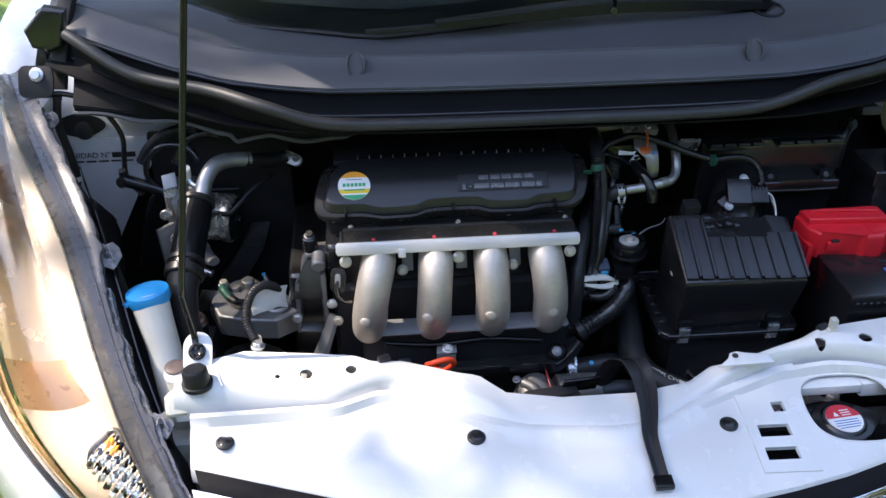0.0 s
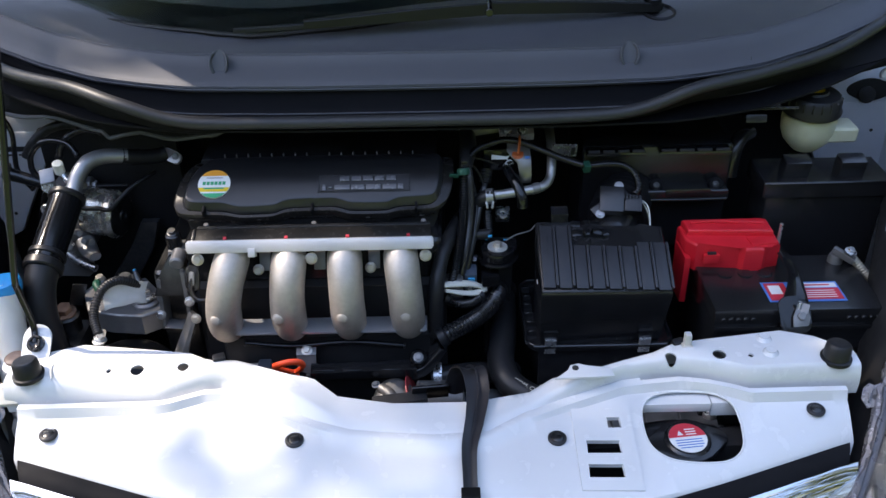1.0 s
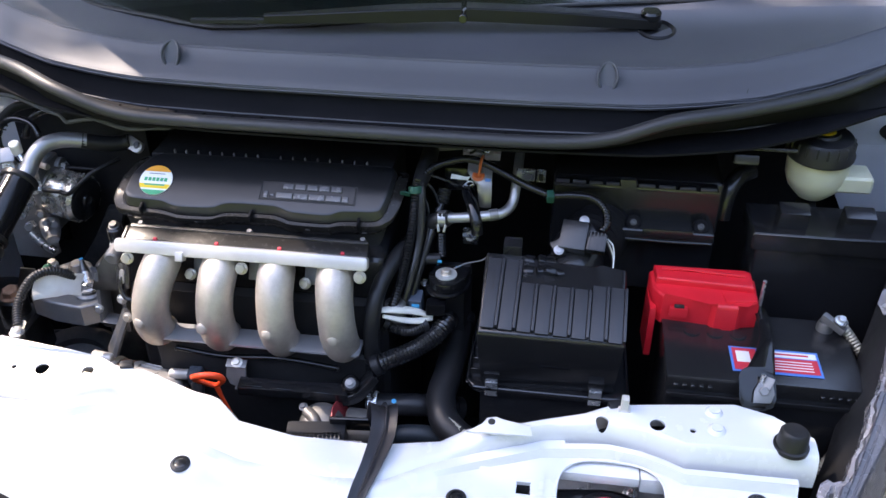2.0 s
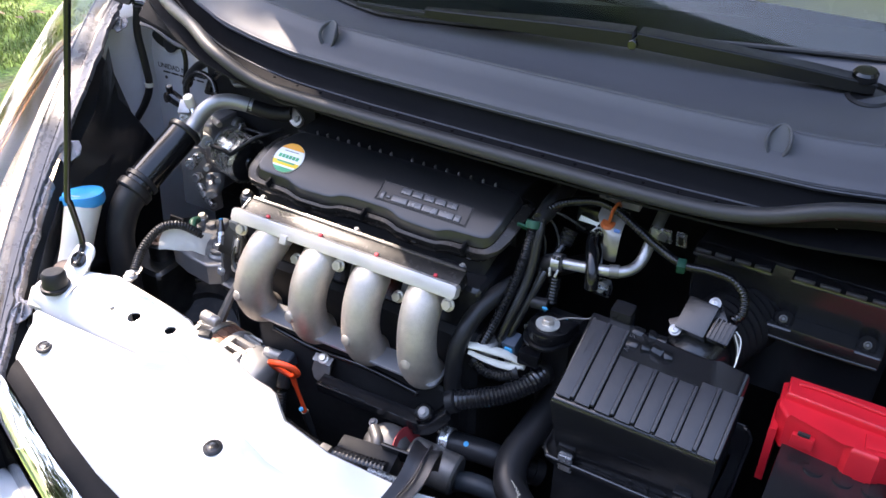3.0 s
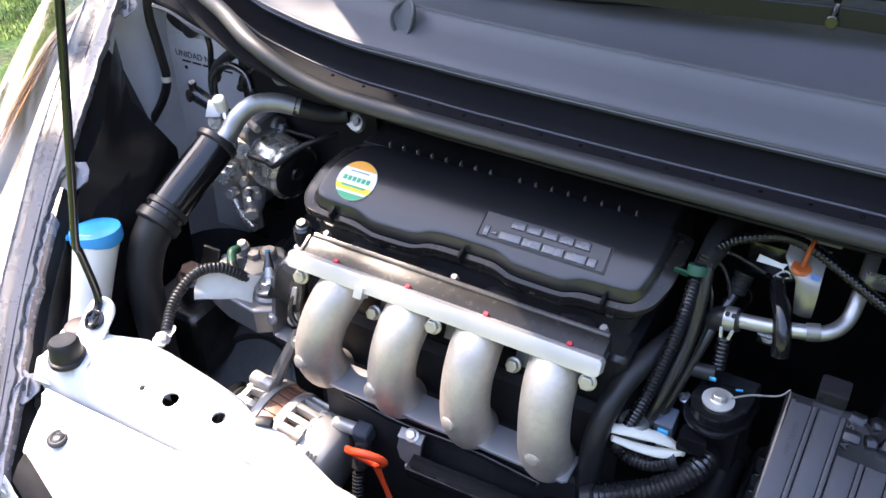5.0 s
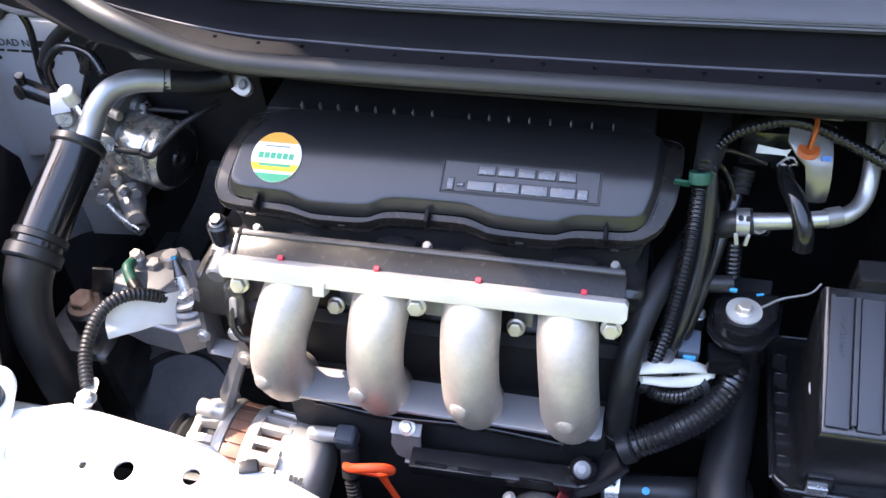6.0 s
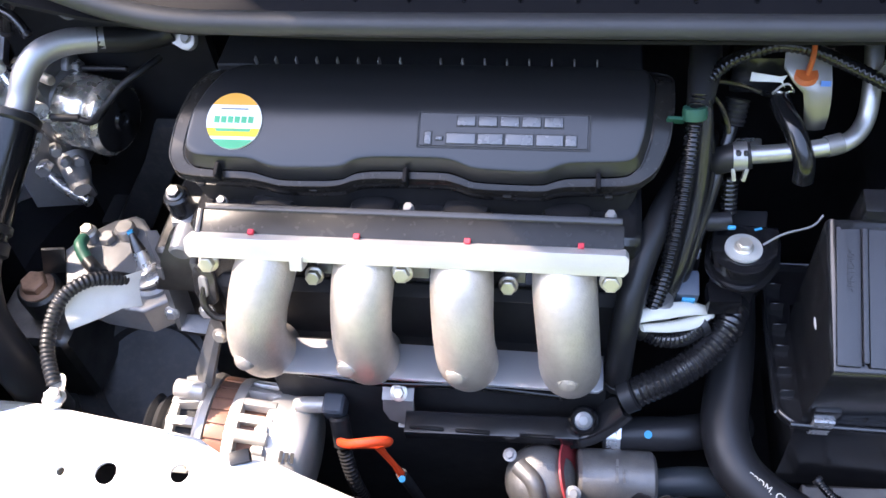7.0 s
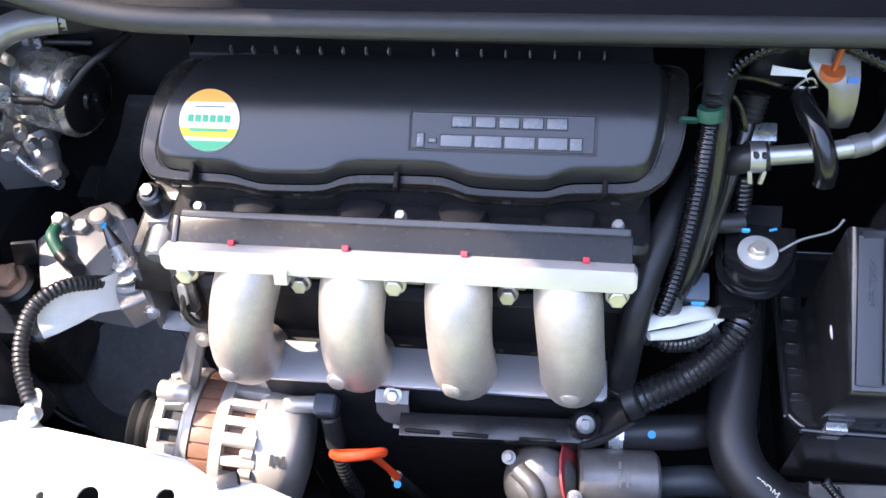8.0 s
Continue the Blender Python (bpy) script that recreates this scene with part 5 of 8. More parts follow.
part("lower_plate", prism([(-0.295, 0.184), (-0.29, 0.1805), (-0.012, 0.1805), (-0.008, 0.184), (-0.008, 0.215), (-0.295, 0.215)], pose(0, 0, 0.750), 0.003, 0.0008), PLATE, engine, "thin silver plate between the runners")
for x, y, z in ((-0.317, 0.2125, 0.8560), (-0.163, 0.2125, 0.8545), (-0.008, 0.2125, 0.8555)):
    bolt((x, y, z), (0, -0.9, 0.4), 0.0066, engine, ZINC, 1.25, 0.9, label="yellow zinc flange bolt")
for x in (-0.2395, -0.0845):
    bolt((x, 0.2245, 0.8300), (0, -0.9, 0.4), 0.0062, engine, ZINC, 1.25, 1.0, label="yellow zinc flange bolt")
part("rail", tube([(-0.30, 0.262, 0.822), (-0.1, 0.262, 0.820), (0.01, 0.262, 0.820)], 0.010, 12, 4), SATIN, engine, "black rail behind the runners")
part("rail_clip", box((0.026, 0.012, 0.014), pose(-0.093, 0.252, 0.822), 0.002), SATIN, engine)
# left end of the cylinder head: grey castings
part("chain_case", block(-0.402, -0.345, 0.262, 0.47, 0.42, 0.805, 0.012, 3), DARKCAST, engine, "dark cast chain case")
part("end_rib", prism([(-0.398, 0.0), (-0.350, 0.0), (-0.346, 0.030), (-0.352, 0.055), (-0.372, 0.060), (-0.385, 0.035)], pose(0, 0.250, 0.775, 74), 0.012, 0.003), DARKCAST, engine, "light cast rib")
part("end_web", box((0.006, 0.026, 0.100), pose(-0.352, 0.244, 0.768, -8, 0, 12), 0.002), CASTG, engine)
part("end_web", box((0.006, 0.024, 0.080), pose(-0.388, 0.250, 0.762, -8, 0, -8), 0.002), CASTG, engine)
part("end_foot", box((0.034, 0.018, 0.012), pose(-0.372, 0.240, 0.725, 20, 6), 0.003), DARKCAST, engine)
part("end_boss", rod((-0.356, 0.236, 0.834), (-0.356, 0.262, 0.838), 0.010, 18, 0.002), CASTL, engine)
part("end_strut", tube([(-0.338, 0.215, 0.765), (-0.350, 0.205, 0.735), (-0.362, 0.198, 0.705)], [0.010, 0.012, 0.014], 8, 5, flat=0.5), CASTG, engine, "cast strut down to the alternator")
for p, mt in (((-0.340, 0.214, 0.786), STEEL), ((-0.333, 0.206, 0.762), ZINC), ((-0.392, 0.236, 0.748), STEEL)):
    bolt(p, (0, -1, 0.3), 0.0048, engine, mt)
part("slot_plate", prism([(x, y) for x, y in rounded(0.022, 0.036, 0.008)], axis_matrix((-0.328, 0.213, 0.826), (-0.3, -0.9, 0.3)), 0.003, 0.0008), BLACK, engine, "black plate with an oval slot")
part("slot_rim", prism([(x, y) for x, y in rounded(0.008, 0.020, 0.0035)], axis_matrix((-0.329, 0.2105, 0.827), (-0.3, -0.9, 0.3)), 0.002, 0.0006), CASTL, engine)
bolt((-0.368, 0.282, 0.858), (0, -0.3, 1), 0.0060, engine, DARKCAST, 1.3, 0.8, label="flanged cover bolt on a black boss")
part("bolt_boss", rod((-0.368, 0.286, 0.80), (-0.368, 0.282, 0.857), 0.0110, 18, 0.002), BLACK, engine)
part("cable_hook", tube([(-0.325, 0.216, 0.835), (-0.332, 0.205, 0.815), (-0.325, 0.200, 0.800), (-0.312, 0.203, 0.796)], 0.0032, 8, 6), SATIN, engine)
# lower front of the engine
part("front_case", block(-0.30, 0.0, 0.20, 0.24, 0.40, 0.735, 0.012, 3), DEEP, engine)
duct = part("wire_duct", box((0.150, 0.020, 0.016), pose(-0.100, 0.178, 0.686, 8, 0, 2), 0.0015, 2), BLACK, engine, "black plastic wiring duct")
part("duct_end", beam([(-0.036, 0.180, 0.686), (-0.020, 0.183, 0.690), (-0.006, 0.187, 0.704), (0.006, 0.191, 0.720)], [0.018, 0.020, 0.024, 0.026], [0.016, 0.015, 0.012, 0.010], bevel=0.002), BLACK, duct)
for x in (-0.155, -0.115, -0.06):
    part("duct_latch", box((0.030, 0.0035, 0.004), pose(x, 0.1690, 0.693, 8), 0.001, 1), GLOSSY, duct)
part("bolt_collar", lathe([(0.0125, -0.006), (0.0125, 0.001), (0.0105, 0.003), (0.0080, 0.001), (0, 0.001)], axis_matrix((-0.022, 0.182, 0.703), (0, -0.6, 0.8)), 22), GLOSSY, duct)
bolt((-0.022, 0.1815, 0.7045), (0, -0.6, 0.8), 0.0050, duct, CASTG, 1.4, 0.6)
bk = part("flat_bracket", prism([(-0.013, 0.015), (-0.014, -0.006), (-0.008, -0.016), (0.004, -0.020), (0.014, -0.021), (0.014, 0.012)], pose(-0.182, 0.188, 0.698, 66), 0.0025, 0.0006), CASTG, engine, "bent zinc bracket")
part("bracket_foot", box((0.046, 0.014, 0.0025), pose(-0.160, 0.183, 0.6775, 8, 4), 0.0008), CASTG, bk)
part("bracket_ear", box((0.028, 0.014, 0.0025), pose(-0.181, 0.191, 0.7125, 30), 0.0008), CASTG, bk)
bolt((-0.180, 0.190, 0.7145), (0, -0.6, 0.8), 0.0052, engine, ZINC)

# ---------------------------------------------------------------- alternator
alt = thing("alternator", (-0.325, 0.165, 0.57), "silver alternator with slotted housing and brown stator", "alternator")
ay, az = 0.170, 0.638
SLANT = Matrix.Translation((-0.3445, ay, az)) @ Matrix.Rotation(radians(9), 4, "Y") @ Matrix.Translation((0.3445, -ay, -az))
AM = lambda x: SLANT @ pose(x, ay, az, 0, 90, 0)
part("pulley", lathe([(0.030, 0), (0.034, 0.003), (0.030, 0.008), (0.034, 0.013), (0.030, 0.018), (0.034, 0.022), (0.030, 0.024)], AM(-0.424), 40), DEEP, alt, "dark grooved pulley")
part("stator", lathe([(0.0560, 0), (0.0572, 0.002), (0.0572, 0.018), (0.0560, 0.020)], AM(-0.3605), 48), COPPER, alt, "brown varnished stator ring")
around = lambda x, r, a: SLANT @ Matrix.Translation((x, ay + r * math.sin(a), az + r * math.cos(a))) @ Matrix.Rotation(-a, 4, "X")
for k in range(18):
    part("stator_bar", box((0.019, 0.0115, 0.0030), around(-0.3505, 0.0575, radians(-150 + 13 * k)), 0.0012, 2), COPPER, alt)
part("winding", lathe([(0.046, 0), (0.049, 0.012), (0.046, 0.040)], AM(-0.343), 40), COPPER, alt, "copper winding inside the slots")
part("core", lathe([(0.040, 0), (0.046, 0.004), (0.046, 0.032), (0.040, 0.034)], AM(-0.394), 36), DEEP, alt)
# rear housing: collar, fins with slots between them, end bell
part("rear_collar", lathe([(0.0540, 0.0), (0.0590, 0.0), (0.0605, 0.003), (0.0600, 0.010), (0.0540, 0.011)], AM(-0.3425), 56), ALT, alt, "cast collar of the rear housing")
for k in range(15):
    part("rear_fin", box((0.034, 0.0080, 0.009), around(-0.3195, 0.0548, radians(-140 + 17 * k)), 0.0018, 2), ALT, alt)
part("end_cap", lathe([(0.0500, -0.004), (0.0560, -0.002), (0.0580, 0.002), (0.0585, 0.010), (0.0570, 0.024), (0.0530, 0.034), (0.046, 0.040), (0.030, 0.043), (0, 0.043)], AM(-0.3070), 52), ALT, alt, "bright cast end cap with a small plate")
for k in range(8):
    part("cap_tooth", lathe([(0.0055, -0.003), (0.0050, 0.006), (0.003, 0.008), (0, 0.008)], around(-0.3085, 0.0560, radians(-132 + 17 * k)) @ Matrix.Rotation(radians(-90), 4, "Y"), 14), ALT, alt)
# drive housing: two rings and short spokes
part("drive_collar", lathe([(0.0540, 0.0), (0.0600, 0.001), (0.0615, 0.004), (0.0600, 0.010), (0.0540, 0.011)], AM(-0.3715), 56), ALT, alt, "cast collar of the drive housing")
part("drive_ring", lathe([(0.0380, 0.0), (0.0500, 0.001), (0.0530, 0.004), (0.0530, 0.009), (0.0380, 0.010)], AM(-0.3985), 48), ALT, alt)
for k in range(13):
    a = radians(-140 + 21 * k)
    part("drive_spoke", box((0.027, 0.0080, 0.012), around(-0.3825, 0.0520, a) @ Matrix.Rotation(radians(-14), 4, "Y"), 0.0025, 2), ALT, alt)
for x, a0, r in ((-0.381, -62, 0.0085), (-0.381, 12, 0.0085)):
    c = around(x, 0.064, radians(a0))
    part("ear", rod(c @ Vector((-0.014, 0, 0)), c @ Vector((0.014, 0, 0)), r, 18, 0.0015), ALT, alt, "cast mounting ear")
for a0 in (-95, -20):
    c = around(-0.311, 0.0585, radians(a0))
    part("lug", rod(c @ Vector((-0.022, 0, 0)), c @ Vector((0.008, 0, 0)), 0.0060, 14, 0.001), ALT, alt)
part("output_post", rod((-0.280, 0.188, 0.684), (-0.250, 0.190, 0.684), 0.0075, 18, 0.002), ALT, alt)
for i, (u, w) in enumerate(((0, 0.010), (0.005, 0.008), (0.010, 0.009))):
    a = radians(-32)
    part("plate_bar", box((0.003, w, 0.0006), SLANT @ Matrix.Translation((-0.289 + u, ay + 0.0588 * math.sin(a), az + 0.0588 * math.cos(a))) @ Matrix.Rotation(-a, 4, "X"), 0), INK, alt)
part("plug", box((0.020, 0.020, 0.022), pose(-0.242, 0.189, 0.684, 10), 0.006, 3), mat("slate_plug", (0.05, 0.06, 0.075), 0.45), alt, "slate-grey cable plug")
part("plug_boot", rod((-0.238, 0.182, 0.680), (-0.234, 0.165, 0.655), 0.009, 14, 0.002), RUBBER, alt)
part("lead_sleeve", tube([(-0.234, 0.163, 0.652), (-0.228, 0.150, 0.625), (-0.222, 0.145, 0.59)], 0.007, 10, 6, ribs=0.004), RUBBER, alt)

# dipstick
dip = thing("dipstick", (-0.197, 0.150, 0.60), "bright orange-red dipstick with a loop handle", "dipstick")
loop = [(-0.2145, 0.127, 0.738), (-0.206, 0.123, 0.744), (-0.192, 0.124, 0.747), (-0.1800, 0.129, 0.742), (-0.1770, 0.133, 0.733), (-0.1820, 0.136, 0.725), (-0.1900, 0.137, 0.719), (-0.200, 0.134, 0.724), (-0.2100, 0.130, 0.731), (-0.2145, 0.127, 0.738)]
part("handle", tube(loop, 0.0036, 10, 4, flat=1.25, cap=False), ORANGE, dip)
part("stem", tube([(-0.1890, 0.137, 0.719), (-0.1850, 0.138, 0.700), (-0.1800, 0.139, 0.680), (-0.1760, 0.139, 0.664)], [0.0040, 0.0028, 0.0026, 0.0034], 10, 6), ORANGE, dip)
part("guide_tube", tube([(-0.1760, 0.139, 0.664), (-0.172, 0.146, 0.62), (-0.168, 0.17, 0.50)], 0.005, 10, 6), DEEP, dip)
part("paint_mark", rod((-0.1715, 0.128, 0.678), (-0.1715, 0.127, 0.680), 0.0030, 10), PAINTBLUE, dip)

# thermostat housing
THERMO = mat("dull_stained_casting", (0.17, 0.165, 0.16), 0.45, 0.6, grain=0.25, grain_scale=800, vary=0.35, vary_scale=35, dust=0.15)
RUSTRED = mat("dull_red_gasket", (0.32, 0.035, 0.04), 0.55, vary=0.2)
th = thing("thermostat_housing", (-0.04, 0.155, 0.60), "silver cast thermostat housing with a red gasket", "thermostat housing")
part("dome", lathe([(0.030, -0.03), (0.031, 0.0), (0.028, 0.012), (0.020, 0.020), (0.008, 0.023), (0, 0.023)], pose(-0.056, 0.148, 0.655, 25, 5), 30), THERMO, th, "rounded cast dome")
part("dome_rib", tube([(-0.075, 0.150, 0.676), (-0.06, 0.135, 0.674), (-0.055, 0.118, 0.655)], 0.008, 10, 6), THERMO, th)
part("gasket", lathe([(0.0305, 0), (0.0305, 0.0018), (0.028, 0.0018)], pose(-0.031, 0.155, 0.655, 0, 70), 30), RUSTRED, th, "red gasket edge")
part("neck", rod((-0.026, 0.156, 0.650), (0.040, 0.160, 0.645), 0.0255, 28, 0.003), THERMO, th, "grey cylinder with cast marks")
for i in range(5):
    part("cast_mark", box((0.002, 0.006, 0.0008), pose(0.008 + 0.006 * (i % 2), 0.145 + 0.008 * (i // 2), 0.6735), 0), CASTG, th)
bolt((-0.083, 0.160, 0.674), (-0.2, -0.3, 1), 0.0040, th, CASTG)
bolt((-0.028, 0.132, 0.668), (0, -0.5, 1), 0.0045, th, CASTG)

# ---------------------------------------------------------------- engine mount side, large hoses
mount = thing("engine_mount", (0.094, 0.28, 0.60), "black engine mount with a large zinc bolt and washer", "engine mount")
part("leg", prism([(0.078, 0.290), (0.116, 0.290), (0.122, 0.330), (0.074, 0.330)], pose(0, 0, 0.62), 0.192, 0.006), DEEP, mount)
yoke = [(0.094 + 0.024 * math.cos(a), 0.271 + 0.024 * math.sin(a)) for a in [math.pi * (1.0 + k / 10) for k in range(8)]] + [(0.120, 0.268), (0.124, 0.296), (0.074, 0.300)]
part("bracket", prism(yoke, pose(0, 0, 0.816), 0.012, 0.003), GLOSSY, mount, "black rounded bracket plate")
part("bracket_flange", prism([(0.094 + (x - 0.094) * 1.14, 0.281 + (y - 0.281) * 1.16) for x, y in yoke], pose(0, 0, 0.811), 0.003, 0.001), GLOSSY, mount)
part("washer", lathe([(0.0142, 0), (0.0142, 0.002), (0.008, 0.0024)], pose(0.094, 0.271, 0.829), 32), DISC, mount, "wide zinc washer")
bolt((0.094, 0.271, 0.8312), (0, 0, 1), 0.0060, mount, ZINC, 1.25, 0.9)
for x, y, r in ((0.080, 0.296, 70), (0.107, 0.293, 20)):
    part("paint_mark", box((0.006, 0.002, 0.0006), pose(x, y, 0.8284, 0, 0, r), 0), PAINTBLUE, mount)

plug = thing("sensor_plug", (0.045, 0.24, 0.72), "slate-blue cable plug on a grey sensor", "sensor")
part("sensor_body", rod((0.030, 0.243, 0.755), (0.030, 0.243, 0.800), 0.014, 20, 0.003), CASTG, plug)
part("shell", box((0.018, 0.022, 0.034), pose(0.055, 0.262, 0.785, 15), 0.003), mat("slate_blue_plug", (0.06, 0.08, 0.11), 0.45), plug)
part("blue_clip", box((0.010, 0.004, 0.007), pose(0.056, 0.249, 0.790, 15), 0.001), PAINTBLUE, plug)
part("neck_bolt", rod((0.058, 0.252, 0.75), (0.058, 0.250, 0.772), 0.007, 6), STEEL, plug)
part("side_plug", box((0.026, 0.020, 0.018), pose(0.083, 0.252, 0.790, 0, 0, 5), 0.003), GLOSSY, plug, "gloss black plug")

wc = thing("tube_clamp", (0.045, 0.236, 0.77), "folded cream plastic clamp lying on a sleeve", "clamp")
part("upper_jaw", tube([(0.015, 0.222, 0.799), (0.036, 0.233, 0.794), (0.058, 0.244, 0.785), (0.074, 0.251, 0.774)], [0.0052, 0.0074, 0.0068, 0.0045], 12, 6, flat=0.6), CREAM, wc)
part("lower_jaw", tube([(0.019, 0.216, 0.794), (0.040, 0.226, 0.783), (0.060, 0.238, 0.774), (0.075, 0.250, 0.772)], [0.0036, 0.0052, 0.0060, 0.0045], 12, 6, flat=0.6), CREAM, wc)
part("hinge", rod((0.074, 0.247, 0.769), (0.074, 0.254, 0.775), 0.0052, 12, 0.001), CREAM, wc)



def hose(name, pts, r, material, label, ribs=0.0, seg=14, category="hose", depth=0.14):
    h = thing(name, pts[-1], label, category)
    part("sleeve" if ribs else "wall", tube(pts, r, seg, 8, ribs=ribs, depth=depth), material, h)
    rr = r if isinstance(r, (int, float)) else r[0]
    for p, q in ((Vector(pts[0]), Vector(pts[1])), (Vector(pts[-1]), Vector(pts[-2]))):
        ax = (q - p).normalized()
        part("end_cuff", lathe([(rr * 0.9, 0.0), (rr * 1.12, 0.0008), (rr * 1.12, rr * 0.8), (rr * 0.95, rr * 0.9)], axis_matrix(p, ax), 18), RUBBER, h)
    return h


hose("corrugated_hose", [(0.008, 0.192, 0.728), (0.024, 0.196, 0.736), (0.046, 0.206, 0.742), (0.066, 0.220, 0.746), (0.083, 0.236, 0.753), (0.093, 0.252, 0.758), (0.096, 0.272, 0.756)], 0.0132, CORRUGATED, "glossy black corrugated wiring sleeve", 0.0046, 22, "sleeve", 0.13)
hose("corrugated_hose", [(0.018, 0.232, 0.772), (0.035, 0.228, 0.765), (0.055, 0.232, 0.762), (0.072, 0.244, 0.766)], 0.0082, CORRUGATED, "short thin black corrugated sleeve", 0.0036, 14, "sleeve")
hose("rubber_hose", [(0.004, 0.208, 0.725), (0.004, 0.206, 0.755), (0.006, 0.214, 0.800), (0.014, 0.243, 0.832), (0.030, 0.285, 0.848), (0.050, 0.330, 0.852), (0.070, 0.380, 0.84), (0.07, 0.46, 0.80)], 0.0108, RUBBER, "smooth grey-black rubber breather hose")
big = hose("radiator_hose", [(0.106, 0.33, 0.72), (0.106, 0.285, 0.70), (0.102, 0.240, 0.688), (0.097, 0.200, 0.678), (0.106, 0.168, 0.668), (0.130, 0.146, 0.660), (0.170, 0.125, 0.650), (0.22, 0.10, 0.62)], 0.0200, RUBBER, "thick black moulded radiator hose with printed lettering", seg=22)
tx = pose(0.1270, 0.1445, 0.6805, 22, 10, -32)
words("lettering", ">EPDM, CV<", 0.0085, tx, PALEINK, big)
part("print_bar", box((0.030, 0.005, 0.0004), pose(0.160, 0.1255, 0.6735, 25, 14, -28), 0), PALEINK, big)
low = hose("heater_hose", [(-0.005, 0.196, 0.655), (0.03, 0.199, 0.657), (0.070, 0.203, 0.657), (0.12, 0.23, 0.63)], 0.0155, RUBBER, "black coolant hose held by a spring clamp", seg=18)
cl = part("spring_clamp", lathe([(0.0175, -0.006), (0.0175, 0.006), (0.0158, 0.006), (0.0158, -0.006)], pose(0.004, 0.197, 0.656, 0, 90, 3), 26), STEEL, low, "silver spring clamp")
for k in (-1, 1):
    part("clamp_ear", box((0.004, 0.016, 0.004), pose(0.004 + 0.005 * k, 0.190, 0.6765, 30 * k), 0.001), STEEL, cl)
part("paint_mark", lathe([(0.0035, 0), (0.0035, 0.0004), (0, 0.0004)], axis_matrix((0.034, 0.191, 0.6705), (0, -0.5, 0.85)), 10), PAINTBLUE, low)
hose("lower_hose", [(0.03, 0.160, 0.635), (0.07, 0.165, 0.640), (0.11, 0.170, 0.630)], 0.013, mat("blue_black_rubber", (0.02, 0.026, 0.032), 0.5), "blue-black rubber hose stub")

# harness with green tape, orange clip and the long lead to the air sensor
har = thing("wiring_harness", (0.03, 0.2, 0.75), "black corrugated wiring harness with green tape and an orange clip", "wiring harness")
part("down_sleeve", tube([(0.050, 0.324, 0.938), (0.048, 0.312, 0.925), (0.046, 0.295, 0.890), (0.041, 0.270, 0.850), (0.033, 0.245, 0.815), (0.026, 0.232, 0.79)], 0.0068, 14, 8, ribs=0.0036, depth=0.18), GLOSSY, har)
part("branch", tube([(0.053, 0.322, 0.935), (0.056, 0.310, 0.915), (0.056, 0.290, 0.870), (0.048, 0.262, 0.825), (0.040, 0.25, 0.79)], 0.0062, 12, 8), SATIN, har)
part("branch", tube([(0.079, 0.336, 0.902), (0.075, 0.322, 0.890), (0.067, 0.300, 0.865), (0.055, 0.270, 0.82), (0.05, 0.262, 0.80)], 0.0055, 12, 8), SATIN, har)
part("boot", tube([(0.082, 0.346, 0.916), (0.079, 0.335, 0.900)], 0.0095, 12, 4, ribs=0.004), RUBBER, har)
part("trunk", tube([(0.050, 0.318, 0.93), (0.054, 0.345, 0.94), (0.056, 0.375, 0.945), (0.055, 0.43, 0.95)], [0.009, 0.012, 0.012, 0.011], 14, 8), RUBBER, har)
lead = [(0.052, 0.330, 0.940), (0.066, 0.346, 0.947), (0.085, 0.355, 0.952), (0.108, 0.360, 0.9555), (0.133, 0.356, 0.953), (0.160, 0.345, 0.946), (0.190, 0.333, 0.937), (0.222, 0.324, 0.930), (0.250, 0.327, 0.930), (0.275, 0.330, 0.926), (0.292, 0.325, 0.915), (0.297, 0.312, 0.900), (0.290, 0.303, 0.893)]
part("long_lead", tube(lead, 0.0056, 12, 8, ribs=0.0042, depth=0.12), GLOSSY, har)
part("green_tape", lathe([(0.0086, -0.0045), (0.0093, 0.0), (0.0086, 0.0045)], axis_matrix((0.0472, 0.3135, 0.930), (-0.10, 0.45, 1)), 18), GREEN, har, "wrap of green tape")
part("tape_tag", box((0.013, 0.0025, 0.007), pose(0.0340, 0.312, 0.924, 20, 8, 5), 0.0008), GREEN, har)
part("green_clip", box((0.0095, 0.0125, 0.0125), pose(0.222, 0.322, 0.929, 20, 0, 10), 0.002), GREEN, har)
part("orange_clip", lathe([(0.0095, -0.003), (0.0100, 0.000), (0.0075, 0.0025), (0, 0.0025)], pose(0.1265, 0.348, 0.939, 20), 22), RUST, har, "rust-orange retaining clip")
part("orange_strap", tube([(0.127, 0.346, 0.941), (0.1285, 0.350, 0.955), (0.1295, 0.362, 0.958), (0.130, 0.370, 0.951)], 0.0034, 8, 6, flat=0.6), RUST, har)

for pts in (((0.053, 0.334, 0.941), (0.068, 0.342, 0.936), (0.083, 0.347, 0.928), (0.098, 0.350, 0.920)), ((0.052, 0.330, 0.936), (0.064, 0.334, 0.925), (0.074, 0.330, 0.908), (0.078, 0.322, 0.890)),
            ((0.050, 0.322, 0.928), (0.062, 0.318, 0.905), (0.066, 0.304, 0.880), (0.062, 0.286, 0.852)), ((0.100, 0.352, 0.917), (0.112, 0.356, 0.910), (0.122, 0.352, 0.898), (0.126, 0.340, 0.884))):
    part("thin_wire", tube(pts, 0.0021, 8, 8), GLOSSY, har)
# pipes at the bulkhead
hp = thing("heater_pipe", (0.12, 0.31, 0.86), "bright bent metal heater pipe with hose clamps", "pipe")
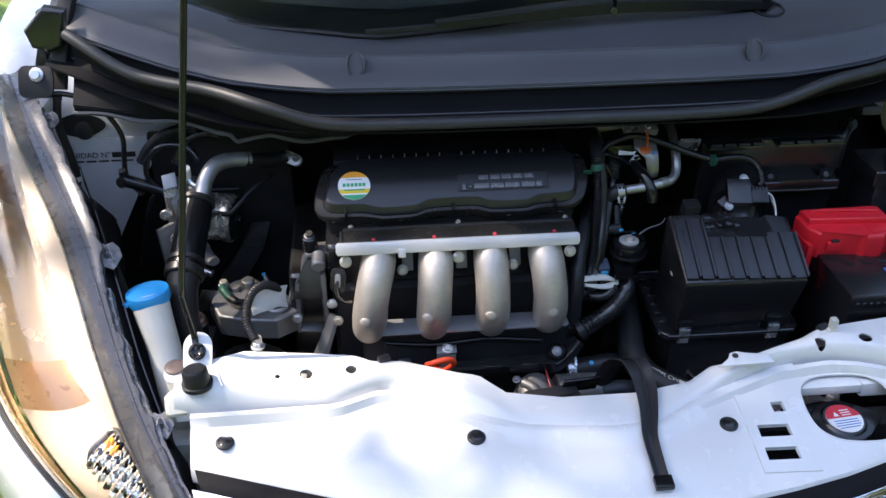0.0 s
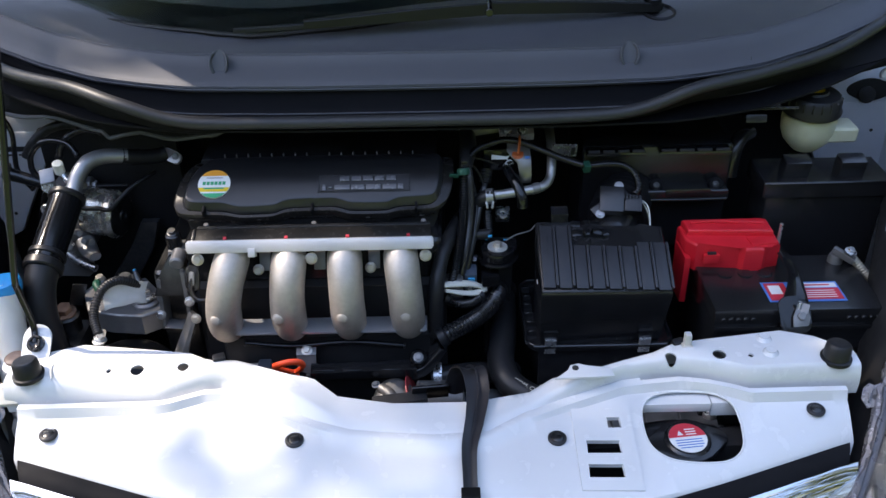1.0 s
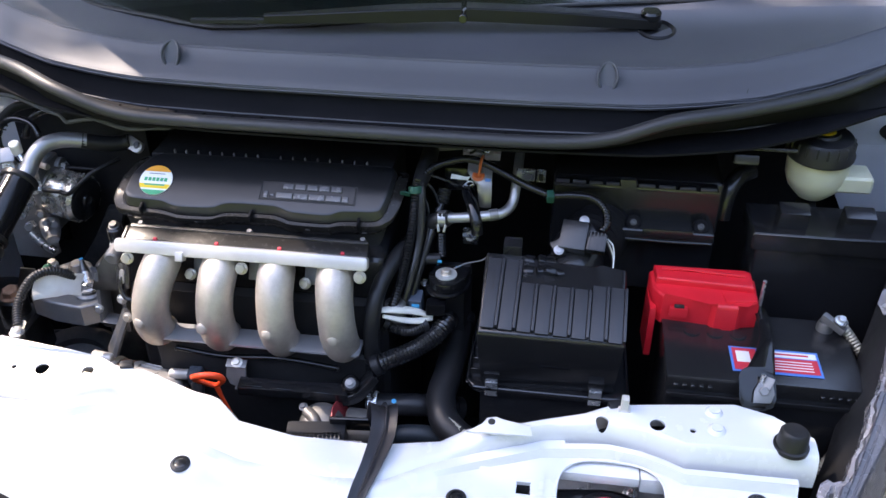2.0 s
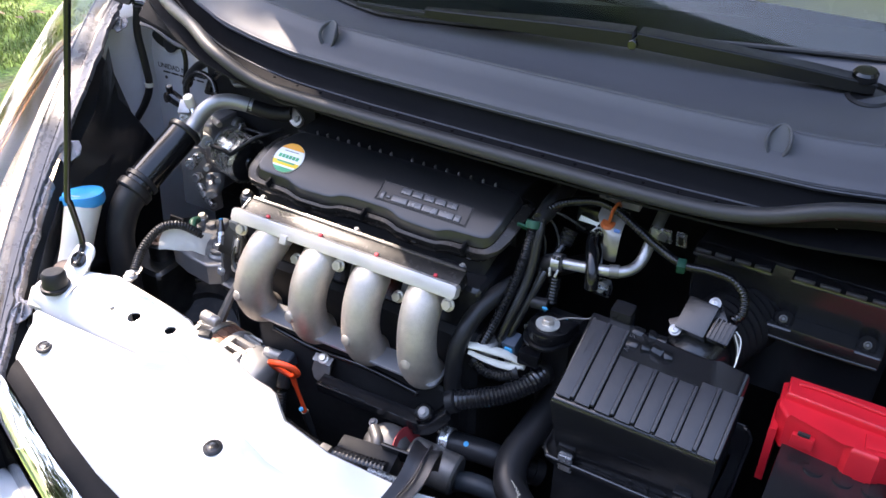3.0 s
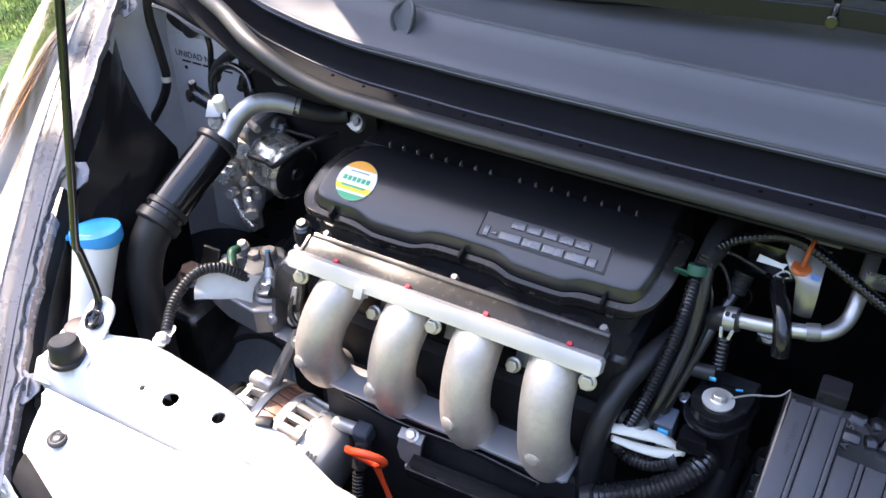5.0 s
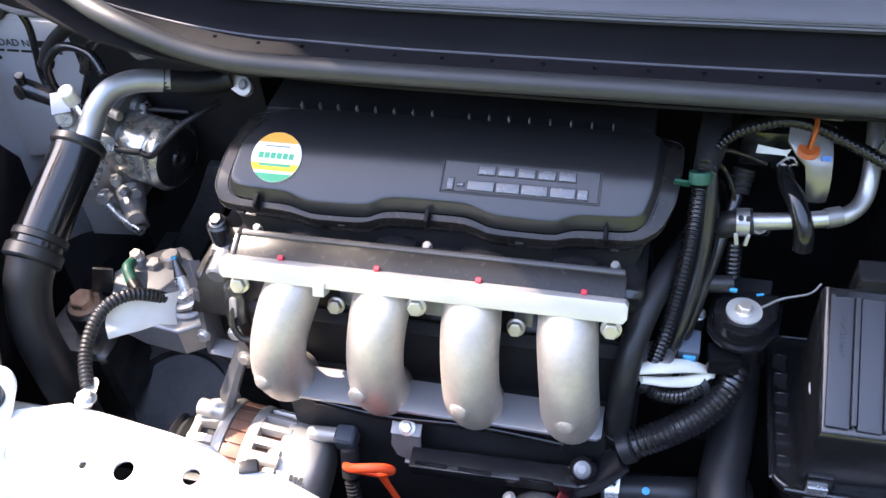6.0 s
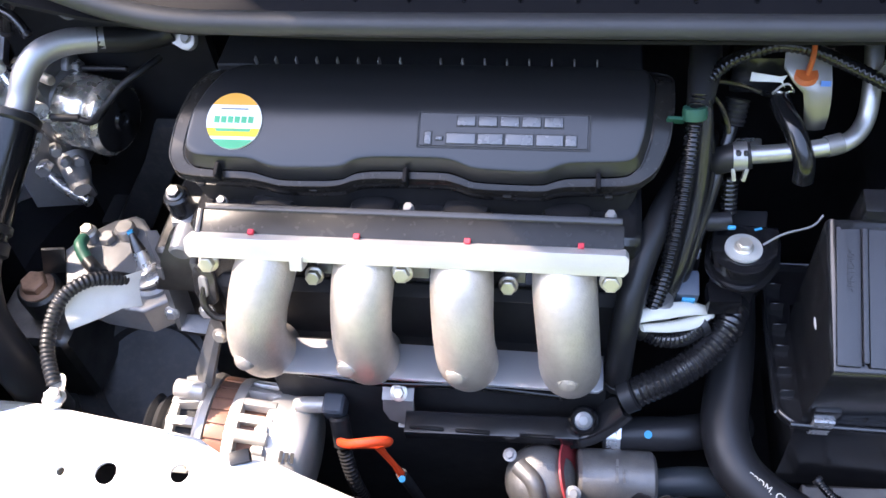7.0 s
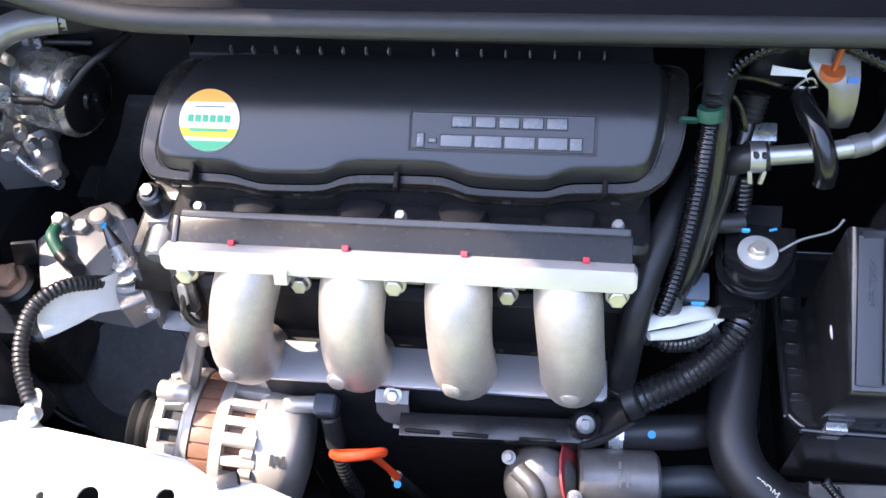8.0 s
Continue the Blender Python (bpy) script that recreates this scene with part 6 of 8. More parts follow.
part("pipe", tube([(0.088, 0.309, 0.893), (0.110, 0.310, 0.895), (0.139, 0.313, 0.898), (0.160, 0.319, 0.900), (0.1725, 0.333, 0.907), (0.176, 0.352, 0.925), (0.177, 0.385, 0.947), (0.177, 0.45, 0.96)], 0.0068, 16, 8), PIPE, hp)
part("pipe_clip", tube([(0.145, 0.3145, 0.8985), (0.156, 0.3175, 0.8998)], 0.0080, 14, 3), CASTG, hp)
part("stub_hose", tube([(0.092, 0.309, 0.8935), (0.078, 0.309, 0.890), (0.066, 0.315, 0.878), (0.06, 0.335, 0.85)], 0.0105, 14, 6), RUBBER, hp)
part("hose_clamp", lathe([(0.0112, -0.005), (0.0112, 0.005), (0.0104, 0.005), (0.0104, -0.005)], axis_matrix((0.084, 0.309, 0.8918), (1, 0, 0.1)), 22), PIPE, hp, "silver slotted spring clamp")
for k in (-1, 1):
    part("clamp_slot", box((0.0035, 0.010, 0.004), pose(0.084 + 0.0028 * k, 0.3035, 0.9008, -35), 0.0008, 1), INK, hp)
for k in (-1, 1):
    part("clamp_ear", box((0.003, 0.004, 0.010), pose(0.084 + 0.004 * k, 0.2975, 0.884, -25, 12 * k), 0.0008), PIPE, hp)
part("cross_hose", tube([(0.112, 0.346, 0.916), (0.115, 0.334, 0.914), (0.122, 0.318, 0.908), (0.129, 0.303, 0.894), (0.131, 0.300, 0.878)], 0.0080, 16, 8), GLOSSY, hp, "black rubber hose over the pipe")
part("wire_clip", tube([(0.106, 0.347, 0.921), (0.110, 0.344, 0.925), (0.114, 0.346, 0.922), (0.118, 0.344, 0.926), (0.121, 0.347, 0.923), (0.117, 0.349, 0.928), (0.112, 0.349, 0.927), (0.106, 0.347, 0.921)], 0.0009, 6, 6), STEEL, hp)
part("thin_pipe", tube([(0.105, 0.262, 0.846), (0.120, 0.270, 0.850), (0.140, 0.276, 0.853), (0.148, 0.283, 0.858)], 0.0010, 8, 6), CASTG, hp)

vb = thing("valve_bracket", (0.148, 0.38, 0.86), "silver bent plate bracket carrying a small valve", "bracket")
bent = [(0.1285, 0.362, 0.952, 0.017), (0.1275, 0.352, 0.943, 0.0165), (0.1310, 0.343, 0.937, 0.0135), (0.1350, 0.338, 0.931, 0.0098), (0.1362, 0.334, 0.922, 0.0092), (0.1370, 0.331, 0.912, 0.0085), (0.1376, 0.331, 0.903, 0.0076)]
part("bent_plate", sheet([[(x + w * k, y - 0.002 * (1 - k * k), z) for k in (-1, -0.5, 0, 0.5, 1)] for x, y, z, w in bent], 0.002), BRASSY, vb, "brushed silver bent plate")
part("top_bracket", box((0.050, 0.030, 0.012), pose(0.127, 0.388, 0.957, 15), 0.002), MACHINED, vb, "silver bracket plate")
bolt((0.112, 0.378, 0.962), (0, -0.6, 1), 0.0055, vb, STEEL)
bolt((0.135, 0.374, 0.962), (0, -0.6, 1), 0.0055, vb, STEEL)
part("arm", box((0.05, 0.012, 0.012), pose(0.088, 0.40, 0.955, 0, -8), 0.003), CASTG, vb)
part("black_body", box((0.045, 0.03, 0.035), pose(0.100, 0.385, 0.918), 0.006, 2), BLACK, vb)
part("white_tag", prism([(-0.012, -0.004), (0.010, -0.001), (0.014, -0.005), (0.011, 0.000), (0.014, 0.005), (0.008, 0.0025), (-0.012, 0.003)], pose(0.101, 0.352, 0.931, 50, 6, -6), 0.0012, 0.0003), PAPER, vb)
part("blue_mark", box((0.007, 0.004, 0.0006), pose(0.1395, 0.3395, 0.9372, 50), 0), LBLUE, vb)
br = thing("pipe_bracket", (0.195, 0.37, 0.90), "zinc stamped bracket with square holes", "bracket")
part("plate", box((0.024, 0.004, 0.022), pose(0.188, 0.350, 0.943, 25), 0.001), STEEL, br)
part("clip_frame", box((0.012, 0.004, 0.022), pose(0.208, 0.364, 0.935, 20), 0.001), STEEL, br)
part("clip_slot", box((0.006, 0.005, 0.014), pose(0.208, 0.3635, 0.935, 20), 0.0005, 1), INK, br)
idle = thing("pipe_union", (0.111, 0.40, 0.78), "square zinc union block with a round port", "union")
part("body", box((0.022, 0.016, 0.024), pose(0.111, 0.406, 0.806, 30), 0.003), STEEL, idle)
part("port", lathe([(0.007, 0), (0.007, 0.003), (0.004, 0.003), (0.004, 0.001), (0, 0.001)], axis_matrix((0.111, 0.398, 0.8105), (0, -0.85, 0.5)), 18), ZINC, idle)

# ---------------------------------------------------------------- air filter box
air = thing("air_filter_box", (0.235, 0.25, 0.62), "black air filter box with a ribbed lid and metal clips", "air filter")
part("tub", prism([(0.150, 0.192), (0.325, 0.192), (0.330, 0.30), (0.150, 0.31)], pose(0, 0, 0.60), 0.115, 0.004), BLACK, air)
base = part("base_flange", prism([(x + 0.236, y + 0.268) for x, y in rounded(0.208, 0.168, 0.022)], pose(0, 0, 0.708), 0.007, 0.002), BLACK, air, "black rim of the box")
part("base_lip", tube([(x + 0.236, y + 0.268, 0.7155) for x, y in rounded(0.206, 0.166, 0.022)] + [(0.236 + 0.103, 0.268 + 0.061, 0.7155)], 0.0032, 10, 2, cap=False), CORRUGATED, base)
for k in range(6):
    part("rim_rib", box((0.012, 0.002, 0.010), pose(0.142, 0.212 + 0.022 * k, 0.719), 0.0006, 1), SATIN, base)
for k in range(7):
    part("rim_rib", box((0.002, 0.010, 0.010), pose(0.180 + 0.02 * k, 0.196, 0.719), 0.0006, 1), SATIN, base)
# lid: sloping top
LS = 0.46
lz = lambda x, y: 0.826 + LS * (y - 0.170) - 0.05 * (x - 0.147)
ring0 = [(0.146, 0.166), (0.325, 0.172), (0.326, 0.268), (0.300, 0.272), (0.290, 0.268), (0.200, 0.268), (0.192, 0.272), (0.146, 0.270)]
bm = bmesh.new()
lo = [bm.verts.new((x + (0.006 if x < 0.24 else -0.004), y + (0.026 if y < 0.2 else 0.02), 0.715)) for x, y in ring0]
mi = [bm.verts.new((x, y, lz(x, y) - 0.0075)) for x, y in ring0]
turn = lambda g, d: [bm.verts.new((x + (g if x < 0.24 else -g), y + (g if y < 0.2 else -0.7 * g), lz(x, y) - d)) for x, y in ring0]
lidm = part("lid", stack([lo, mi, turn(0.0012, 0.0030), turn(0.0032, 0.0010), turn(0.0060, 0.0), turn(0.0085, 0.0)], bm), BLACK, air, "black lid with raised ribs")
ts = math.degrees(math.atan(LS))
for k in range(8):
    x = 0.1585 + 0.0222 * k
    y0, y1 = 0.1705, (0.262 if k < 2 else 0.233 if k < 6 else 0.240)
    L = math.hypot(y1 - y0, LS * (y1 - y0))
    part("rib_panel", box((0.0166, L, 0.0036), pose(x, (y0 + y1) / 2, lz(x, (y0 + y1) / 2) + 0.0008, ts, 2.9), 0.0008, 2), AIRLID, lidm)
    part("rib", box((0.0038, L * 0.97, 0.0060), pose(x + 0.0107, (y0 + y1) / 2, lz(x + 0.0107, (y0 + y1) / 2) + 0.0026, ts, 2.9), 0.0014, 2), AIRLID, lidm)
for x in (0.165, 0.298):
    c = part("lid_clip", box((0.016, 0.004, 0.026), pose(x, 0.1845, 0.716, 8), 0.0012), STEEL, air, "bent zinc clip")
    part("clip_seat", box((0.020, 0.008, 0.016), pose(x, 0.1875, 0.735, 8), 0.002), SATIN, c)
words("lettering", ">PP-TD40<", 0.0068, pose(0.1605, 0.232, lz(0.1605, 0.232) + 0.0032, ts, 2.9) @ pose(0, 0, 0, 0, 0, 90), SEAL, lidm)
words("lettering", "ACC54", 0.0085, pose(0.1990, 0.2500, lz(0.199, 0.25) + 0.0034, ts, 2.9) @ pose(0, 0, 0, 0, 0, 90), SEAL, lidm)
part("front_mark", box((0.035, 0.0012, 0.002), pose(0.245, 0.1735, 0.770, 8), 0), GLOSSY, lidm)
part("white_scuff", lathe([(0.004, 0), (0.003, 0.0006), (0, 0.0006)], axis_matrix((0.1478, 0.225, 0.80), (-1, 0, 0.1)) @ Matrix.Diagonal((1.6, 0.7, 1, 1)), 12), PAPER, lidm)
# sensor seat, sensor and bellows
part("seat_post", box((0.024, 0.020, 0.040), pose(0.180, 0.276, 0.868, 10), 0.003), BLACK, lidm)
seat = part("sensor_seat", tube([(0.245, 0.255, 0.812), (0.255, 0.285, 0.835), (0.270, 0.32, 0.845), (0.285, 0.36, 0.850), (0.30, 0.43, 0.85)], [0.034, 0.036, 0.036, 0.036, 0.036], 26, 8), BLACK, air, "black air duct behind the sensor")
part("bellows", tube([(0.268, 0.312, 0.848), (0.282, 0.345, 0.852), (0.298, 0.385, 0.855)], 0.042, 26, 8, ribs=0.010, depth=0.08), WALLB, air, "black ribbed bellows")
for k in range(7):
    part("lid_lug", box((0.013 - 0.003 * (k % 2), 0.011, 0.014 + 0.004 * (k % 3)), pose(0.202 + 0.013 * (k % 4), 0.252 + 0.016 * (k // 4), 0.858 + 0.004 * (k // 4), 25, 8 * (k % 3), 20 * (k % 2)), 0.0025, 2), GLOSSY, lidm)
sn = thing("air_flow_sensor", (0.255, 0.293, 0.86), "black air flow sensor with two zinc screws", "sensor")
SMX = pose(0.256, 0.293, 0.889, 34, 0, -8)
part("body", box((0.034, 0.040, 0.016), SMX, 0.003), SATIN, sn)
part("base", box((0.060, 0.022, 0.006), SMX @ pose(0, 0, -0.009, 0, 0, 40), 0.002), BLACK, sn)
part("socket", box((0.024, 0.026, 0.013), SMX @ pose(0.030, -0.004, -0.001), 0.002), GLOSSY, sn)
for k in range(5):
    part("socket_rib", box((0.0012, 0.024, 0.002), SMX @ pose(0.021 + 0.0045 * k, -0.004, 0.006), 0), BLACK, sn)
for x, y, z in ((0.238, 0.277, 0.877), (0.268, 0.309, 0.904)):
    part("screw", lathe([(0.0075, -0.001), (0.0075, 0.0015), (0.005, 0.0015), (0.005, 0.004), (0.002, 0.0045), (0, 0.0035)], axis_matrix((x, y, z), (0, -0.55, 0.83)) @ Matrix.Diagonal((0.86, 0.86, 1, 1)), 18), PIPE, sn, "zinc screw")
for k in range(4):
    part("wire", tube([(0.298, 0.292 - 0.003 * k, 0.890), (0.306, 0.285 - 0.003 * k, 0.884 - 0.004 * k), (0.308, 0.270 - 0.003 * k, 0.868 - 0.005 * k), (0.305, 0.255, 0.845)], 0.0008, 6, 5), (PAPER, INK, CREAM, INK)[k], sn)

# resonator / dark box with slotted ledges behind
rs = thing("resonator_box", (0.335, 0.40, 0.75), "black plastic resonator box with notched ledges", "resonator")
part("body", block(0.224, 0.446, 0.372, 0.50, 0.76, 0.936, 0.008, 3), BLACK, rs)
shelf = part("shelf", block(0.318, 0.440, 0.344, 0.374, 0.858, 0.875, 0.004, 3), BLACK, rs)
part("shelf_bead", tube([(0.322, 0.345, 0.860), (0.38, 0.3435, 0.860), (0.437, 0.345, 0.860)], 0.0028, 10, 4), GLOSSY, shelf)
part("shelf_recess", block(0.346, 0.412, 0.3425, 0.350, 0.866, 0.878, 0.002), SATIN, shelf)
for x0, x1 in ((0.226, 0.312), (0.332, 0.436)):
    ledge = part("ledge", block(x0, x1, 0.349, 0.374, 0.930, 0.936, 0.002), SATIN, rs)
    for k in range(4):
        w = (x1 - x0) / 4
        part("tooth", box((w * 0.80, 0.005, 0.0045), pose(x0 + w * (k + 0.5), 0.3515, 0.9375), 0.0012, 1), SEAL, ledge)
for x in (0.3346, 0.4225):
    part("screw_boss", lathe([(0.0105, -0.012), (0.0105, 0.0), (0.0085, 0.002), (0.0060, 0.002), (0.0056, -0.001), (0, -0.001)], axis_matrix((x, 0.358, 0.878), (0, -0.8, 0.6)), 20), WALLB, rs)
    part("screw", lathe([(0.0046, -0.002), (0.0046, 0.0015), (0.0030, 0.0020), (0.0018, 0.0008), (0, 0.0008)], axis_matrix((x, 0.358, 0.878), (0, -0.8, 0.6)), 8), DARKCAST, rs)
part("corner_elbow", tube([(0.455, 0.40, 0.87), (0.458, 0.405, 0.905), (0.470, 0.42, 0.922), (0.49, 0.44, 0.922)], 0.012, 12, 6), BLACK, rs)
bkt = thing("cowl_brace", (0.38, 0.37, 1.0), "dark painted brace under the cowl", "brace")
part("flange", box((0.24, 0.03, 0.004), pose(0.40, 0.365, 0.995, -20), 0.001), SATIN, bkt)
part("tab", box((0.03, 0.02, 0.012), pose(0.46, 0.352, 0.985, -20), 0.003), SATIN, bkt)

# ---------------------------------------------------------------- battery
bat = thing("battery", (0.485, 0.20, 0.60), "black car battery with a red and blue warning label", "battery")
part("case", block(0.376, 0.598, 0.140, 0.268, 0.600, 0.785, 0.004, 2), BLACK, bat)
part("top", block(0.374, 0.600, 0.138, 0.270, 0.780, 0.806, 0.004, 2), SATIN, bat)
for k in (0, 1, 2, 3, 4, 17, 18, 19, 20, 21):
    part("front_tooth", box((0.0055, 0.003, 0.005), pose(0.386 + 0.0098 * k, 0.137, 0.792), 0.0008, 1), BLACK, bat)
part("ledge", block(0.376, 0.598, 0.1345, 0.1385, 0.775, 0.781, 0.001), SATIN, bat)
LBL = lambda x, y: pose(x, y, 0.8068)
label = part("warning_label", box((0.104, 0.046, 0.0006), LBL(0.503, 0.178), 0.0002, 1), LBLUE, bat, "blue-edged label with red fields")
part("red_field", box((0.028, 0.040, 0.0004), LBL(0.468, 0.178) @ pose(0, 0, 0.0006), 0), REDMARK, label)
part("white_field", box((0.016, 0.020, 0.0004), LBL(0.466, 0.182) @ pose(0, 0, 0.0010), 0), PAPER, label)
part("red_field", box((0.064, 0.026, 0.0004), LBL(0.520, 0.172) @ pose(0, 0, 0.0006), 0), REDMARK, label)
part("white_field", box((0.064, 0.010, 0.0004), LBL(0.520, 0.192) @ pose(0, 0, 0.0006), 0), PAPER, label)
for k in range(4):
    part("text_bar", box((0.050, 0.0014, 0.0003), LBL(0.520, 0.164 + 0.005 * k) @ pose(0, 0, 0.0009), 0), PAPER, label)
part("text_bar", box((0.046, 0.003, 0.0003), LBL(0.520, 0.192) @ pose(0, 0, 0.0009), 0), REDMARK, label)
for k in range(3):
    part("filler_plug", lathe([(0.010, 0), (0.010, 0.0015), (0.008, 0.002), (0, 0.002)], pose(0.41 + 0.028 * k, 0.225, 0.806), 20), BLACK, bat)
clampb = thing("battery_clamp", (0.48, 0.14, 0.80), "black bent steel battery hold-down with a bolt", "bracket")
part("plate", prism(rounded(0.042, 0.050, 0.013), pose(0.476, 0.132, 0.802, 48, 0, 6), 0.003, 0.001), GLOSSY, clampb, "black pressed plate")
part("strap", tube([(0.480, 0.146, 0.816), (0.486, 0.168, 0.824), (0.492, 0.200, 0.828), (0.493, 0.240, 0.828), (0.494, 0.272, 0.818)], [0.016, 0.011, 0.008, 0.008, 0.008], 12, 8, flat=0.25), GLOSSY, clampb)
part("zinc_tab", prism([(-0.012, -0.014), (0.008, -0.014), (0.013, -0.004), (0.011, 0.012), (-0.004, 0.010), (-0.010, 0.000)], pose(0.481, 0.1285, 0.8025, 48, 0, 6) @ pose(0, 0, 0.0032), 0.002, 0.0006), CASTG, clampb, "dull zinc tab")
bolt((0.482, 0.1255, 0.8045), (0, -0.75, 0.66), 0.0056, clampb, CASTG, 1.4, 0.8)
part("wing", box((0.010, 0.014, 0.003), pose(0.487, 0.130, 0.813, 48, 0, -30), 0.001), CASTG, clampb)
part("rod", rod((0.480, 0.128, 0.70), (0.480, 0.133, 0.822), 0.003, 10), STEEL, clampb)
part("back_rod", rod((0.496, 0.272, 0.70), (0.496, 0.272, 0.858), 0.0026, 10), STEEL, clampb)
# red terminal cover
rc = thing("terminal_cover", (0.425, 0.27, 0.80), "bright red plastic battery terminal cover", "terminal cover")
part("shell", prism([(0.357, 0.300), (0.360, 0.262), (0.372, 0.246), (0.430, 0.240), (0.436, 0.232), (0.462, 0.232), (0.470, 0.240), (0.488, 0.244), (0.490, 0.296), (0.470, 0.306), (0.365, 0.306)], pose(0, 0, 0.800), 0.042, 0.005, 3), RED, rc)
part("raised_back", prism([(0.362, 0.302), (0.364, 0.272), (0.484, 0.266), (0.484, 0.300), (0.476, 0.304)], pose(0, 0, 0.838), 0.013, 0.004, 3), RED, rc)
part("side_step", prism([(0.445, 0.262), (0.447, 0.240), (0.486, 0.246), (0.486, 0.262)], pose(0, 0, 0.838), 0.006, 0.002, 2), RED, rc)
part("drop_leg", prism([(0.356, 0.295), (0.358, 0.246), (0.366, 0.246), (0.366, 0.295)], pose(0, 0, 0.745), 0.075, 0.002), RED, rc)
part("latch", box((0.022, 0.006, 0.014), pose(0.392, 0.240, 0.823), 0.0015), RED, rc)
part("latch_slot", box((0.012, 0.004, 0.003), pose(0.392, 0.2395, 0.832), 0), INK, rc)
part("ridge", tube([(0.372, 0.290, 0.852), (0.40, 0.291, 0.853), (0.475, 0.286, 0.852)], 0.002, 8, 4), RED, rc)
# negative terminal and its braided lead
neg = thing("battery_lead", (0.62, 0.18, 0.62), "braided earth lead clamped to the battery post", "cable")
part("post_clamp", lathe([(0.0105, 0), (0.0105, 0.006), (0.0085, 0.012), (0.0060, 0.013), (0.0060, 0.018), (0, 0.018)], pose(0.574, 0.252, 0.806), 20), CASTG, neg, "silver post clamp")
part("clamp_jaw", box((0.032, 0.009, 0.010), pose(0.580, 0.243, 0.822, 0, 15, -40), 0.002), CASTG, neg)
bolt((0.586, 0.238, 0.831), (0.2, -0.2, 1), 0.0055, neg, STEEL)
part("lead", tube([(0.584, 0.246, 0.826), (0.604, 0.235, 0.806), (0.620, 0.215, 0.785), (0.623, 0.190, 0.764), (0.611, 0.160, 0.742), (0.582, 0.125, 0.730), (0.560, 0.110, 0.700)], 0.0066, 14, 8, ribs=0.0043, depth=0.16), mat("tinned_braid", (0.42, 0.38, 0.30), 0.45, 0.7, grain=0.5, grain_scale=700, vary=0.3, vary_scale=60), neg, "tinned braided cable")

# fuse box
fb = thing("fuse_box", (0.575, 0.35, 0.70), "black lidded fuse box with two latch tabs", "fuse box")
part("case", block(0.490, 0.664, 0.330, 0.400, 0.70, 0.874, 0.005, 2), BLACK, fb)
part("lid", block(0.483, 0.670, 0.325, 0.405, 0.868, 0.895, 0.005, 3), BLACK, fb)
part("lid_edge", box((0.178, 0.003, 0.003), pose(0.577, 0.3245, 0.8935), 0.001, 1), SATIN, fb)
for x in (0.532, 0.612):
    part("latch_tab", box((0.038, 0.024, 0.030), pose(x, 0.350, 0.908, 12), 0.004, 2), SATIN, fb)
# brake fluid reservoir
bf = thing("brake_fluid_reservoir", (0.58, 0.41, 0.88), "translucent brake fluid reservoir with a black screw cap", "reservoir")
part("tank", lathe([(0.018, -0.004), (0.024, 0.002), (0.033, 0.012), (0.0385, 0.026), (0.0400, 0.044), (0.0390, 0.052), (0.034, 0.054)], pose(0.566, 0.413, 0.912), 36), MILKY, bf)
part("spout", box((0.058, 0.042, 0.024), pose(0.604, 0.407, 0.938), 0.008, 3), MILKY, bf)
cap = part("cap", lathe([(0.043, 0), (0.0435, 0.004), (0.0405, 0.010), (0.040, 0.022), (0.036, 0.027), (0.020, 0.029), (0.018, 0.032), (0, 0.032)], pose(0.563, 0.408, 0.972, 4), 40), RUBBER, bf, "ribbed black screw cap")
for k in range(20):
    a = 2 * math.pi * k / 20
    part("grip", box((0.003, 0.003, 0.014), pose(0.562 + 0.0405 * math.cos(a), 0.408 + 0.0405 * math.sin(a), 0.988), 0.0008, 1), RUBBER, cap)
part("symbol", lathe([(0.0115, 0), (0.0115, 0.0006), (0, 0.0006)], pose(0.562, 0.4055, 1.0040, 4) @ Matrix.Diagonal((1.25, 0.9, 1, 1)), 28), YELLOW, cap, "yellow warning print")
part("symbol_mark", box((0.009, 0.006, 0.0004), pose(0.562, 0.4055, 1.0050, 4), 0), INK, cap)
part("neck_hose", tube([(0.565, 0.42, 0.89), (0.565, 0.43, 0.86), (0.56, 0.45, 0.80)], 0.014, 12, 4), BLACK, bf)

# radiator cap in its opening
rcap = thing("radiator_filler", (0.311, -0.008, 0.60), "black radiator filler with a red and white warning label", "radiator filler")
RM = pose(0.311, -0.010, 0.716, 4, 0, 6) @ Matrix.Diagonal((1.10, 1.10, 1, 1))
part("wing_grip", prism([(-0.046, 0.003), (-0.043, 0.008), (-0.020, 0.026), (-0.008, 0.031), (0.008, 0.031), (0.020, 0.026), (0.043, 0.008), (0.046, 0.003), (0.046, -0.003), (0.043, -0.008), (0.020, -0.026), (0.008, -0.031), (-0.008, -0.031), (-0.020, -0.026), (-0.043, -0.008), (-0.046, -0.003)], RM @ pose(0, 0, -0.004), 0.010, 0.003), BLACK, rcap)
part("drum", lathe([(0.026, -0.03), (0.026, 0.006), (0.0235, 0.0085), (0, 0.0085)], RM, 32), SATIN, rcap)
face_l = part("label", lathe([(0.0212, 0.0086), (0.0212, 0.0092), (0, 0.0092)], RM, 36), PAPER, rcap, "round red and white label")
part("red_half", disc_band(0.0015, 0.03, 0.0211, RM, 0.0095), REDMARK, face_l)
part("triangle", prism([(-0.011, 0.004), (-0.004, 0.004), (-0.0075, 0.011)], RM @ pose(0, 0, 0.0096), 0.0003), PAPER, face_l)
for k in range(4):
    part("text_bar", box((0.030 - 0.005 * (k > 2), 0.0012, 0.0003), RM @ pose(0, -0.003 - 0.0036 * k, 0.0095), 0), LBLUE, face_l)
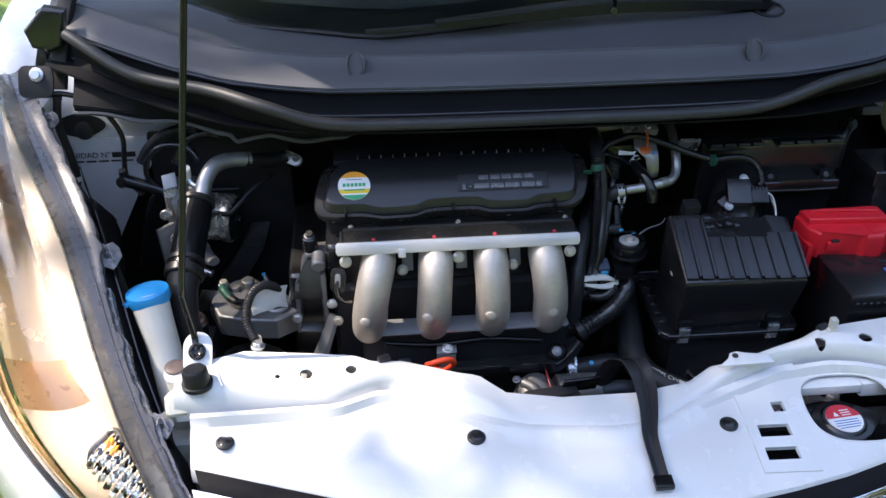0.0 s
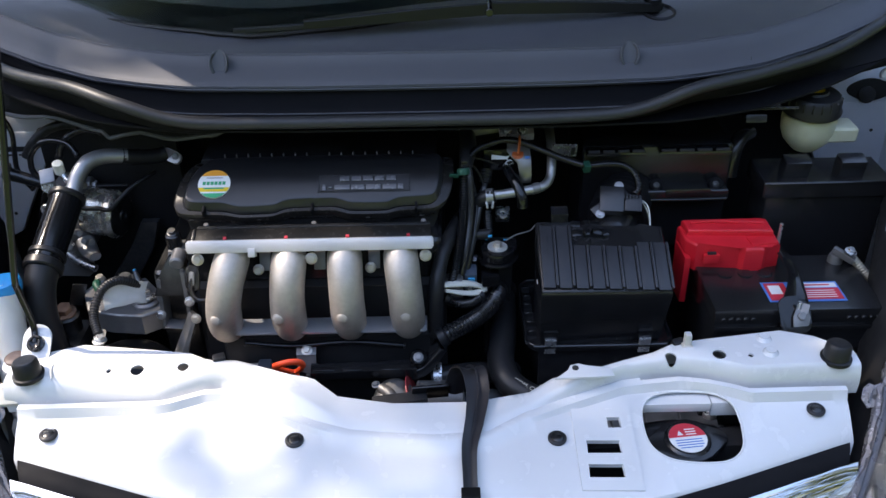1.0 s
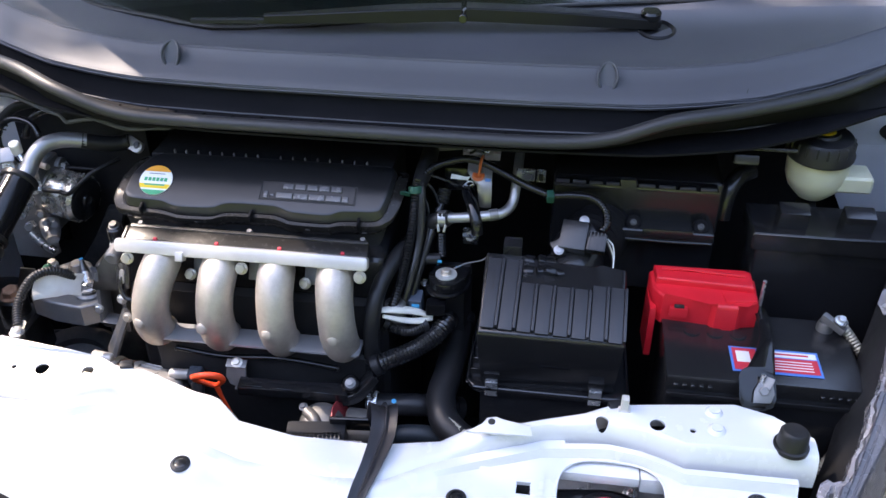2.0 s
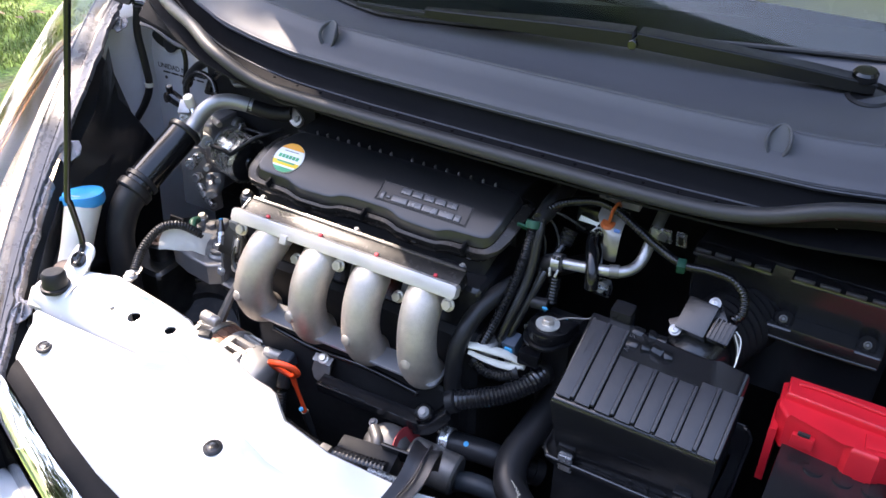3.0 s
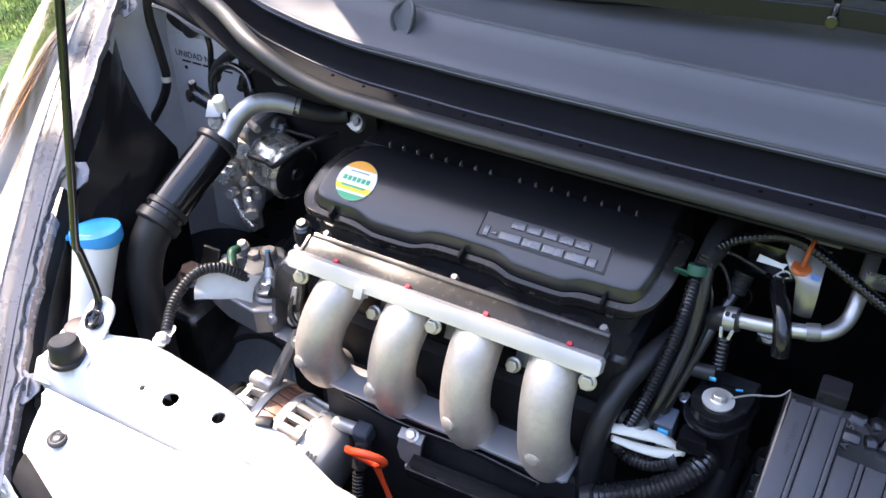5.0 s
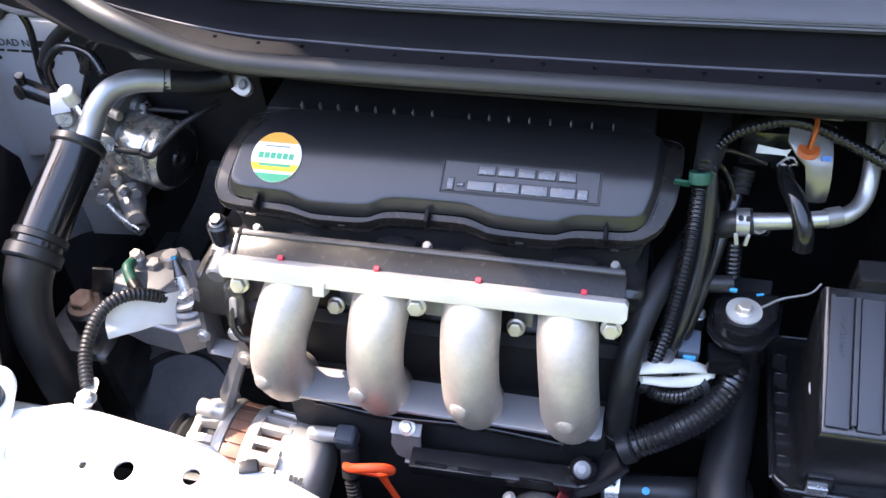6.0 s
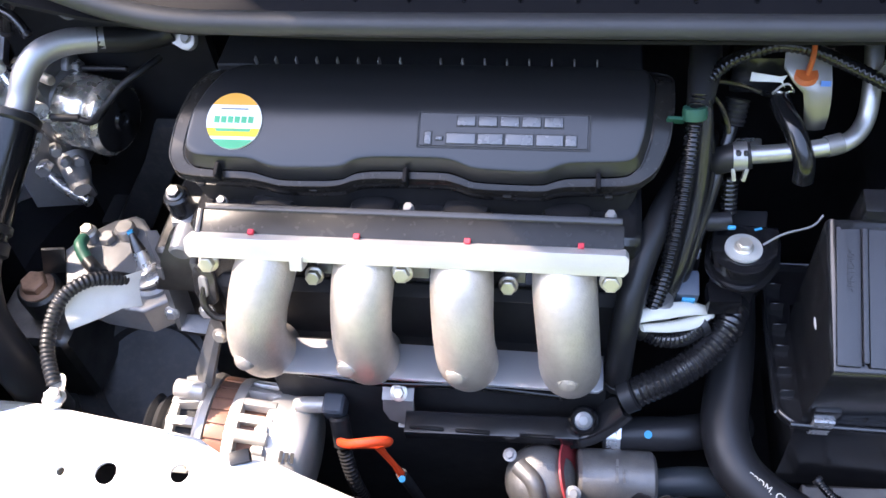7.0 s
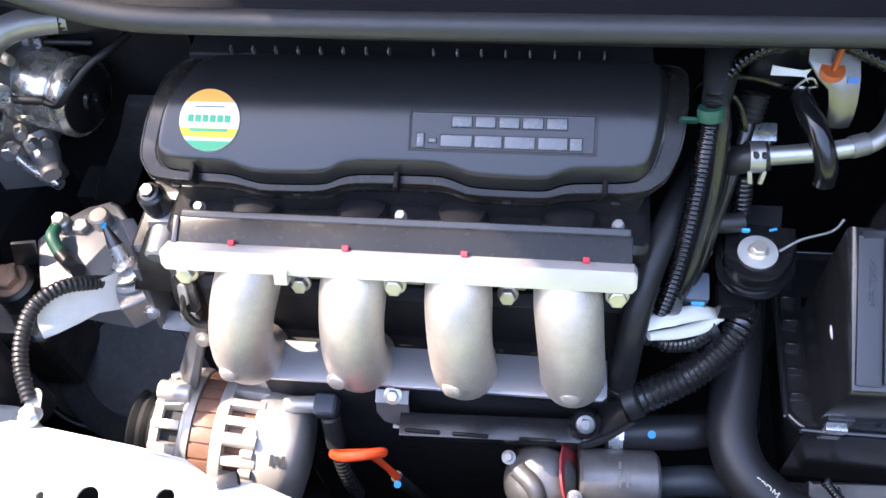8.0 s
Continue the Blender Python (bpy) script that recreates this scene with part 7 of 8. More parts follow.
for k in range(3):
    part("text_bar", box((0.012, 0.0014, 0.0003), RM @ pose(0.005, 0.0045 + 0.0036 * k, 0.0098), 0), PAPER, face_l)
part("filler_neck", lathe([(0.030, -0.08), (0.030, -0.03), (0.034, -0.028), (0.034, -0.02)], RM, 28), BLACK, rcap)
tray = thing("radiator_shroud", (0.31, 0.0, 0.60), "black radiator tank under the opening", "radiator tank")
part("tank", block(0.235, 0.390, -0.085, 0.055, 0.60, 0.672, 0.008), BLACK, tray)
part("white_flange", block(0.238, 0.345, 0.020, 0.048, 0.738, 0.752, 0.005), WHITE, tray, "white painted inner flange")
part("white_flange", block(0.345, 0.392, 0.022, 0.048, 0.729, 0.751, 0.005), WHITE, tray)
part("inner_hose", tube([(0.255, 0.035, 0.690), (0.285, 0.030, 0.700), (0.32, 0.034, 0.698), (0.36, 0.030, 0.690)], 0.011, 14, 6), RUBBER, tray)

# latch strap over the crossmember
st = thing("strap", (0.045, 0.02, 0.74), "creased black strap hanging over the white crossmember", "strap")
def ribbon(pts, widths, thick):
    p = spline(pts, 8)
    rows = []
    for i, q in enumerate(p):
        w = lerp(i / (len(p) - 1) * (len(widths) - 1), range(len(widths)), widths)
        t = (p[min(i + 1, len(p) - 1)] - p[max(i - 1, 0)]).normalized()
        side = Vector((1, 0, 0)) - t * t.x
        side.normalize()
        nrm = side.cross(t)
        rows.append([q + side * w * k + nrm * (0.0022 * math.cos(5.5 * k)) for k in (-0.5, -0.38, -0.25, -0.1, 0.05, 0.2, 0.35, 0.5)])
    return sheet(rows, thick)
part("webbing", ribbon([(0.026, 0.112, 0.700), (0.037, 0.098, 0.748), (0.050, 0.066, 0.777), (0.055, 0.030, 0.7715), (0.050, -0.010, 0.7645), (0.042, -0.048, 0.7555), (0.041, -0.085, 0.748), (0.041, -0.105, 0.744)], [0.026, 0.030, 0.031, 0.029, 0.023, 0.0185, 0.0165, 0.0165], 0.003), STRAPM, st)
part("end_tab", box((0.022, 0.017, 0.008), pose(0.041, -0.112, 0.7435, 6), 0.002), GLOSSY, st)
part("crease", tube([(0.031, 0.109, 0.708), (0.041, 0.0965, 0.7535), (0.053, 0.0657, 0.7782), (0.056, 0.030, 0.7730), (0.050, -0.010, 0.7658), (0.043, -0.046, 0.7568)], [0.0006, 0.0012, 0.0016, 0.0014, 0.0010, 0.0005], 8, 6, flat=0.8), STRAPM, st)
lt = thing("bonnet_latch", (-0.03, 0.09, 0.60), "black bonnet latch assembly with a ribbed motor body", "latch")
part("housing", box((0.075, 0.045, 0.045), pose(-0.045, 0.088, 0.680, 10, 0, 8), 0.006, 2), DEEP, lt)
part("motor", tube([(-0.075, 0.070, 0.700), (-0.045, 0.072, 0.702), (-0.010, 0.078, 0.702)], 0.012, 16, 6, ribs=0.005, depth=0.08), BLACK, lt)
part("end_plug", box((0.014, 0.012, 0.018), pose(-0.088, 0.068, 0.700), 0.002), CASTG, lt)
part("plate", box((0.05, 0.004, 0.03), pose(-0.005, 0.107, 0.705, 20, 0, 5), 0.001), GLOSSY, lt)
part("spring", tube([(-0.02, 0.060, 0.715), (0.005, 0.062, 0.715), (0.018, 0.066, 0.712)], 0.006, 12, 6, ribs=0.003, depth=0.3), STEEL, lt)
hose("corrugated_hose", [(-0.20, 0.085, 0.715), (-0.17, 0.082, 0.708), (-0.13, 0.076, 0.702), (-0.085, 0.070, 0.700)], 0.0065, GLOSSY, "thin corrugated cable sleeve behind the crossmember", 0.0036, 12, "sleeve")
hose("corrugated_hose", [(0.17, 0.165, 0.665), (0.185, 0.150, 0.66), (0.21, 0.143, 0.66), (0.25, 0.146, 0.66)], 0.004, GLOSSY, "thin corrugated cable sleeve with a grey ring", 0.0026, 10, "sleeve")
for x, y, z, mt in ((-0.272, 0.082, 0.790, RUBBER), (0.315, 0.094, 0.790, RUBBER)):
    g = thing("edge_grommet", (x, y, z - 0.004), "small black grommet on the crossmember edge", "grommet", "edge grommets")
    part("body", box((0.016, 0.010, 0.010), pose(x, y, z, 10, 0, 20), 0.003, 2), mt, g)
wcl = thing("cable_clip", (0.312, 0.088, 0.79), "translucent cream cable clip on the crossmember", "clip")
part("body", box((0.0085, 0.010, 0.020), pose(0.325, 0.088, 0.799), 0.002), MILK, wcl)
part("foot", box((0.014, 0.012, 0.004), pose(0.325, 0.088, 0.7915), 0.001), MILK, wcl)

# gearbox casing low beside the radiator hose
gb = thing("gearbox", (0.28, 0.16, 0.28), "grey cast gearbox casing below the air filter box", "gearbox")
part("casing", block(0.14, 0.42, 0.085, 0.19, 0.30, 0.600, 0.02, 3), CASTG, gb)
part("top_lid", prism([(0.16, 0.10), (0.30, 0.092), (0.40, 0.11), (0.405, 0.175), (0.30, 0.186), (0.17, 0.182)], pose(0, 0, 0.598), 0.022, 0.004, 2), CASTG, gb)
for x, y in ((0.172, 0.118), (0.225, 0.105), (0.29, 0.103), (0.35, 0.112), (0.392, 0.14), (0.385, 0.168)):
    part("bolt_boss", rod((x, y, 0.60), (x, y, 0.628), 0.010, 16, 0.0015), ALT, gb)
    bolt((x, y, 0.628), (0, 0, 1), 0.0058, gb, STEEL)
for k in range(4):
    part("casting_rib", box((0.005, 0.07, 0.010), pose(0.20 + 0.05 * k, 0.142, 0.623, 0, 0, 8 - 4 * k), 0.002), CASTG, gb)

# ---------------------------------------------------------------- bay, washer side
rodp = thing("bonnet_prop_rod", (-0.512, 0.125, 0.795), "slim black steel bonnet prop rod standing upright", "prop rod")
part("shaft", tube([(-0.507, 0.098, 0.809), (-0.510, 0.112, 0.826), (-0.515, 0.112, 0.880), (-0.5135, 0.1095, 0.897), (-0.506, 0.1176, 0.95), (-0.4855, 0.1404, 1.10), (-0.431, 0.2010, 1.50), (-0.390, 0.248, 1.81)], 0.0042, 12, 8), GLOSSY, rodp)
tab = thing("rod_bracket", (-0.505, 0.10, 0.785), "white rounded bracket tab holding the prop rod foot", "bracket")
TM = pose(-0.506, 0.098, 0.802, 40)
part("tab", prism(rounded(0.036, 0.058, 0.0175, 8), TM, 0.003, 0.001), WHITE, tab)
part("grommet", lathe([(0.011, -0.001), (0.011, 0.004), (0.007, 0.006), (0.004, 0.004), (0, 0.004)], TM @ pose(0, 0.003, 0.003), 16), GLOSSY, tab, "black clawed grommet")
for k in range(5):
    a = 2 * math.pi * k / 5
    part("claw", box((0.003, 0.009, 0.004), TM @ pose(0.006 * math.cos(a), 0.003 + 0.009 * math.sin(a), 0.009, 0, 0, math.degrees(a)), 0.0008, 1), RUBBER, tab)
# washer bottle
wb = thing("washer_bottle", (-0.55, 0.11, 0.60), "milky washer fluid bottle with a bright blue cap", "washer bottle")
CM = axis_matrix((-0.574, 0.175, 0.838), (-0.10, 0.12, 1))
part("neck", tube([(-0.535, 0.085, 0.700), (-0.543, 0.100, 0.745), (-0.556, 0.133, 0.790), (-0.568, 0.160, 0.822), (-0.574, 0.175, 0.840)], [0.024, 0.022, 0.021, 0.0235, 0.025], 26, 8), MILK, wb)
part("cap", lathe([(0.0265, -0.004), (0.0285, 0.000), (0.0285, 0.008), (0.0275, 0.0125), (0.022, 0.0145), (0.010, 0.0155), (0, 0.0155)], CM, 40), BLUE, wb, "bright blue cap")
part("cap_tab", box((0.014, 0.010, 0.004), CM @ pose(0.026, -0.004, 0.004), 0.001), BLUE, wb)
part("shoulder", box((0.030, 0.070, 0.030), pose(-0.530, 0.065, 0.755, -35, 0, 6), 0.010, 3), MILK, wb)
part("brown_plug", lathe([(0.0125, 0), (0.0125, 0.003), (0.010, 0.0045), (0.004, 0.004), (0, 0.004)], pose(-0.5365, 0.0935, 0.7865, 6), 24), mat("brown_plug", (0.16, 0.11, 0.09), 0.5), wb, "brown round plug")
part("plug_plate", prism(rounded(0.036, 0.036, 0.014), pose(-0.531, 0.088, 0.7815, 6), 0.004, 0.001), WHITE, wb, "white plate under the plug")
part("tank", block(-0.60, -0.50, 0.04, 0.16, 0.60, 0.71, 0.015, 3), MILK, wb)

# large rubber tube and alloy air-conditioning pipe
lt2 = thing("intake_tube", (-0.50, 0.18, 0.70), "thick satin black rubber tube with moulded collars", "tube")
tp = [(-0.527, 0.338, 0.892), (-0.529, 0.318, 0.881), (-0.534, 0.272, 0.858), (-0.538, 0.230, 0.836)]
part("upper_tube", tube(tp, 0.0235, 26, 8), GLOSSY, lt2, "upper tube with a slight sheen")
ax = (Vector(tp[0]) - Vector(tp[-1])).normalized()
part("collar", lathe([(0.0245, -0.008), (0.0268, -0.006), (0.0268, 0.004), (0.0245, 0.006)], axis_matrix(Vector(tp[-1]) + ax * 0.004, ax), 28), RUBBER, lt2)
part("collar", lathe([(0.0245, -0.004), (0.0258, -0.003), (0.0258, 0.003), (0.0245, 0.004)], axis_matrix(Vector(tp[-1]) + ax * 0.020, ax), 28), RUBBER, lt2)
part("end_collar", lathe([(0.0245, -0.006), (0.0262, -0.004), (0.0262, 0.002), (0.0215, 0.004)], axis_matrix(Vector(tp[0]) - ax * 0.004, ax), 28), RUBBER, lt2)
part("lower_tube", tube([(-0.538, 0.232, 0.837), (-0.541, 0.212, 0.815), (-0.539, 0.194, 0.780), (-0.531, 0.184, 0.735), (-0.527, 0.18, 0.65)], [0.0225, 0.021, 0.020, 0.020, 0.020], 24, 8), RUBBER, lt2)
ac = thing("air_conditioning_pipe", (-0.51, 0.35, 0.88), "grey alloy air conditioning pipe bending over the tube", "pipe")
part("pipe", tube([(-0.524, 0.335, 0.886), (-0.519, 0.350, 0.900), (-0.514, 0.362, 0.914), (-0.503, 0.378, 0.925), (-0.484, 0.394, 0.926), (-0.455, 0.407, 0.920)], [0.0115, 0.0115, 0.0115, 0.0115, 0.0115, 0.011], 18, 8), ALLOY, ac)
part("rubber_end", tube([(-0.462, 0.404, 0.9215), (-0.435, 0.419, 0.911), (-0.415, 0.430, 0.908), (-0.404, 0.434, 0.910)], 0.0115, 16, 6), RUBBER, ac)
part("ferrule", lathe([(0.017, -0.006), (0.0175, 0.004), (0.013, 0.008)], axis_matrix((-0.524, 0.337, 0.888), (0.1, 0.65, 0.75)), 24), STEEL, ac)
part("end_lug", prism([(x, y) for x, y in rounded(0.036, 0.018, 0.0088)], axis_matrix((-0.396, 0.432, 0.905), (-0.15, -0.70, 0.66), -0.35), 0.006, 0.001), MACHINED, ac, "bright lug with a bolt hole")
bolt((-0.389, 0.426, 0.908), (-0.15, -0.70, 0.66), 0.0048, ac, CASTG, 1.2, 0.5)
part("service_cap", rod((-0.5440, 0.370, 0.913), (-0.5420, 0.363, 0.932), 0.0076, 20, 0.0014), CREAM, ac, "white plastic service cap")
part("service_stem", tube([(-0.520, 0.352, 0.903), (-0.534, 0.364, 0.904), (-0.544, 0.370, 0.914)], 0.0055, 12, 4), STEEL, ac)
hose("thin_hose", [(-0.593, 0.430, 0.854), (-0.612, 0.430, 0.881), (-0.614, 0.430, 0.898), (-0.609, 0.430, 0.915), (-0.592, 0.430, 0.932), (-0.571, 0.428, 0.938), (-0.545, 0.42, 0.935), (-0.53, 0.41, 0.92)], 0.0046, SATIN, "thin black rubber hose looping over the pipes")
hose("thin_hose", [(-0.737, 0.460, 1.012), (-0.721, 0.468, 1.008), (-0.692, 0.472, 0.996), (-0.668, 0.474, 0.972), (-0.652, 0.473, 0.936), (-0.654, 0.470, 0.902), (-0.656, 0.466, 0.876), (-0.648, 0.460, 0.858), (-0.632, 0.452, 0.842)], 0.0040, SATIN, "thin black cable across the strut wall")
lead3 = hose("thin_hose", [(-0.728, 0.460, 1.008), (-0.735, 0.457, 0.965), (-0.728, 0.455, 0.915), (-0.727, 0.455, 0.873), (-0.742, 0.452, 0.838), (-0.775, 0.450, 0.795)], 0.0062, RUBBER, "black cable with a pale ring beside the strut wall")
part("pale_ring", lathe([(0.0068, -0.004), (0.0074, 0.0), (0.0068, 0.004)], axis_matrix((-0.727, 0.455, 0.875), (0, 0, 1)), 16), CREAM, lead3)
hose("thin_hose", [(-0.622, 0.440, 0.905), (-0.610, 0.442, 0.925), (-0.585, 0.446, 0.946), (-0.555, 0.446, 0.956), (-0.530, 0.440, 0.958)], 0.0075, RUBBER, "black rubber hose curving behind the air conditioning pipe")
hose("thin_hose", [(-0.570, 0.432, 0.905), (-0.563, 0.436, 0.925), (-0.545, 0.440, 0.942), (-0.520, 0.440, 0.950), (-0.495, 0.434, 0.948)], 0.0055, SATIN, "thin black hose looping behind the air conditioning pipe")

# valve block and silver pump body below the pipe
vbk = thing("valve_block", (-0.54, 0.42, 0.74), "cluster of silver valves and fittings", "valve block")
part("core", block(-0.590, -0.548, 0.405, 0.47, 0.745, 0.865, 0.008, 3), CASTL, vbk)
part("flange_plate", prism([(-0.030, -0.045), (0.016, -0.062), (0.030, -0.055), (0.026, 0.030), (0.006, 0.048), (-0.030, 0.042)], axis_matrix((-0.578, 0.402, 0.772), (0.50, -0.80, 0.2)), 0.008, 0.002), CASTL, vbk, "cast flange plate")
part("foot", tube([(-0.552, 0.405, 0.775), (-0.540, 0.388, 0.765), (-0.522, 0.362, 0.770)], [0.016, 0.014, 0.009], 12, 5, flat=0.7), CASTL, vbk)
tip = lambda p, d, r, L, m, sides=16, nm="fitting": part(nm, rod(p, Vector(p) + Vector(d).normalized() * L, r, sides, 0.0012), m, vbk)
tip((-0.572, 0.462, 0.842), (1, 0.05, -0.05), 0.0155, 0.030, CASTL)
tip((-0.545, 0.464, 0.841), (1, 0.0, -0.05), 0.0085, 0.010, STEEL, 6, "nut")
tip((-0.535, 0.464, 0.840), (1, 0.0, 0.0), 0.0032, 0.05, RUBBER, 10, "thin_cable")
tip((-0.568, 0.398, 0.845), (1, -0.3, -0.1), 0.0110, 0.024, PAPER, 18, "white_plug")
tip((-0.545, 0.391, 0.842), (1, -0.1, -0.02), 0.0060, 0.010, STEEL, 6, "nut")
tip((-0.536, 0.390, 0.841), (1, 0.0, -0.04), 0.0036, 0.030, INK, 10, "striped_stem")
tip((-0.552, 0.420, 0.868), (0.9, -0.5, 0.1), 0.0050, 0.026, ZINC, 12, "screw")
for p, d, r, L in (((-0.560, 0.395, 0.868), (0.5, -0.8, 0.3), 0.008, 0.016), ((-0.575, 0.390, 0.880), (0.2, -1, 0.4), 0.010, 0.012), ((-0.565, 0.392, 0.815), (0.3, -1, 0.2), 0.007, 0.016), ((-0.578, 0.388, 0.800), (0.3, -1, 0.3), 0.009, 0.014),
                   ((-0.556, 0.396, 0.795), (0.6, -0.8, 0.3), 0.006, 0.018), ((-0.568, 0.388, 0.778), (0.2, -1, 0.3), 0.0075, 0.016), ((-0.548, 0.404, 0.772), (0.7, -0.6, 0.3), 0.0065, 0.018), ((-0.545, 0.392, 0.782), (0.3, -1, 0.5), 0.005, 0.014), ((-0.585, 0.392, 0.842), (-0.1, -1, 0.3), 0.008, 0.014)):
    tip(p, d, r, L, STEEL if r > 0.0068 else CASTL, 6 if r < 0.0078 else 18)
part("bent_bracket", prism([(-0.012, -0.02), (0.012, -0.016), (0.014, 0.012), (0.0, 0.022), (-0.014, 0.014)], axis_matrix((-0.562, 0.386, 0.862), (0.4, -0.8, 0.5)), 0.003, 0.0008), BRASSY, vbk, "small beige bracket")
part("bent_bracket", prism([(-0.010, -0.012), (0.010, -0.010), (0.010, 0.012), (-0.010, 0.010)], axis_matrix((-0.572, 0.384, 0.900), (0.2, -0.7, 0.7)), 0.003, 0.0008), CASTL, vbk)
part("rail", tube([(-0.580, 0.395, 0.758), (-0.556, 0.382, 0.748), (-0.530, 0.372, 0.742)], 0.006, 10, 5), STEEL, vbk)
mp = thing("pump_motor", (-0.52, 0.44, 0.74), "bright cylindrical motor with a dark end face", "motor")
PMX = pose(-0.560, 0.440, 0.812, 0, 93, -13)
part("can", lathe([(0.034, 0), (0.0375, 0.003), (0.0375, 0.050), (0.0360, 0.053), (0.0375, 0.056), (0.0385, 0.058), (0.0385, 0.066), (0.034, 0.071)], PMX, 48), mat("bright_drawn_can", (0.66, 0.64, 0.58), 0.26, 0.8, vary=0.06, alpha_rough=0.05), mp)
part("end_face", lathe([(0.034, 0.0705), (0.030, 0.0735), (0.011, 0.0735), (0.009, 0.076), (0.006, 0.076), (0.005, 0.073), (0, 0.073)], PMX, 40), SATIN, mp, "black end face with a small hub")
part("strap_band", lathe([(0.0380, 0.006), (0.0392, 0.008), (0.0392, 0.016), (0.0380, 0.018)], PMX, 44), CASTL, mp)
part("lead", tube([(-0.505, 0.389, 0.839), (-0.492, 0.386, 0.840), (-0.478, 0.392, 0.852), (-0.46, 0.408, 0.866), (-0.445, 0.42, 0.872), (-0.43, 0.44, 0.875)], 0.0034, 10, 6), RUBBER, mp)
part("backing", block(-0.62, -0.403, 0.485, 0.50, 0.55, 0.93, 0.006), DEEP, mp)
rl = thing("frame_rail", (-0.47, 0.38, 0.55), "blue-grey painted body rail below the motor", "body rail")
part("rail_face", prism([(-0.592, 0.60), (-0.530, 0.62), (-0.458, 0.735), (-0.442, 0.785), (-0.470, 0.785), (-0.497, 0.735)], pose(0, 0.452, 0, 90), 0.012, 0.004, 2), WORN, rl)
part("rail_foot", block(-0.592, -0.537, 0.44, 0.50, 0.50, 0.630, 0.006), DEEP, rl)
sw = thing("pressure_switch", (-0.62, 0.43, 0.86), "small black elbow switch in front of the strut tower", "switch")
part("barrel", tube([(-0.652, 0.430, 0.882), (-0.630, 0.430, 0.874), (-0.606, 0.430, 0.865), (-0.585, 0.428, 0.856)], [0.0105, 0.0095, 0.009, 0.009], 16, 5), BLACK, sw)
part("stem", rod((-0.650, 0.428, 0.886), (-0.648, 0.426, 0.901), 0.0055, 14, 0.001), BLACK, sw)
part("end_face", lathe([(0.0085, 0), (0.0085, 0.0012), (0.005, 0.002), (0, 0.002)], axis_matrix((-0.652, 0.421, 0.882), (-0.3, -1, 0.2)), 16), SATIN, sw)
bx = thing("control_bracket", (-0.60, 0.44, 0.60), "black bracket plate behind the valve block", "bracket")
part("plate", prism([(-0.066, -0.145), (0.035, -0.145), (0.035, 0.005), (-0.012, 0.0), (-0.030, -0.02), (-0.045, -0.065)], pose(-0.600, 0.474, 0.845, 90), 0.010, 0.004, 2), BLACK, bx)

# belt pulley low beside the engine
pul = thing("belt_pulley", (-0.50, 0.25, 0.55), "large black belt pulley with concentric grooves", "pulley")
part("disc", lathe([(0.074, -0.03), (0.074, -0.002), (0.071, 0.002), (0.066, 0.001), (0.064, -0.002), (0.052, -0.001), (0.050, 0.002), (0.046, 0.002), (0.043, -0.001), (0.030, -0.001), (0.026, 0.002), (0.012, 0.003), (0, 0.003)], axis_matrix((-0.512, 0.262, 0.590), (0.25, -0.50, 0.83)), 56), WORN, pul)
part("groove_ring", lathe([(0.0675, 0.0015), (0.0685, 0.0025), (0.0670, 0.0030), (0.0660, 0.0020)], axis_matrix((-0.512, 0.262, 0.590), (0.25, -0.50, 0.83)), 56), BLACK, pul)

# engine mount on the belt side
lm = thing("side_engine_mount", (-0.45, 0.30, 0.60), "cast silver engine mount bracket with studs and nuts", "engine mount")
part("arm", prism([(-0.528, 0.306), (-0.515, 0.327), (-0.490, 0.345), (-0.472, 0.354), (-0.462, 0.350), (-0.430, 0.312), (-0.391, 0.266), (-0.392, 0.258), (-0.422, 0.238), (-0.470, 0.244), (-0.506, 0.256)], pose(0, 0, 0.712), 0.033, 0.004, 3), CASTL, lm, "cast silver arm")
part("arm_step", prism([(-0.452, 0.330), (-0.440, 0.332), (-0.398, 0.280), (-0.410, 0.270)], pose(0, 0, 0.742), 0.008, 0.002), CASTL, lm)
part("raised_boss", rod((-0.424, 0.272, 0.742), (-0.424, 0.272, 0.752), 0.020, 24, 0.003), CASTL, lm)
part("stud", rod((-0.424, 0.272, 0.750), (-0.434, 0.287, 0.772), 0.0070, 16, 0.001), STEEL, lm)
part("stud_cone", rod((-0.4335, 0.2865, 0.771), (-0.440, 0.296, 0.786), 0.0066, 14, 0.0, r1=0.0026), DARKCAST, lm)
bolt((-0.424, 0.272, 0.752), (-0.2, 0.2, 1), 0.0110, lm, STEEL, 1.45, 0.9, "nut")
part("stud_mark", rod((-0.440, 0.296, 0.785), (-0.441, 0.297, 0.788), 0.0030, 10), PAINTBLUE, lm)
bolt((-0.505, 0.321, 0.755), (0, -0.1, 1), 0.0062, lm, ZINC, 1.3, 1.0)
part("lug_post", rod((-0.505, 0.321, 0.742), (-0.505, 0.321, 0.756), 0.0085, 14, 0.001), CASTL, lm)
part("boss", rod((-0.470, 0.328, 0.742), (-0.470, 0.328, 0.758), 0.0100, 18, 0.002), CASTG, lm)
part("boss", rod((-0.488, 0.320, 0.742), (-0.488, 0.320, 0.752), 0.0080, 6, 0.001), CASTG, lm)
part("green_sleeve", tube([(-0.506, 0.312, 0.756), (-0.503, 0.300, 0.760), (-0.496, 0.290, 0.756), (-0.486, 0.280, 0.752)], [0.0055, 0.0062, 0.0062, 0.0058], 12, 5), GREEN, lm)
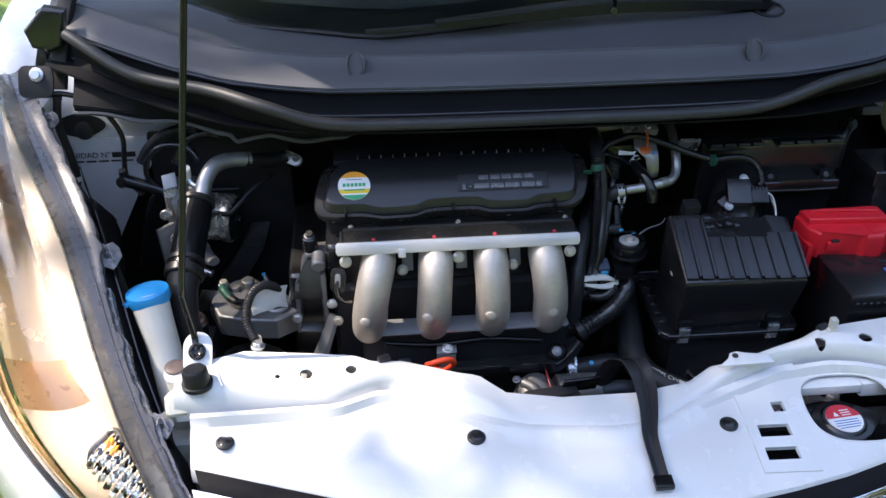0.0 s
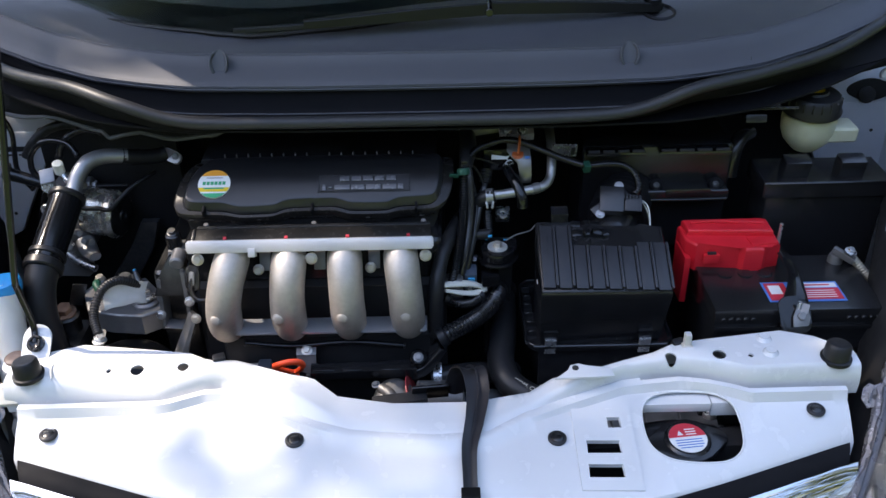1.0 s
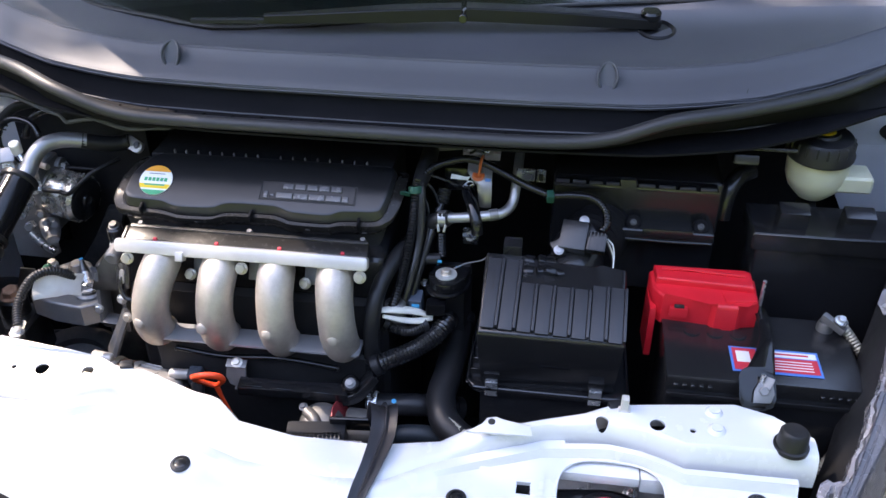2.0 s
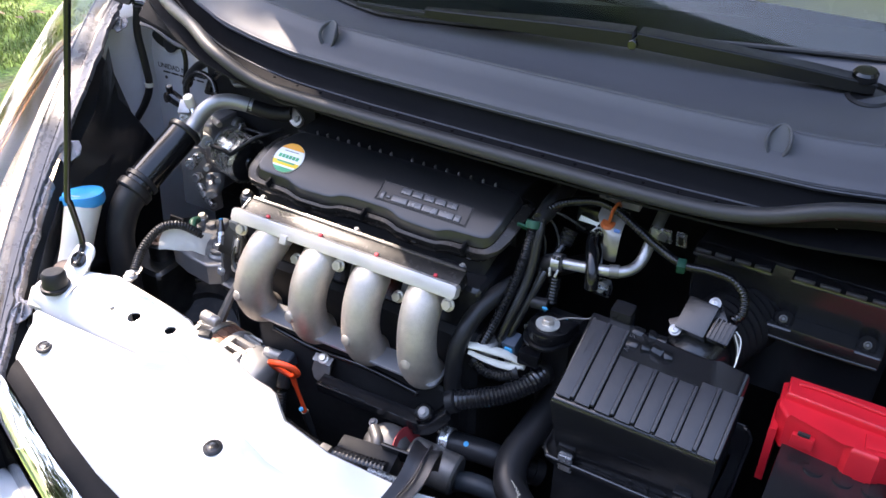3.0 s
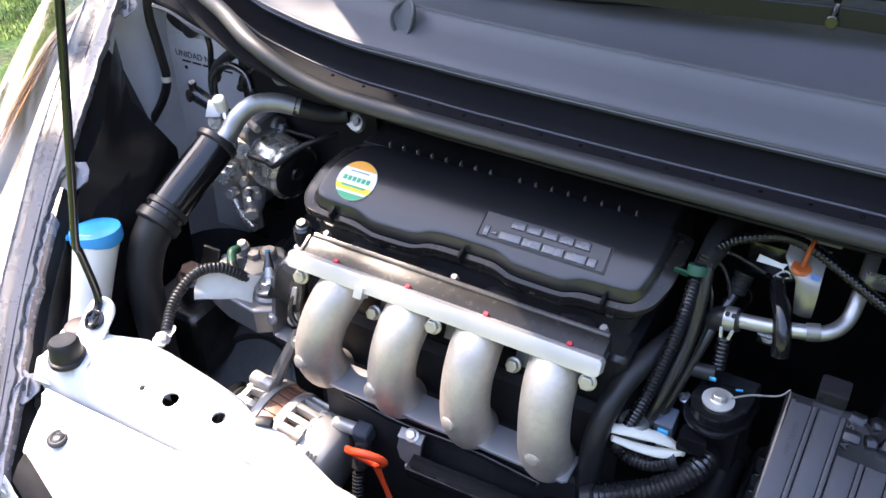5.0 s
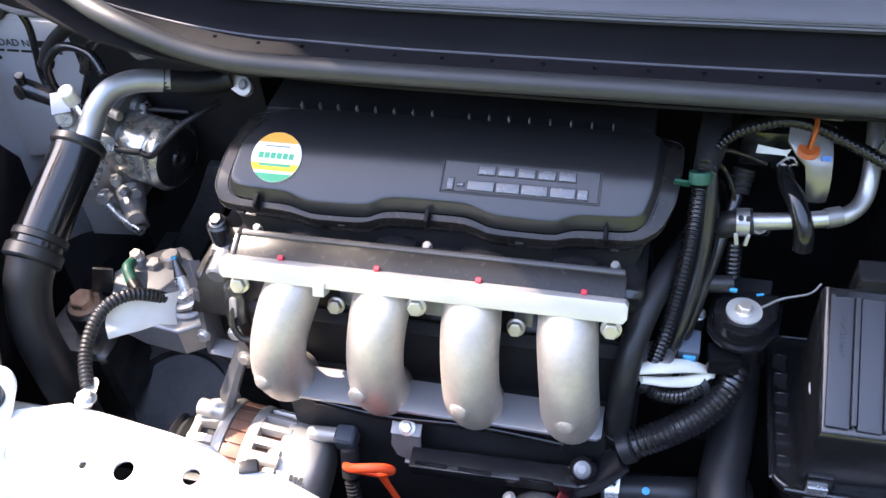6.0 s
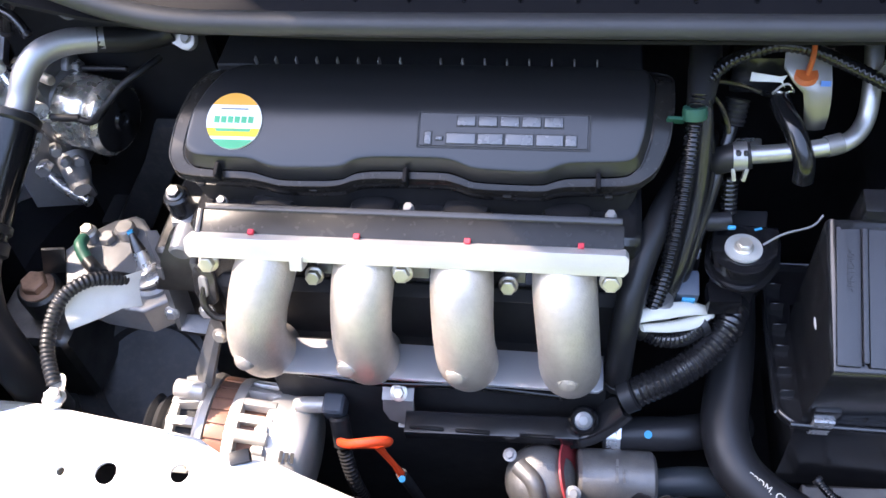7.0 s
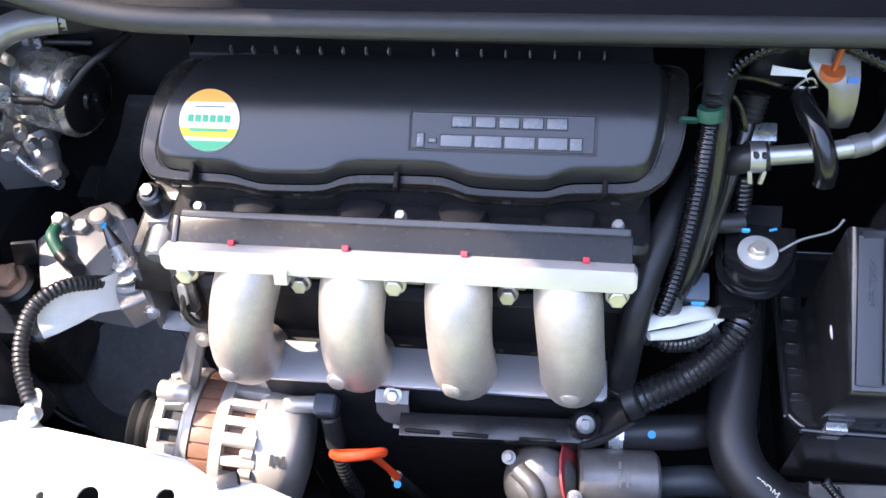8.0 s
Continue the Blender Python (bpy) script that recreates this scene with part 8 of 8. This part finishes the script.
part("cable_end", tube([(-0.492, 0.286, 0.754), (-0.480, 0.276, 0.752), (-0.468, 0.268, 0.756)], 0.0068, 12, 5), RUBBER, lm)
part("flag", box((0.020, 0.003, 0.040), pose(-0.528, 0.286, 0.752, 10, 20, 25), 0.001), DARKCAST, lm, "dark metal flag")
part("knob", rod((-0.549, 0.272, 0.690), (-0.546, 0.268, 0.732), 0.0205, 26, 0.003), DARKCAST, lm, "dark mount body")
bolt((-0.546, 0.268, 0.732), (0, -0.12, 1), 0.0125, lm, RUSTY, 1.35, 0.8, label="rusty large hexagon bolt")
part("mount_base", block(-0.60, -0.515, 0.225, 0.30, 0.60, 0.700, 0.014, 3), DARKCAST, lm)
part("lower_drum", lathe([(0.080, -0.02), (0.085, 0.0), (0.080, 0.012), (0.060, 0.016), (0.055, 0.004), (0.02, 0.002), (0, 0.002)], axis_matrix((-0.475, 0.262, 0.585), (0.15, -0.55, 0.8)), 44), WORN, lm, "black drum below the bracket")
el = thing("earth_lead", (-0.434, 0.117, 0.785), "corrugated earth lead with white tape, bolted to the crossmember", "cable")
part("sleeve", tube([(-0.438, 0.128, 0.797), (-0.449, 0.150, 0.806), (-0.450, 0.170, 0.818), (-0.443, 0.190, 0.829), (-0.430, 0.208, 0.828), (-0.418, 0.222, 0.815), (-0.412, 0.235, 0.795)], 0.0063, 14, 8, ribs=0.0040, depth=0.16), RUBBER, el, "corrugated black sleeve")
part("lug", prism([(x, y) for x, y in rounded(0.012, 0.030, 0.005)], pose(-0.4345, 0.123, 0.794, 12, 0, 8), 0.002, 0.0005), ZINC, el)
bolt((-0.4335, 0.1165, 0.7955), (0, 0.1, 1), 0.0068, el, STEEL, 1.35, 0.8)
part("tape", sheet([[(x + 0.002 * k * k, y - 0.008 * k + 0.002 * math.sin(9 * u + 2 * k), z - 0.010 * k + 0.0022 * math.sin(14 * u + 3 * k)) for k in (-1.1, -0.5, 0.1, 0.6, 1.1)] for u, (x, y, z) in ((0.0, (-0.447, 0.186, 0.812)), (0.25, (-0.437, 0.194, 0.812)), (0.5, (-0.427, 0.205, 0.808)), (0.75, (-0.416, 0.217, 0.801)), (1.0, (-0.404, 0.230, 0.796)))], 0.002), TAPE, el, "crumpled white tape", sharp=60)

# small fittings between the engine and the air filter box
rb = thing("breather_elbow", (0.128, 0.31, 0.80), "small black ribbed rubber elbow with a blue mark", "elbow")
part("ribbed_sleeve", tube([(0.081, 0.314, 0.868), (0.082, 0.308, 0.852), (0.083, 0.302, 0.836)], 0.0075, 14, 5, ribs=0.004), GLOSSY, rb)
part("stub", tube([(0.060, 0.288, 0.840), (0.072, 0.288, 0.841), (0.083, 0.290, 0.841)], 0.0075, 12, 5), RUBBER, rb)
part("blue_mark", box((0.006, 0.003, 0.004), pose(0.084, 0.2815, 0.842, 20), 0.0008, 1), PAINTBLUE, rb)
for x, y, z, m in ((0.062, 0.290, 0.800, STEEL), (0.070, 0.243, 0.744, CASTG)):
    f = thing("small_fitting", (x, y, z - 0.02), "small metal hexagon fitting in the dark gap", "fitting", "small fittings")
    part("stem", rod((x, y, z - 0.02), (x, y, z), 0.005, 10), DEEP, f)
    bolt((x, y, z), (0, -0.4, 1), 0.0045, f, m, 1.3, 0.9, "head")
for x, y, z in ((-0.02, 0.214, 0.70), (-0.07, 0.203, 0.712), (-0.13, 0.203, 0.716), (-0.24, 0.205, 0.71)):
    c = thing("wire_clip", (x, y, z - 0.006), "small grey wire clip on the engine front", "clip", "wire clips")
    part("body", box((0.016, 0.006, 0.010), pose(x, y, z, 15), 0.0015), CASTG, c)
hose("thin_wire", [(-0.27, 0.200, 0.722), (-0.2, 0.198, 0.716), (-0.12, 0.197, 0.722), (-0.04, 0.199, 0.712)], 0.004, GLOSSY, "thin black wire running along the engine front", category="wire")
